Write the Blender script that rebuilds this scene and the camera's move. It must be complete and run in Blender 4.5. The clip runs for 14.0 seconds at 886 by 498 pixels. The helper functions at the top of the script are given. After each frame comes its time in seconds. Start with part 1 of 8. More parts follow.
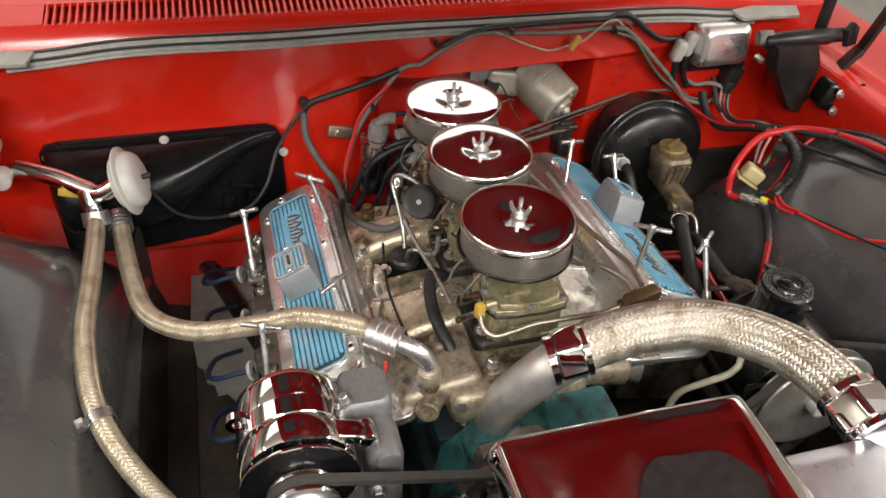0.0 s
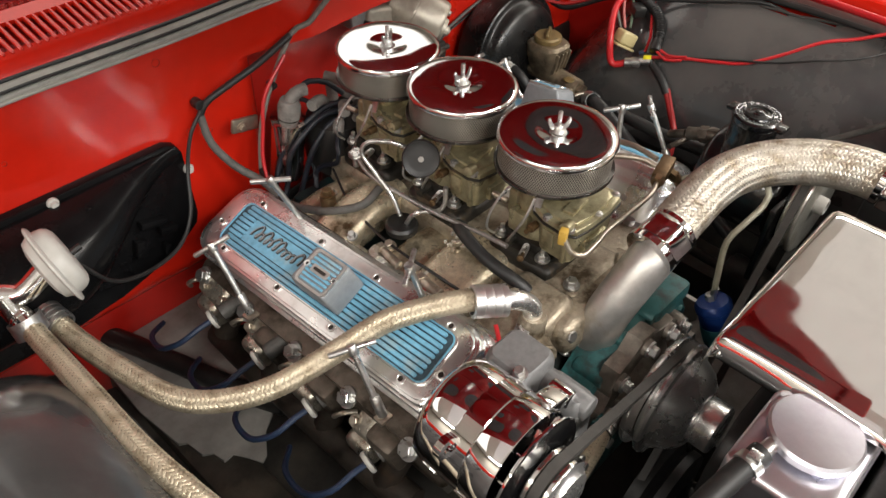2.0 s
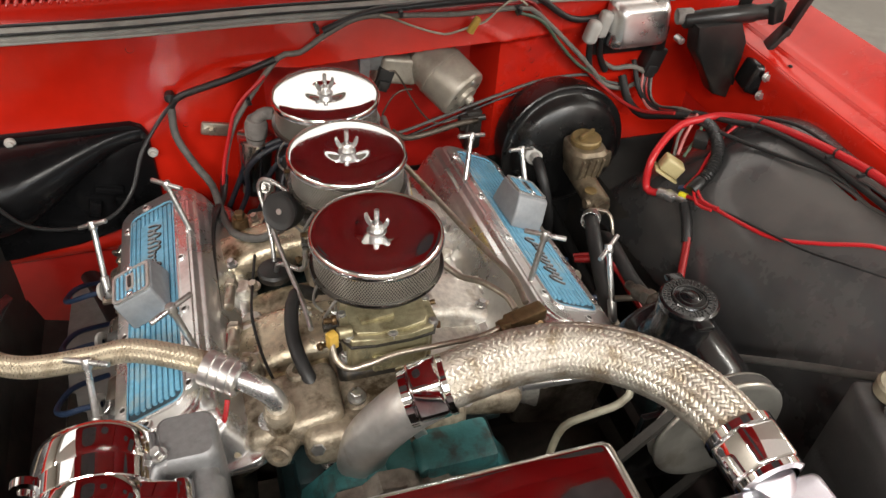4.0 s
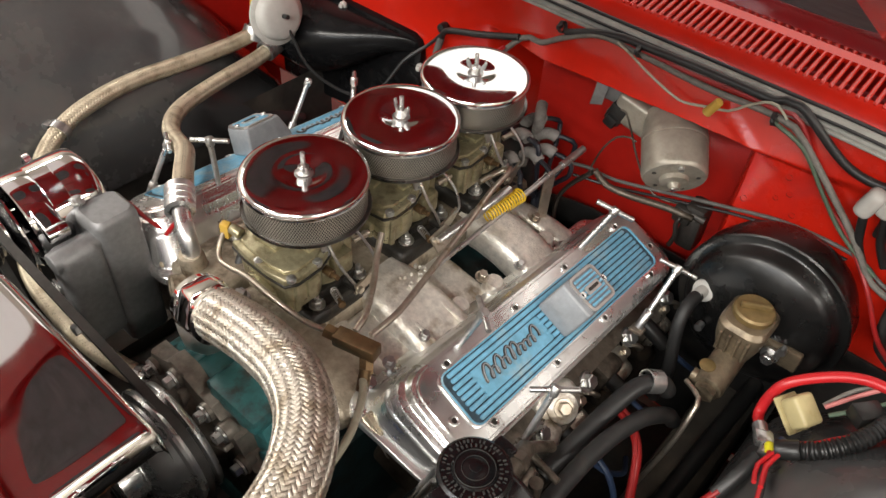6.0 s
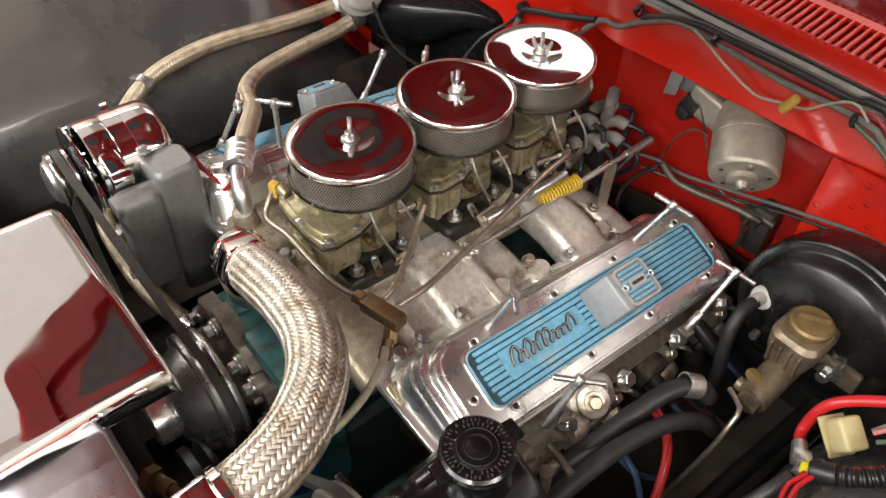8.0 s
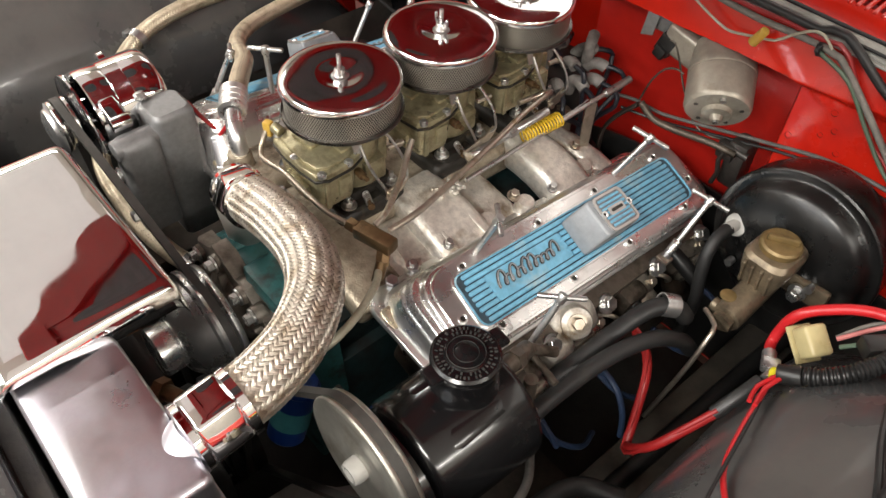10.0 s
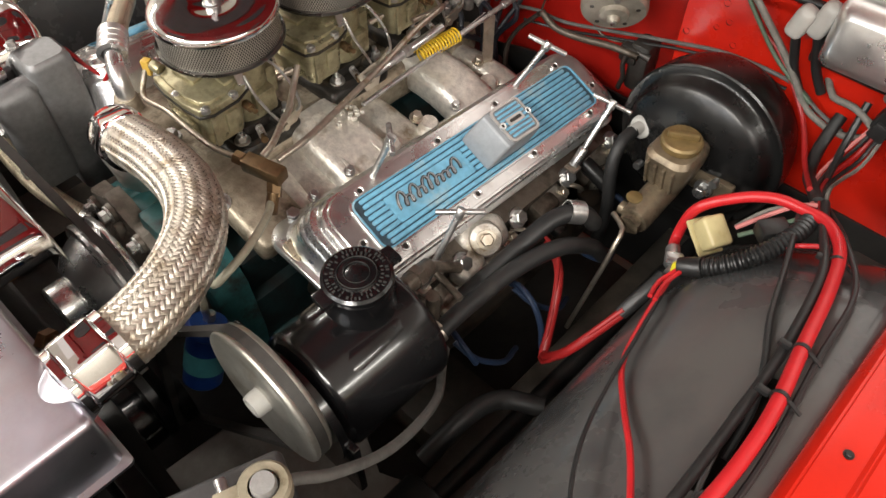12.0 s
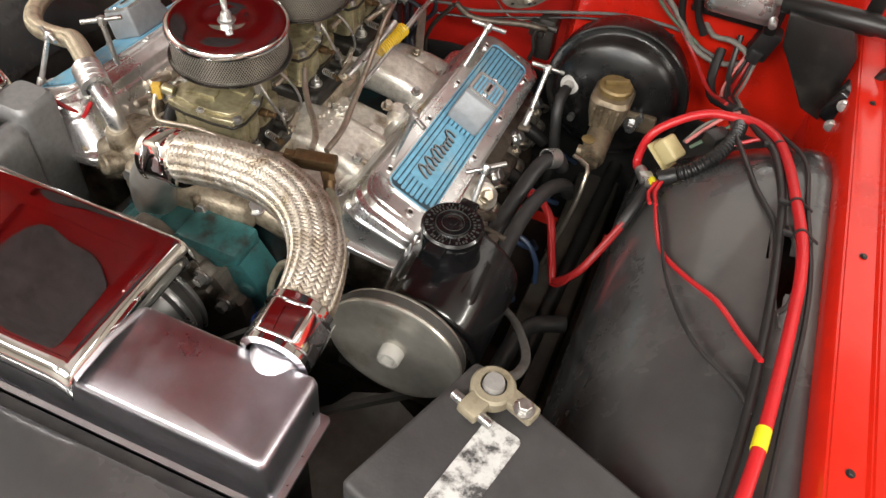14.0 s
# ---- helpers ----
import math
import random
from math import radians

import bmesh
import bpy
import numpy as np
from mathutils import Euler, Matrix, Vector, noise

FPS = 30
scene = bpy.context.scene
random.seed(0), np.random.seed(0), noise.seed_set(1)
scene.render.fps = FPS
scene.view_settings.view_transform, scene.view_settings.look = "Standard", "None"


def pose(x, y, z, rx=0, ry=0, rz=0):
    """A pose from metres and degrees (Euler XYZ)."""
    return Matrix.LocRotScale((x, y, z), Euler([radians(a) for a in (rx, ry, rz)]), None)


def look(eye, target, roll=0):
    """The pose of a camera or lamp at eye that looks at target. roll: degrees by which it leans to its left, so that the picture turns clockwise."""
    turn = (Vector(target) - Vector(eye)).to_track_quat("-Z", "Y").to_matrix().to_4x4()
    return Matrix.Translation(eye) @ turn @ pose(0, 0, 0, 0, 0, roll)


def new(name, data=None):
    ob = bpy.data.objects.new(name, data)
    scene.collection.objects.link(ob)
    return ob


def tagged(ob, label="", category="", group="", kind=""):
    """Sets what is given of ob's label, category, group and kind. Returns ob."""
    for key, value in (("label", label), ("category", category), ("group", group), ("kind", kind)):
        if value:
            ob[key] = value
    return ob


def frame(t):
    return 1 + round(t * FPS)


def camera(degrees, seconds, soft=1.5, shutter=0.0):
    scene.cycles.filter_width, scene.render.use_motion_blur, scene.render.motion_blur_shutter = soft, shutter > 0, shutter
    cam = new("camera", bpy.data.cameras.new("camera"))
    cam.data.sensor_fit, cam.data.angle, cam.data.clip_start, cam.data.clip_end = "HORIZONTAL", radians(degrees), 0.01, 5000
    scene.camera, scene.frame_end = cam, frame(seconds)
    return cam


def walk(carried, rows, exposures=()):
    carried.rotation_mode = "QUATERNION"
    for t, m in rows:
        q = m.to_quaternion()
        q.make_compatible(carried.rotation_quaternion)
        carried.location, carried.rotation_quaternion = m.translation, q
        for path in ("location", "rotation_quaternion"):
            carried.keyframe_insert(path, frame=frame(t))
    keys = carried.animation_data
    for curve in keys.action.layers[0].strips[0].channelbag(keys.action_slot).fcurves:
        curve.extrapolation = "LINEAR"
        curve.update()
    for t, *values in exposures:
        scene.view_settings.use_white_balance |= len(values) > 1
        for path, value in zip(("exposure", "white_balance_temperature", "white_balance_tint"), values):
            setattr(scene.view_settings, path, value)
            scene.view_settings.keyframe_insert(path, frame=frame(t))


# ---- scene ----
# ---- the camera and its way ----
cam = camera(60.2, 14.0)
PATH = [
    (0, (-0.339, -0.734, 1.594), (0.136, 0.731, 0.317), 4.2),
    (0.5, (-0.468, -0.568, 1.55), (0.202, 0.756, 0.209), 1.3),
    (1, (-0.563, -0.471, 1.506), (0.326, 0.634, 0.096), 2.4),
    (1.5, (-0.672, -0.454, 1.534), (0.331, 0.571, 0.14), 1.7),
    (2, (-0.695, -0.449, 1.539), (0.384, 0.548, 0.181), 1.6),
    (2.5, (-0.707, -0.448, 1.542), (0.388, 0.56, 0.207), 2.0),
    (3, (-0.657, -0.482, 1.542), (0.383, 0.601, 0.221), 2.8),
    (3.5, (-0.452, -0.6, 1.536), (0.366, 0.663, 0.218), 2.4),
    (4, (-0.155, -0.653, 1.554), (0.359, 0.764, 0.239), 4.2),
    (4.2, (-0.065, -0.609, 1.54), (0.27, 0.865, 0.231), 4.0),
    (6.3, (0.601, -0.424, 1.571), (-0.37, 0.623, 0.171), 4.0),
    (6.5, (0.612, -0.41, 1.574), (-0.403, 0.6, 0.177), 3.5),
    (7, (0.617, -0.395, 1.554), (-0.444, 0.545, 0.143), 2.5),
    (7.2, (0.607, -0.392, 1.549), (-0.443, 0.544, 0.127), 2.9),
    (9.3, (0.642, -0.389, 1.559), (-0.4, 0.533, 0.123), 2.0),
    (9.5, (0.647, -0.399, 1.559), (-0.388, 0.527, 0.119), 2.1),
    (10, (0.676, -0.435, 1.546), (-0.323, 0.476, 0.073), 1.9),
    (10.5, (0.697, -0.441, 1.527), (-0.271, 0.459, 0.027), 1.2),
    (11, (0.716, -0.427, 1.507), (-0.205, 0.46, -0.031), 0.4),
    (11.5, (0.73, -0.406, 1.505), (-0.157, 0.482, -0.052), -0.2),
    (12, (0.741, -0.384, 1.514), (-0.122, 0.517, -0.049), -0.5),
    (12.5, (0.747, -0.371, 1.52), (-0.102, 0.55, -0.039), -0.8),
    (13, (0.745, -0.382, 1.519), (-0.077, 0.575, -0.033), -0.6),
    (13.5, (0.699, -0.465, 1.519), (-0.06, 0.532, -0.04), -0.6),
    (14, (0.536, -0.694, 1.553), (0.149, 0.563, 0.046), 7.6),
]
walk(cam, [(t, look(eye, target, roll)) for t, eye, target, roll in PATH],
     exposures=((0.0, -0.06), (4.0, -0.06), (7.0, 0.06), (9.5, 0.15), (14.0, 0.15)))


# ---- light: a closed workshop with ceiling lamps ----
world = bpy.data.worlds.new("workshop_air")
world.use_nodes = True
world.node_tree.nodes["Background"].inputs[0].default_value = (0.9, 0.95, 1.0, 1)
world.node_tree.nodes["Background"].inputs[1].default_value = 0.004
scene.world = world
scene.view_settings.exposure = 0.0


def ceiling_area_light(x, y, sx, sy, watts, colour=(1.0, 0.95, 0.88), z=3.1):
    data = bpy.data.lights.new("ceiling_area_light", "AREA")
    data.shape, data.size, data.size_y, data.energy, data.color = "RECTANGLE", sx, sy, watts, colour
    lamp = new("ceiling_area_light", data)
    lamp.matrix_world = pose(x, y, z)
    return lamp


ceiling_area_light(-1.2, -2.4, 1.6, 0.5, 120)
ceiling_area_light(1.3, -2.4, 1.6, 0.5, 120)
ceiling_area_light(0.1, -3.9, 3.2, 0.5, 110, (0.93, 0.96, 1.0))
# Two wide dim panels, added in place of bright ceiling mirrored in the chrome.
ceiling_area_light(-2.3, -0.3, 2.4, 1.5, 2.8, (1.0, 0.97, 1.0))
ceiling_area_light(2.3, -0.4, 2.0, 1.5, 2.6, (1.0, 0.96, 0.9))
ceiling_area_light(-3.9, -0.6, 0.16, 3.4, 130)
ceiling_area_light(3.9, -0.6, 0.16, 3.4, 130)
# Unseen rear panel, added to whiten the rear lid and brighten the cowl.
ceiling_area_light(0.0, 3.5, 7.0, 3.6, 110)

# ---- materials ----


def node(tree, kind, **values):
    n = tree.nodes.new(kind)
    for key, value in values.items():
        n.inputs[key.replace("_", " ")].default_value = value
    return n


def rgba(c):
    return (c[0], c[1], c[2], 1.0)


def mat(name, base, rough=0.4, metal=0.0, vary=0.15, grain=60.0, stain=None, stain_scale=9.0, stain_at=0.55, bump=0.0, bump_scale=300.0,
        coat=0.0, rough_vary=0.12, random_shade=0.0, bump_detail=4.0):
    """A surface with grain at two scales, an optional stain colour and fine relief."""
    m = bpy.data.materials.new(name)
    m.use_nodes = True
    t = m.node_tree
    b = t.nodes["Principled BSDF"]
    b.inputs["Metallic"].default_value = metal
    b.inputs["Coat Weight"].default_value = coat
    b.inputs["Coat Roughness"].default_value = 0.08
    co = t.nodes.new("ShaderNodeTexCoord")
    fine = node(t, "ShaderNodeTexNoise", Scale=grain, Detail=5.0, Roughness=0.6)
    wide = node(t, "ShaderNodeTexNoise", Scale=stain_scale, Detail=6.0, Roughness=0.65)
    for n in (fine, wide):
        t.links.new(co.outputs["Object"], n.inputs["Vector"])
    shade = node(t, "ShaderNodeMapRange")
    shade.inputs["To Min"].default_value, shade.inputs["To Max"].default_value = 1.0 - vary, 1.0 + vary
    shade.inputs["From Min"].default_value, shade.inputs["From Max"].default_value = 0.3, 0.7
    t.links.new(fine.outputs["Fac"], shade.inputs["Value"])
    mul = t.nodes.new("ShaderNodeMix")
    mul.data_type, mul.blend_type = "RGBA", "MULTIPLY"
    mul.inputs[0].default_value = 1.0
    mul.inputs[6].default_value = rgba(base)
    t.links.new(shade.outputs[0], mul.inputs[7])
    colour = mul.outputs[2]
    spread = node(t, "ShaderNodeMapRange")
    spread.inputs["From Min"].default_value, spread.inputs["From Max"].default_value = stain_at, stain_at + 0.16
    t.links.new(wide.outputs["Fac"], spread.inputs["Value"])
    if stain:
        mix = t.nodes.new("ShaderNodeMix")
        mix.data_type = "RGBA"
        mix.inputs[7].default_value = rgba(stain)
        t.links.new(spread.outputs[0], mix.inputs[0])
        t.links.new(colour, mix.inputs[6])
        colour = mix.outputs[2]
    if random_shade:
        info = t.nodes.new("ShaderNodeObjectInfo")
        r = node(t, "ShaderNodeMapRange")
        r.inputs["To Min"].default_value, r.inputs["To Max"].default_value = 1 - random_shade, 1 + random_shade
        t.links.new(info.outputs["Random"], r.inputs["Value"])
        again = t.nodes.new("ShaderNodeMix")
        again.data_type, again.blend_type = "RGBA", "MULTIPLY"
        again.inputs[0].default_value = 1.0
        t.links.new(colour, again.inputs[6])
        t.links.new(r.outputs[0], again.inputs[7])
        colour = again.outputs[2]
    t.links.new(colour, b.inputs["Base Color"])
    gloss = node(t, "ShaderNodeMapRange")
    gloss.inputs["From Min"].default_value, gloss.inputs["From Max"].default_value = 0.35, 0.7
    gloss.inputs["To Min"].default_value, gloss.inputs["To Max"].default_value = max(rough - rough_vary * 0.4, 0.0), rough + rough_vary
    t.links.new(wide.outputs["Fac"], gloss.inputs["Value"])
    t.links.new(gloss.outputs[0], b.inputs["Roughness"])
    if bump:
        rough_noise = node(t, "ShaderNodeTexNoise", Scale=bump_scale, Detail=bump_detail)
        t.links.new(co.outputs["Object"], rough_noise.inputs["Vector"])
        relief = node(t, "ShaderNodeBump", Strength=bump, Distance=0.0012)
        t.links.new(rough_noise.outputs["Fac"], relief.inputs["Height"])
        t.links.new(relief.outputs[0], b.inputs["Normal"])
    return m


def woven(name, light, dark, strands, pitch, metal, rough, holes=0.6, deep=0.6):
    """A mesh of slanting wires with dark holes; runs along the surface's own length and girth."""
    m = bpy.data.materials.new(name)
    m.use_nodes = True
    t = m.node_tree
    b = t.nodes["Principled BSDF"]
    b.inputs["Metallic"].default_value, b.inputs["Roughness"].default_value = metal, rough
    uv = t.nodes.new("ShaderNodeTexCoord")
    split = t.nodes.new("ShaderNodeSeparateXYZ")
    t.links.new(uv.outputs["UV"], split.inputs[0])

    def op(kind, a, c=None):
        n = t.nodes.new("ShaderNodeMath")
        n.operation = kind
        for k, v in enumerate((a, c)):
            if v is None:
                continue
            if isinstance(v, (int, float)):
                n.inputs[k].default_value = v
            else:
                t.links.new(v, n.inputs[k])
        return n.outputs[0]

    u, v = op("MULTIPLY", split.outputs[0], strands), op("DIVIDE", split.outputs[1], pitch)
    a, c = op("ADD", u, v), op("SUBTRACT", u, v)
    ridge = [op("SUBTRACT", 1.0, op("ABSOLUTE", op("SUBTRACT", op("MULTIPLY", op("FRACT", s), 2.0), 1.0))) for s in (a, c)]
    height = op("MAXIMUM", op("GREATER_THAN", op("SUBTRACT", 1.0, ridge[0]), holes), op("GREATER_THAN", op("SUBTRACT", 1.0, ridge[1]), holes))
    wear = node(t, "ShaderNodeTexNoise", Scale=25.0, Detail=4.0)
    co = t.nodes.new("ShaderNodeTexCoord")
    t.links.new(co.outputs["Object"], wear.inputs["Vector"])
    mix = t.nodes.new("ShaderNodeMix")
    mix.data_type = "RGBA"
    mix.inputs[6].default_value, mix.inputs[7].default_value = rgba(dark), rgba(light)
    t.links.new(height, mix.inputs[0])
    tone = node(t, "ShaderNodeMapRange")
    tone.inputs["From Min"].default_value, tone.inputs["From Max"].default_value = 0.3, 0.7
    tone.inputs["To Min"].default_value, tone.inputs["To Max"].default_value = 0.75, 1.1
    t.links.new(wear.outputs["Fac"], tone.inputs["Value"])
    mul = t.nodes.new("ShaderNodeMix")
    mul.data_type, mul.blend_type = "RGBA", "MULTIPLY"
    mul.inputs[0].default_value = 1.0
    t.links.new(mix.outputs[2], mul.inputs[6])
    t.links.new(tone.outputs[0], mul.inputs[7])
    t.links.new(mul.outputs[2], b.inputs["Base Color"])
    relief = node(t, "ShaderNodeBump", Strength=deep, Distance=0.0015)
    t.links.new(height, relief.inputs["Height"])
    t.links.new(relief.outputs[0], b.inputs["Normal"])
    return m


def strand(name, clean, grimy, metal, rough):
    """Fine wires lying side by side in one ribbon of a braid."""
    m = bpy.data.materials.new(name)
    m.use_nodes = True
    t = m.node_tree
    b = t.nodes["Principled BSDF"]
    b.inputs["Metallic"].default_value, b.inputs["Roughness"].default_value = metal, rough
    co = t.nodes.new("ShaderNodeTexCoord")
    wires = t.nodes.new("ShaderNodeTexWave")
    wires.bands_direction = "X"
    wires.inputs["Scale"].default_value = 1.6
    t.links.new(co.outputs["UV"], wires.inputs["Vector"])
    dirt = node(t, "ShaderNodeTexNoise", Scale=45.0, Detail=5.0)
    t.links.new(co.outputs["Object"], dirt.inputs["Vector"])
    spread = node(t, "ShaderNodeMapRange")
    spread.inputs["From Min"].default_value, spread.inputs["From Max"].default_value = 0.46, 0.66
    t.links.new(dirt.outputs["Fac"], spread.inputs["Value"])
    mix = t.nodes.new("ShaderNodeMix")
    mix.data_type = "RGBA"
    mix.inputs[6].default_value, mix.inputs[7].default_value = rgba(clean), rgba(grimy)
    t.links.new(spread.outputs[0], mix.inputs[0])
    t.links.new(mix.outputs[2], b.inputs["Base Color"])
    relief = node(t, "ShaderNodeBump", Strength=0.5, Distance=0.0006)
    t.links.new(wires.outputs["Fac"], relief.inputs["Height"])
    t.links.new(relief.outputs[0], b.inputs["Normal"])
    return m


RED = mat("red_body_paint", (0.56, 0.016, 0.006), 0.2, 0, 0.06, 25, (0.42, 0.012, 0.008), 5, 0.58, 0.05, 120, coat=0.12)
DUSTY_RED = mat("dusty_red_paint", (0.5, 0.016, 0.01), 0.36, 0, 0.08, 30, (0.36, 0.02, 0.014), 7, 0.55, 0.08, 220, coat=0.2)
FENDER_BLACK = mat("black_inner_fender_paint", (0.05, 0.051, 0.052), 0.22, 0, 0.2, 9, (0.088, 0.084, 0.08), 3, 0.47, 0.5, 9, rough_vary=0.18, coat=0.4, bump_detail=1.0)
GLOSS_BLACK = mat("glossy_black_paint", (0.005, 0.005, 0.0055), 0.2, 0, 0.2, 30, (0.013, 0.012, 0.011), 8, 0.58, 0.05, 180, coat=0.3)
SATIN_BLACK = mat("satin_black_paint", (0.012, 0.0118, 0.0115), 0.38, 0, 0.25, 50, (0.034, 0.03, 0.025), 12, 0.56, 0.15, 300)
DUSTY_RAIL = mat("dusty_brown_black_chassis_paint", (0.05, 0.044, 0.036), 0.5, 0, 0.3, 40, (0.1, 0.085, 0.065), 9, 0.5, 0.3, 150)
HEATER_BLACK = mat("black_moulded_plastic", (0.006, 0.006, 0.0065), 0.22, 0, 0.2, 30, (0.015, 0.014, 0.013), 8, 0.58, 0.05, 180)
HEATER_BLACK.node_tree.nodes["Principled BSDF"].inputs["Specular IOR Level"].default_value = 0.16
CHROME = mat("chrome_plate", (0.86, 0.86, 0.87), 0.03, 1, 0.02, 30, None, 12, 0.6, 0.02, 40, rough_vary=0.04)
WORN_CHROME = mat("worn_chrome", (0.74, 0.73, 0.71), 0.13, 1, 0.08, 60, (0.5, 0.46, 0.4), 25, 0.62, 0.06, 200)
POLISHED = mat("polished_aluminium", (0.82, 0.82, 0.81), 0.27, 0.93, 0.05, 80, (0.6, 0.58, 0.55), 14, 0.6, 0.06, 160, rough_vary=0.12)
GREY_CAST = mat("grey_cast_metal", (0.3, 0.295, 0.285), 0.42, 0.35, 0.12, 120, (0.22, 0.21, 0.2), 18, 0.58, 0.2, 500)
PUMP_CAST = mat("oil_greyed_pump_casting", (0.22, 0.195, 0.165), 0.42, 0.4, 0.2, 90, (0.11, 0.09, 0.07), 20, 0.52, 0.4, 350)
BARE_CAST = mat("bare_cast_aluminium", (0.74, 0.71, 0.645), 0.33, 0.6, 0.2, 110, (0.25, 0.17, 0.08), 14, 0.55, 0.75, 320)
GOLD_STAINED = mat("oil_goldened_cast_aluminium", (0.6, 0.52, 0.38), 0.27, 0.7, 0.26, 90, (0.085, 0.055, 0.025), 15, 0.515, 0.75, 300)
PORT_METAL = mat("dirty_bright_exhaust_metal", (0.5, 0.46, 0.39), 0.28, 0.85, 0.25, 70, (0.12, 0.085, 0.05), 26, 0.52, 0.5, 280)
BOOT_DARK = mat("charcoal_heat_sleeve", (0.07, 0.067, 0.062), 0.5, 0, 0.25, 120, (0.035, 0.033, 0.03), 40, 0.52, 0.4, 500)
DIRTY_CAST = mat("oil_stained_cast_iron", (0.12, 0.1, 0.08), 0.42, 0.55, 0.3, 70, (0.03, 0.022, 0.014), 20, 0.49, 0.5, 350)
GOLD_CAST = mat("gold_dichromate_casting", (0.36, 0.325, 0.205), 0.3, 0.65, 0.22, 90, (0.12, 0.095, 0.045), 24, 0.55, 0.4, 420)
BLUE = mat("light_blue_paint", (0.165, 0.41, 0.58), 0.36, 0.1, 0.16, 110, (0.36, 0.47, 0.5), 20, 0.545, 0.2, 500)
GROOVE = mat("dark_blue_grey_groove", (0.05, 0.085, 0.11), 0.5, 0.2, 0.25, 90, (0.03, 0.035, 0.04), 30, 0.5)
DARK_LETTER = mat("tarnished_dark_metal", (0.055, 0.05, 0.045), 0.35, 0.6, 0.2, 200)
TEAL = mat("teal_engine_paint", (0.04, 0.16, 0.165), 0.42, 0.05, 0.2, 50, (0.035, 0.045, 0.04), 26, 0.49, 0.3, 300)
# Grimy teal taken far darker, so the gaps read as deep shade.
SHADED_TEAL = mat("grimy_shade_darkened_teal", (0.008, 0.025, 0.027), 0.5, 0.05, 0.3, 50, (0.008, 0.008, 0.007), 14, 0.5, 0.3, 260)
RUBBER = mat("black_rubber", (0.014, 0.014, 0.014), 0.48, 0, 0.2, 80, (0.032, 0.03, 0.027), 20, 0.56, 0.15, 400)
GREY_RUBBER = mat("faded_grey_rubber", (0.095, 0.091, 0.084), 0.6, 0, 0.18, 80, (0.05, 0.047, 0.043), 18, 0.55, 0.3, 300)
BELT = mat("belt_rubber", (0.045, 0.042, 0.038), 0.6, 0, 0.2, 100)
SEAL = mat("grey_weatherstrip", (0.34, 0.34, 0.31), 0.5, 0, 0.15, 40, (0.14, 0.14, 0.125), 9, 0.55, 0.2, 200)
ZINC = mat("zinc_plated_steel", (0.54, 0.54, 0.53), 0.3, 0.92, 0.14, 120, (0.3, 0.27, 0.23), 40, 0.56, 0.1, 400)
STEEL_LINE = mat("tarnished_steel_line", (0.46, 0.41, 0.34), 0.33, 0.9, 0.15, 90, (0.25, 0.18, 0.1), 30, 0.56)
TANK = mat("brushed_aluminium_tank", (0.68, 0.68, 0.735), 0.3, 1, 0.05, 30, (0.56, 0.53, 0.6), 9, 0.5, 0.2, 24, bump_detail=1.0)
DULL_ALU = mat("dull_aluminium", (0.58, 0.57, 0.55), 0.38, 0.8, 0.1, 60, (0.42, 0.39, 0.34), 20, 0.56, 0.15, 300)
# Body red darkened to maroon for the shade on the hood's underside.
HOOD_RED = mat("shade_darkened_hood_red", (0.3, 0.01, 0.012), 0.12, 0, 0.08, 20, (0.2, 0.012, 0.014), 6, 0.55)
BRASS = mat("dull_brass", (0.17, 0.108, 0.055), 0.4, 0.8, 0.2, 90, (0.07, 0.045, 0.026), 40, 0.53)
GOLD_BROWN = mat("brown_gold_master_cylinder_casting", (0.2, 0.16, 0.108), 0.36, 0.5, 0.25, 70, (0.06, 0.045, 0.03), 22, 0.5, 0.4, 350)
GOLD_CAP = mat("gold_brown_cap", (0.2, 0.14, 0.058), 0.42, 0.4, 0.2, 70, (0.12, 0.08, 0.04), 30, 0.54)
WHITE_GREY = mat("off_white_plastic", (0.46, 0.45, 0.42), 0.42, 0, 0.08, 60, (0.34, 0.32, 0.29), 15, 0.58, 0.1, 300)
BOOT_GREY = mat("grey_silicone_boot", (0.2, 0.187, 0.175), 0.6, 0, 0.2, 60, (0.085, 0.078, 0.07), 25, 0.52, 0.2, 300)
LID_CHROME = mat("wavy_chrome_lid", (0.84, 0.84, 0.85), 0.07, 1, 0.03, 40, (0.72, 0.72, 0.73), 20, 0.6, 0.9, 16, rough_vary=0.07, bump_detail=0.0)
PLATE_CHROME = mat("wavy_chrome_plate", (0.86, 0.86, 0.87), 0.03, 1, 0.02, 30, None, 12, 0.6, 1.0, 14, rough_vary=0.05, bump_detail=0.0)
PALE_METAL = mat("pale_grey_lower_panel", (0.27, 0.26, 0.24), 0.45, 0, 0.15, 40, (0.18, 0.17, 0.15), 9, 0.55, 0.15, 200)
BURNT_IRON = mat("burnt_dark_iron", (0.035, 0.028, 0.022), 0.6, 0.3, 0.3, 60, (0.07, 0.045, 0.028), 18, 0.52, 0.5, 350)
CARB_BASE = mat("black_oily_casting", (0.02, 0.018, 0.015), 0.4, 0.2, 0.3, 80, (0.09, 0.065, 0.035), 30, 0.56, 0.4, 400)
DARK_RED_CABLE = mat("dusty_dark_red_cable", (0.3, 0.012, 0.012), 0.42, 0, 0.12, 60, (0.16, 0.014, 0.012), 20, 0.56)
RED_CABLE = mat("red_cable_sleeve", (0.47, 0.014, 0.018), 0.34, 0, 0.08, 60, (0.33, 0.02, 0.02), 20, 0.58)
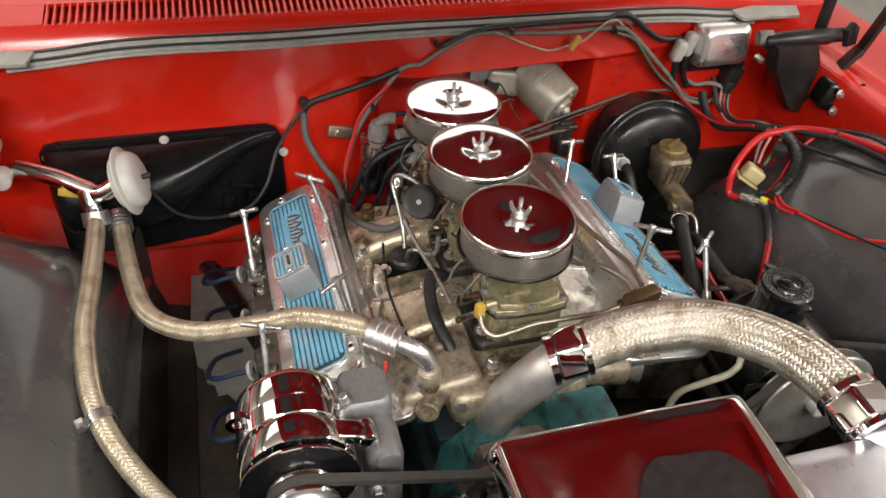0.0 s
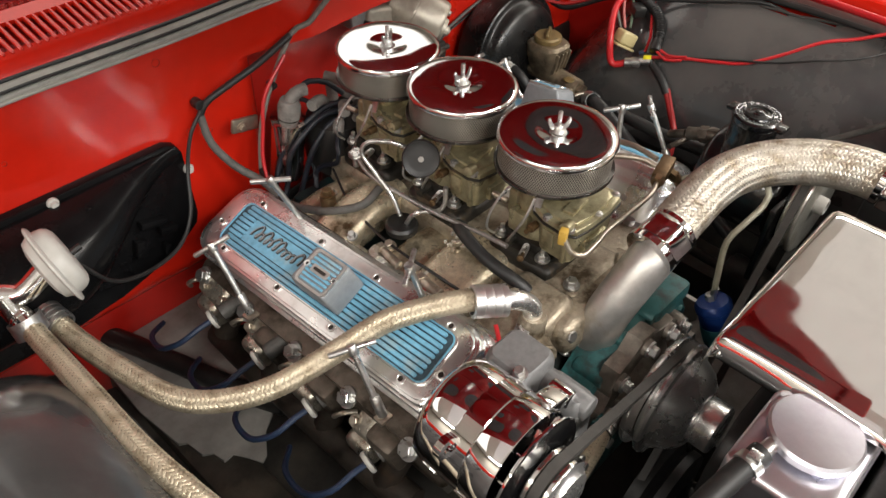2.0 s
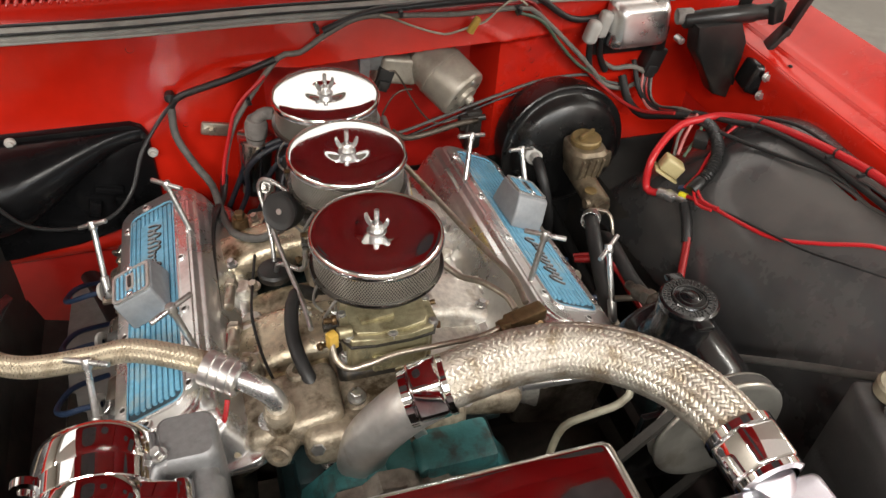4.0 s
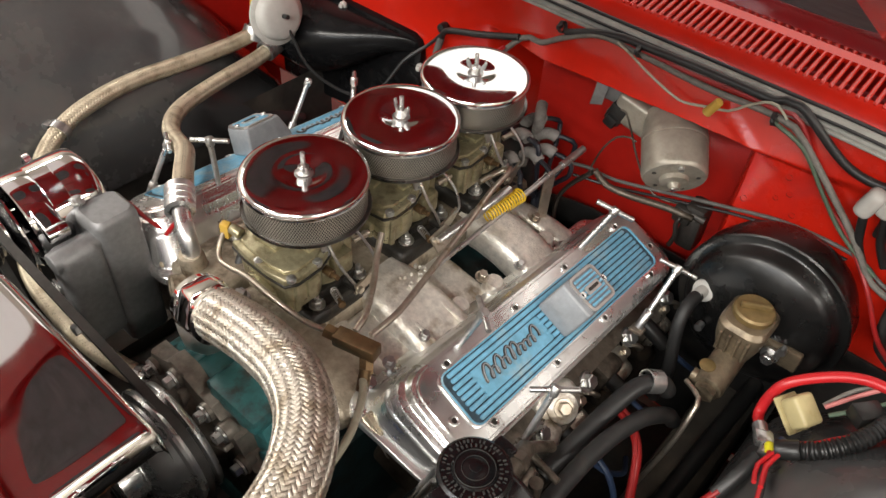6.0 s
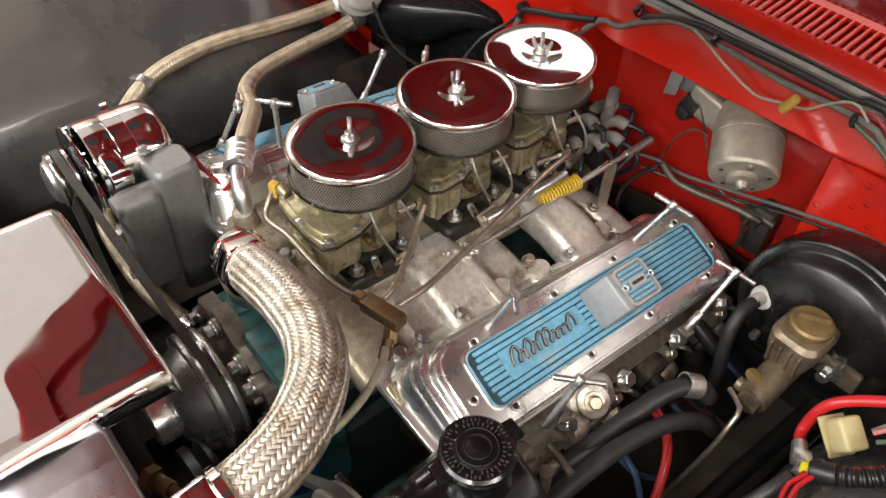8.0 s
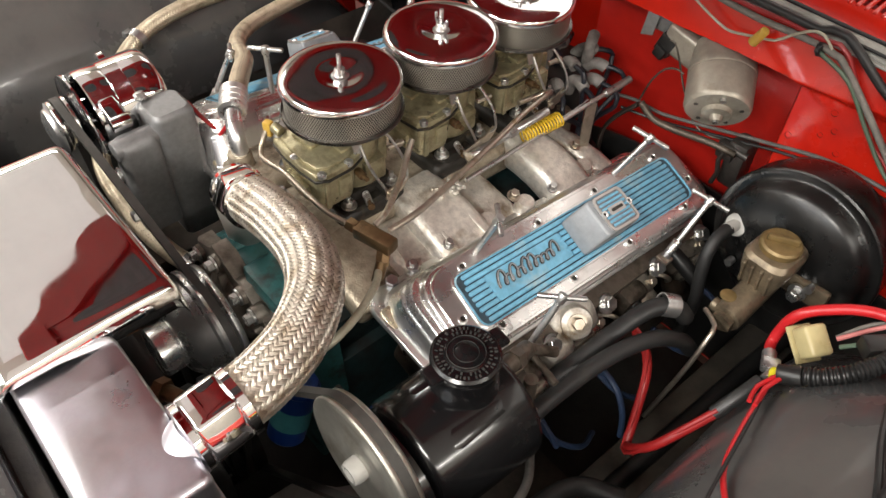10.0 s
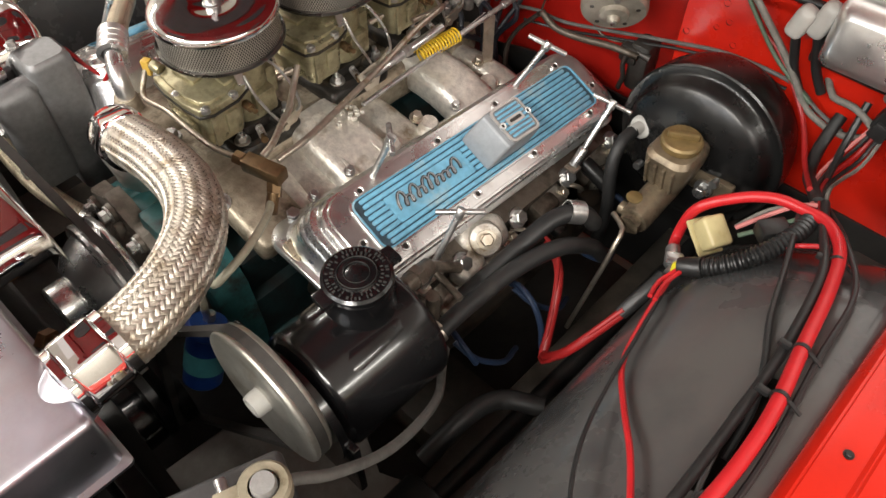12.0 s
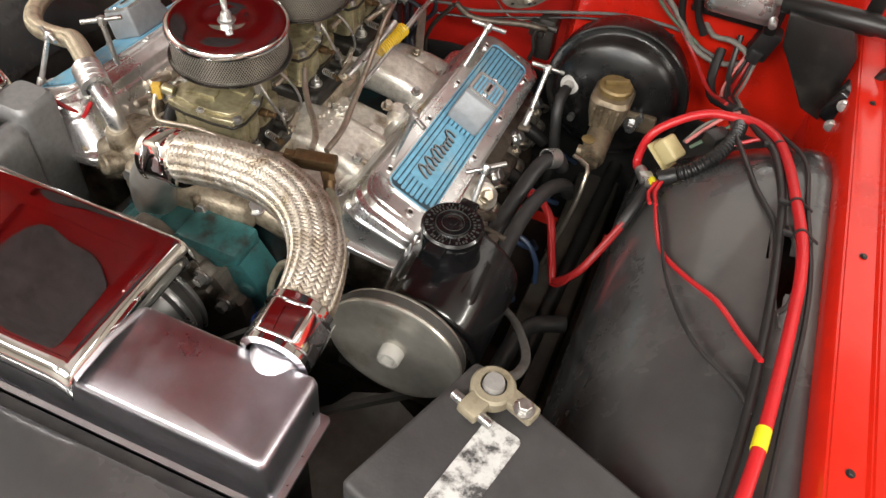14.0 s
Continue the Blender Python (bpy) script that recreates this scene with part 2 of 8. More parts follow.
BLACK_WIRE = mat("black_wire_sleeve", (0.016, 0.016, 0.016), 0.4, 0, 0.2, 60)
GREY_WIRE = mat("grey_cloth_wrapped_loom", (0.17, 0.16, 0.14), 0.6, 0, 0.2, 120, (0.09, 0.085, 0.075), 40, 0.55, 0.4, 600)
PINK_WIRE = mat("faded_pink_wire", (0.5, 0.17, 0.16), 0.45, 0, 0.1, 60)
GREEN_WIRE = mat("dull_green_wire", (0.075, 0.115, 0.075), 0.45, 0, 0.1, 60)
BLUE_WIRE = mat("dark_blue_wire_sleeve", (0.022, 0.04, 0.085), 0.42, 0, 0.12, 60)
MOTOR_GREY = mat("warm_grey_motor_can", (0.36, 0.33, 0.275), 0.36, 0.45, 0.15, 60, (0.2, 0.172, 0.13), 14, 0.53, 0.2, 300)
BOOSTER_BLACK = mat("dusty_black_booster", (0.006, 0.006, 0.006), 0.28, 0, 0.2, 30, (0.03, 0.028, 0.026), 9, 0.52, 0.1, 200)
DARK_CHROME = mat("dark_oxidised_chrome", (0.16, 0.155, 0.15), 0.25, 1, 0.1, 60)
BRACKET_GREY = mat("satin_grey_bracket", (0.2, 0.2, 0.2), 0.42, 0.4, 0.12, 120, (0.14, 0.135, 0.13), 18, 0.58, 0.2, 500)
OILY_CAST = mat("oily_brown_cast_aluminium", (0.36, 0.31, 0.235), 0.4, 0.5, 0.25, 90, (0.07, 0.048, 0.025), 22, 0.49, 0.7, 320)
PULLEY_FACE = mat("scuffed_silver_pulley", (0.52, 0.505, 0.45), 0.34, 0.75, 0.1, 60, (0.36, 0.32, 0.25), 16, 0.54, 0.15, 300)
FUEL_HOSE = mat("aged_pale_fuel_line", (0.36, 0.34, 0.26), 0.42, 0.1, 0.15, 70, (0.22, 0.19, 0.13), 24, 0.54)
# Puts deep shade into the colour of low panels, with a dusty stain.
SHADE_BLACK = mat("dusty_shade_black", (0.026, 0.024, 0.021), 0.6, 0, 0.3, 40, (0.06, 0.052, 0.042), 8, 0.52, 0.5, 120)
SPRING_YELLOW = mat("bright_yellow_spring", (0.75, 0.5, 0.03), 0.35, 0.1, 0.1, 60)
YELLOW = mat("yellow_plastic", (0.52, 0.33, 0.06), 0.4, 0, 0.08, 60)
LIME = mat("bright_yellow_sleeve", (0.75, 0.68, 0.02), 0.4, 0, 0.05, 60)
BREATHER_GREY = mat("blue_grey_breather_casting", (0.25, 0.265, 0.28), 0.42, 0.15, 0.12, 90, (0.2, 0.205, 0.21), 20, 0.56, 0.2, 400)
WORN_EDGE = mat("worn_black_high_spots", (0.034, 0.033, 0.031), 0.42, 0, 0.3, 200)
DIRTY_LEAD = mat("dirty_lead_clamp", (0.3, 0.265, 0.19), 0.5, 0.3, 0.25, 80, (0.16, 0.13, 0.08), 40, 0.52, 0.4, 300)
CREAM = mat("aged_cream_plastic", (0.46, 0.39, 0.2), 0.4, 0, 0.1, 60, (0.4, 0.32, 0.14), 40, 0.58, 0.1, 300)
FILTER_BLUE = mat("blue_filter_can", (0.012, 0.05, 0.24), 0.3, 0.1, 0.1, 60)
FILTER_BAND = mat("teal_filter_band", (0.07, 0.3, 0.34), 0.4, 0, 0.1, 60)
CONCRETE = mat("workshop_concrete", (0.26, 0.25, 0.23), 0.55, 0, 0.15, 12, (0.25, 0.24, 0.22), 1.5, 0.5, 0.3, 60)
WALL = mat("painted_workshop_wall", (0.34, 0.315, 0.27), 0.7, 0, 0.05, 8, (0.29, 0.27, 0.235), 1.2, 0.55, 0.1, 60)
CEILING = mat("white_ceiling_paint", (0.75, 0.74, 0.72), 0.7, 0, 0.04, 8, None, 1.2, 0.55, 0.1, 60)
HOOD_GREY = mat("dark_grey_hood_pad", (0.085, 0.088, 0.095), 0.8, 0, 0.3, 30, (0.11, 0.11, 0.115), 6, 0.5, 0.4, 90)
BATTERY = mat("grey_battery_case", (0.042, 0.041, 0.042), 0.45, 0, 0.15, 40, (0.07, 0.067, 0.064), 12, 0.55, 0.2, 300)
PALE_MARK = mat("pale_grey_print", (0.5, 0.5, 0.49), 0.5, 0, 0.15, 120, (0.045, 0.044, 0.045), 60, 0.44)
BRAID_BIG = strand("steel_braid_strands", (0.7, 0.655, 0.575), (0.42, 0.35, 0.26), 0.85, 0.38)
BRAID_SMALL = strand("tan_braid_strands", (0.62, 0.545, 0.41), (0.42, 0.35, 0.245), 0.7, 0.38)
BRAID_CORE = mat("dark_hose_under_the_braid", (0.03, 0.023, 0.016), 0.6, 0.2, 0.2, 60)
FILTER_MESH = woven("filter_mesh_steel", (0.5, 0.47, 0.41), (0.02, 0.017, 0.014), 140, 0.0056, 0.75, 0.36, holes=0.66, deep=0.9)
PLUG_LEAD = mat("grimy_navy_lead", (0.011, 0.013, 0.02), 0.45, 0, 0.2, 60, (0.026, 0.025, 0.024), 20, 0.54)
SPLIT_LOOM = mat("ribbed_black_loom", (0.014, 0.014, 0.014), 0.35, 0, 0.15, 60)

# ---- building tools ----


def mesh_of(bm, name, material, smooth=True):
    bmesh.ops.recalc_face_normals(bm, faces=bm.faces)
    me = bpy.data.meshes.new(name)
    bm.to_mesh(me)
    bm.free()
    me.materials.append(material)
    if smooth and len(me.polygons):
        me.polygons.foreach_set("use_smooth", [True] * len(me.polygons))
        me.set_sharp_from_angle(angle=radians(38))
    return me


def thing(name, base, label, category, group="", kind=""):
    """An Empty at a thing's base, to hold its parts."""
    e = new(name)
    e.location, e.empty_display_size = base, 0.02
    return tagged(e, label, category, group, kind)


def part(name, bm, material, parent, label=""):
    """One mesh object under a thing or a part; the mesh is in world places."""
    ob = new(name, mesh_of(bm, name, material))
    ob.parent = parent
    ob.matrix_parent_inverse = Matrix.Translation(-Vector(parent.location))
    return tagged(ob, label)


def solo(name, bm, material, label, category, group="", kind=""):
    """A thing that is one mesh, with its origin at its base."""
    low = Vector((sum(v.co.x for v in bm.verts) / len(bm.verts), sum(v.co.y for v in bm.verts) / len(bm.verts), min(v.co.z for v in bm.verts)))
    bmesh.ops.translate(bm, verts=bm.verts, vec=-low)
    ob = new(name, mesh_of(bm, name, material))
    ob.location = low
    return tagged(ob, label, category, group, kind)


def facing(p, axis, up=(0, 0, 1)):
    """A frame at p whose z runs along axis."""
    z = Vector(axis).normalized()
    x = Vector(up).cross(z)
    if x.length < 1e-4:
        x = Vector((1, 0, 0))
    x.normalize()
    y = z.cross(x)
    return Matrix(((x.x, y.x, z.x, p[0]), (x.y, y.y, z.y, p[1]), (x.z, y.z, z.z, p[2]), (0, 0, 0, 1)))


def box(bm, centre, size, turn=None, bevel=0.0, steps=2):
    m = Matrix.Translation(centre) @ (turn.to_4x4() if turn else Matrix()) @ Matrix.Diagonal((*size, 1))
    made = bmesh.ops.create_cube(bm, size=1, matrix=m)["verts"]
    if bevel:
        edges = list({e for v in made for e in v.link_edges})
        bmesh.ops.bevel(bm, geom=edges, offset=bevel, segments=steps, affect="EDGES", profile=0.5)


def cyl(bm, a, b, r, r2=None, seg=20, bevel=0.0):
    a, b = Vector(a), Vector(b)
    m = facing((a + b) / 2, b - a)
    made = bmesh.ops.create_cone(bm, cap_ends=True, segments=seg, radius1=r, radius2=r if r2 is None else r2, depth=(b - a).length, matrix=m)["verts"]
    if bevel:
        rim = [e for e in {e for v in made for e in v.link_edges} if any(len(f.verts) > 4 for f in e.link_faces)]
        bmesh.ops.bevel(bm, geom=rim, offset=bevel, segments=2, affect="EDGES", profile=0.5)


def lathe(bm, profile, origin, axis=(0, 0, 1), seg=48, lobes=0, lobe=0.0, uv=False):
    """Turns rows of (radius, height) about an axis."""
    m = facing(origin, axis)
    rings = []
    for r, h in profile:
        if r < 1e-6:
            rings.append([bm.verts.new(m @ Vector((0, 0, h)))])
        else:
            rings.append([])
            for k in range(seg):
                a = 2 * math.pi * k / seg
                rr = r * (1 + lobe * math.cos(lobes * a)) if lobes else r
                rings[-1].append(bm.verts.new(m @ Vector((rr * math.cos(a), rr * math.sin(a), h))))
    layer = bm.loops.layers.uv.verify() if uv else None
    for n, (p, q) in enumerate(zip(rings, rings[1:])):
        for k in range(seg):
            j = (k + 1) % seg
            if len(p) == 1 and len(q) == 1:
                continue
            ids = [p[0], q[j], q[k]] if len(p) == 1 else [p[k], p[j], q[0]] if len(q) == 1 else [p[k], p[j], q[j], q[k]]
            f = bm.faces.new(ids)
            if layer:
                for loop, (u, v) in zip(f.loops, ((k, n), (k + 1, n), (k + 1, n + 1), (k, n + 1))):
                    loop[layer].uv = (u / seg, profile[v][1])


def smooth_line(points, step):
    """Points at even steps along a soft curve through the given ones."""
    p = [Vector(v) for v in points]
    p = [2 * p[0] - p[1]] + p + [2 * p[-1] - p[-2]]
    out = []
    for a, b, c, d in zip(p, p[1:], p[2:], p[3:]):
        n = max(2, int((c - b).length / step))
        for k in range(n):
            t = k / n
            out.append(0.5 * (2 * b + (c - a) * t + (2 * a - 5 * b + 4 * c - d) * t * t + (3 * b - a - 3 * c + d) * t**3))
    return out + [p[-2]]


def tube(bm, points, r, seg=10, step=0.012, closed_ends=True, ribs=0.0, rib_pitch=0.006, flat=1.0, start_v=0.0):
    """A round tube along a soft curve, with its girth and length as texture places."""
    line = smooth_line(points, step)
    layer = bm.loops.layers.uv.verify()
    tangent = (line[1] - line[0]).normalized()
    side = tangent.cross(Vector((0.13, 0.21, 0.97)))
    if side.length < 0.05:
        side = tangent.cross(Vector((1, 0, 0)))
    side.normalize()
    rings, along, far = [], [], start_v
    for n, p in enumerate(line):
        t = (line[min(n + 1, len(line) - 1)] - line[max(n - 1, 0)]).normalized()
        side = (side - t * side.dot(t)).normalized()
        up = t.cross(side)
        if n:
            far += (p - line[n - 1]).length
        along.append(far)
        rr = r + (ribs * (1 if int(far / rib_pitch * 2) % 2 else -1) if ribs else 0)
        rings.append([bm.verts.new(p + rr * (math.cos(2 * math.pi * k / seg) * side + flat * math.sin(2 * math.pi * k / seg) * up)) for k in range(seg)])
    for n, (p, q) in enumerate(zip(rings, rings[1:])):
        for k in range(seg):
            j = (k + 1) % seg
            f = bm.faces.new((p[k], p[j], q[j], q[k]))
            for loop, uv in zip(f.loops, ((k, n), (k + 1, n), (k + 1, n + 1), (k, n + 1))):
                loop[layer].uv = (uv[0] / seg, along[uv[1]])
    if closed_ends:
        bm.faces.new(rings[0][::-1])
        bm.faces.new(rings[-1])


def braid(bm, points, r, carriers, turn, lift, step, fill=0.93):
    """Ribbons of wire wound both ways round a soft curve, two over and two under."""
    line = smooth_line(points, step)
    layer = bm.loops.layers.uv.verify()
    t = (line[1] - line[0]).normalized()
    side = t.cross(Vector((0.13, 0.21, 0.97))).normalized()
    frames, far = [], 0.0
    for n, p in enumerate(line):
        t = (line[min(n + 1, len(line) - 1)] - line[max(n - 1, 0)]).normalized()
        side = (side - t * side.dot(t)).normalized()
        if n:
            far += (p - line[n - 1]).length
        frames.append((p, side.copy(), t.cross(side), far))
    slant = math.atan2(2 * math.pi * r, turn)
    half = math.pi / carriers * fill
    for way in (1, -1):
        for k in range(carriers):
            last = None
            for p, sx, sy, v in frames:
                crossed = k + way * 2 * carriers * v / turn
                wave_at = math.cos(math.pi / 2 * (k + crossed) + math.pi / 4)
                h = lift * way * max(-1.0, min(1.0, 1.5 * wave_at))
                a = 2 * math.pi * k / carriers + way * 2 * math.pi * v / turn
                ring = []
                for u, drop in ((-1, 0.9), (0, 0.0), (1, 0.9)):
                    ang = a + u * half
                    rr = r + h - drop * lift
                    ring.append(bm.verts.new(p + rr * (math.cos(ang) * sx + math.sin(ang) * sy)))
                if last:
                    for j in (0, 1):
                        f = bm.faces.new((last[j], last[j + 1], ring[j + 1], ring[j]))
                        for loop, u in zip(f.loops, (j, j + 1, j + 1, j)):
                            loop[layer].uv = (u * 0.5, v)
                last = ring


def prism(bm, outline, m, depth, bevel=0.0, steps=2):
    """A flat outline of (x, y) in the frame m, made depth thick along its z."""
    low = [bm.verts.new(m @ Vector((x, y, 0))) for x, y in outline]
    top = [bm.verts.new(m @ Vector((x, y, depth))) for x, y in outline]
    n = len(outline)
    bm.faces.new(low[::-1])
    cap = bm.faces.new(top)
    for k in range(n):
        bm.faces.new((low[k], low[(k + 1) % n], top[(k + 1) % n], top[k]))
    if bevel:
        bmesh.ops.bevel(bm, geom=list(cap.edges), offset=bevel, segments=steps, affect="EDGES", profile=0.5)


def rounded(w, h, r, seg=5):
    """The outline of a rectangle with round corners."""
    out = []
    for cx, cy, a in ((w / 2 - r, h / 2 - r, 0), (-w / 2 + r, h / 2 - r, 90), (-w / 2 + r, -h / 2 + r, 180), (w / 2 - r, -h / 2 + r, 270)):
        out += [(cx + r * math.cos(radians(a + 90 * k / seg)), cy + r * math.sin(radians(a + 90 * k / seg))) for k in range(seg + 1)]
    return out


def hexagon(r):
    return [(r * math.cos(radians(60 * k)), r * math.sin(radians(60 * k))) for k in range(6)]


def bolt(bm, p, axis, r=0.007, h=0.006, washer=True):
    m = facing(p, axis)
    if washer:
        cyl(bm, p, Vector(p) + Vector(axis).normalized() * h * 0.3, r * 1.45, seg=14)
    prism(bm, hexagon(r), m @ Matrix.Translation((0, 0, h * 0.25)), h, bevel=r * 0.12, steps=1)


def sheet(bm, rows, thick=None):
    """A skin over a grid of points; thick: a vector that gives it its other side."""
    grid = [[bm.verts.new(p) for p in row] for row in rows]
    for a, b in zip(grid, grid[1:]):
        for k in range(len(a) - 1):
            bm.faces.new((a[k], a[k + 1], b[k + 1], b[k]))
    if thick:
        back = [[bm.verts.new(Vector(p) + Vector(thick)) for p in row] for row in rows]
        for a, b in zip(back, back[1:]):
            for k in range(len(a) - 1):
                bm.faces.new((a[k], b[k], b[k + 1], a[k + 1]))
        ring = lambda g: g[0] + [r[-1] for r in g[1:]] + g[-1][-2::-1] + [r[0] for r in g[-2:0:-1]]  # noqa: E731
        f, s = ring(grid), ring(back)
        for k in range(len(f)):
            j = (k + 1) % len(f)
            bm.faces.new((f[k], s[k], s[j], f[j]))


def hose(name, points, r, material, label, category="hose", seg=12, step=0.012, parent=None, group="", **more):
    bm = bmesh.new()
    tube(bm, points, r, seg, step, **more)
    return part(name, bm, material, parent) if parent else solo(name, bm, material, label, category, group)


B = bmesh.new
V = Vector

# ---- the workshop around the car ----
def room_side(name, centre, size, material, label):
    bm = B()
    box(bm, centre, size)
    solo(name, bm, material, label, name.split("_")[0], kind="structure")


room_side("floor", (0, 0.5, -0.05), (9, 11, 0.1), CONCRETE, "grey worn concrete workshop floor")
room_side("ceiling", (0, 0.5, 3.3), (9, 11, 0.1), CEILING, "white painted workshop ceiling with lamps")
room_side("wall_north", (0, 6.05, 1.62), (9, 0.1, 3.23), WALL, "plain tan painted workshop wall")
room_side("wall_south", (0, -5.05, 1.62), (9, 0.1, 3.23), WALL, "plain tan painted workshop wall")
room_side("wall_east", (4.55, 0.5, 1.62), (0.1, 11, 3.23), WALL, "plain tan painted workshop wall")
room_side("wall_west", (-4.55, 0.5, 1.62), (0.1, 11, 3.23), WALL, "plain tan painted workshop wall")

# ---- the car's body round the engine ----


def bump_up(v, a, b):
    t = min(max((v - a) / (b - a), 0.0), 1.0)
    return t * t * (3 - 2 * t)


def ledge_z(x):
    """Height of the sharp lower edge of the ledge over the wiper motor's pocket."""
    return 0.942 + 0.045 * max(x, 0.0) + 0.0025 * noise.noise(V((x * 9, 3.1, 0.2)))


def firewall_y(x, z):
    """The firewall's face: a deep pocket for the wiper motor under a pressed ledge, soft dents elsewhere."""
    across = bump_up(x, -0.13, -0.03) * (1 - bump_up(x, 0.31, 0.352))
    edge = ledge_z(x)
    pocket = across * (1 - bump_up(z, edge - 0.007, edge - 0.0005))
    foot = 1 - bump_up(z, 0.48, 0.62)
    shelf = bump_up(x, -0.12, 0.02) * (1 - bump_up(x, 0.36, 0.56)) * bump_up(z, edge - 0.02, edge) * min(1.0, max(0.0, (1.022 - z) / (1.022 - edge)))
    crease = 0.004 * math.exp(-((z - 0.985 + 0.62 * (x - 0.3)) / 0.006) ** 2) * bump_up(x, 0.27, 0.31) * (1 - bump_up(x, 0.37, 0.42))
    dent = 0.002 * noise.noise(V((x * 4.1, z * 5.3, 0.4))) + 0.0015 * noise.noise(V((x * 17, z * 19, 2.4)))
    return 0.516 + 0.115 * pocket - 0.024 * shelf - crease + 0.12 * foot + dent


car_body = thing("car_body", (0, 0.52, 0.4), "red painted steel car body with an open engine bay", "car body", kind="structure")
bm = B()
xs = np.linspace(-0.86, 0.86, 200)
zs = np.concatenate((np.linspace(0.40, 0.925, 44), np.linspace(0.928, 0.968, 28), np.linspace(0.972, 1.022, 9)))
sheet(bm, [[(x, firewall_y(x, z), z) for x in xs] for z in zs], (0, 0.012, 0))
firewall = part("firewall", bm, RED, car_body, "red firewall with dents and bolt holes")
for x, z, r in ((-0.265, 0.987, 0.0042), (-0.24, 0.86, 0.003), (-0.205, 0.845, 0.0028), (0.405, 0.925, 0.0032), (0.415, 0.9, 0.003), (0.4, 0.885, 0.0026), (0.43, 0.87, 0.003), (0.36, 0.86, 0.0034), (0.05, 0.9, 0.003), (-0.5, 0.93, 0.0024)):
    bm = B()
    y = firewall_y(x, z)
    lathe(bm, [(0.0, -0.0006), (r, -0.0006), (r * 1.25, -0.0014), (r * 1.5, 0.001)], (x, y, z), (0, -1, 0), seg=14)
    part("bolt_hole", bm, SATIN_BLACK, firewall)
bm = B()
sheet(bm, [[(x, y, z) for x in np.linspace(-0.86, 0.86, 40)] for y, z in ((0.5225, 1.018), (0.53, 1.034), (0.538, 1.046), (0.546, 1.054), (0.549, 1.056))], (0, 0.006, -0.008))
cowl = part("cowl_panel", bm, RED, car_body, "red cowl panel with louvre slots")
bm = B()
sheet(bm, [[(x, y, z) for x in np.linspace(-0.86, 0.86, 40)] for y, z in ((0.606, 1.066), (0.64, 1.071), (0.72, 1.084), (0.9, 1.10), (1.25, 1.12))], (0, 0, -0.006))
part("cowl_panel", bm, RED, car_body)
# Black sheet that gives the shade seen between the louvre bars.
bm = B()
box(bm, (0, 0.578, 1.0), (1.6, 0.07, 0.004))
part("cowl_dark_well", bm, SATIN_BLACK, car_body)
for side in (-1, 1):
    bm = B()
    sheet(bm, [[(side * x, y, z) for x in (0.62, 0.7, 0.78, 0.86)] for y, z in ((0.546, 1.054), (0.578, 1.061), (0.608, 1.066))], (0, 0, -0.006))
    part("cowl_end", bm, RED, car_body)
bm = B()
box(bm, (0, 0, 0), (0.0062, 0.066, 0.006), bevel=0.0018, steps=1)
bar_mesh = mesh_of(bm, "louvre_bar", RED)
for k in range(108):
    bar = new("louvre_bar", bar_mesh)
    bar.parent = cowl
    bar.matrix_parent_inverse = Matrix()
    bar.matrix_basis = pose(-0.615 + k * 0.0115, 0.577, 1.0585, 9, 0, 0)

# rubber seal along the cowl's front edge, and the hinge plates at its ends
wave = lambda x: 0.003 * noise.noise(V((x * 5, 1.7, 0)))  # noqa: E731
seal = thing("weatherstrip", (0, 0.517, 1.0), "grey rubber weatherstrip along the red cowl edge", "weatherstrip")
bm = B()
tube(bm, [(x, 0.517 + wave(x), 1.0285 - 0.014 * bump_up(abs(x), 0.45, 0.7) + wave(x + 3)) for x in np.linspace(-0.68, 0.68, 18)], 0.0085, 10, 0.02, flat=0.8)
part("seal_bead", bm, SEAL, seal)
bm = B()
tube(bm, [(x, 0.5115 + wave(x), 1.0195 - 0.014 * bump_up(abs(x), 0.45, 0.7) + wave(x + 3)) for x in np.linspace(-0.68, 0.68, 18)], 0.0045, 8, 0.02)
part("seal_lip", bm, SEAL, seal)
for dy, dz, r, mt in ((0.0035, 0.0085, 0.0026, RUBBER), (-0.0075, 0.0, 0.0022, RUBBER), (-0.0085, -0.0135, 0.0028, SEAL)):
    bm = B()
    tube(bm, [(x, 0.5155 + dy + wave(x), 1.0285 + dz - 0.014 * bump_up(abs(x), 0.45, 0.7) + wave(x + 3)) for x in np.linspace(-0.68, 0.68, 18)], r, 8, 0.02)
    part("seal_cord", bm, mt, seal)


FENDER_SECTION = ((0.536, 0.655), (0.547, 0.722), (0.565, 0.772), (0.588, 0.812), (0.617, 0.846), (0.652, 0.873), (0.69, 0.898), (0.722, 0.915), (0.748, 0.925), (0.768, 0.927), (0.775, 0.922))


def inner_fender_rows(side):
    line = smooth_line([(x, 0, z) for x, z in FENDER_SECTION], 0.012)
    rows = []
    for y in np.linspace(-0.95, 0.44, 150):
        fall = 2.6 * max(0.0, y - 0.14) ** 2 + 0.30 * max(0.0, -0.46 - y) ** 2
        rows.append([(side * p.x, y, p.z - fall * bump_up(p.z, 0.5, 0.94) + 0.004 * noise.noise(V((y * 3, p.z * 5, side * 3.0)))) for p in line])
    return rows


def slot_edge(y):
    """The slot's inner edge and its width at y."""
    s = min(max((0.055 - y) / 0.16, 0.0), 1.0)
    return 0.7145 + 0.02 * s * s, 0.026 * math.sin(math.pi * min(1.0, s + 0.12)) ** 0.6


def in_slot(p):
    if not -0.105 < p.y < 0.055 or p.x < 0.6 or p.z < 0.85:
        return False
    a, w = slot_edge(p.y)
    return a < p.x < a + w


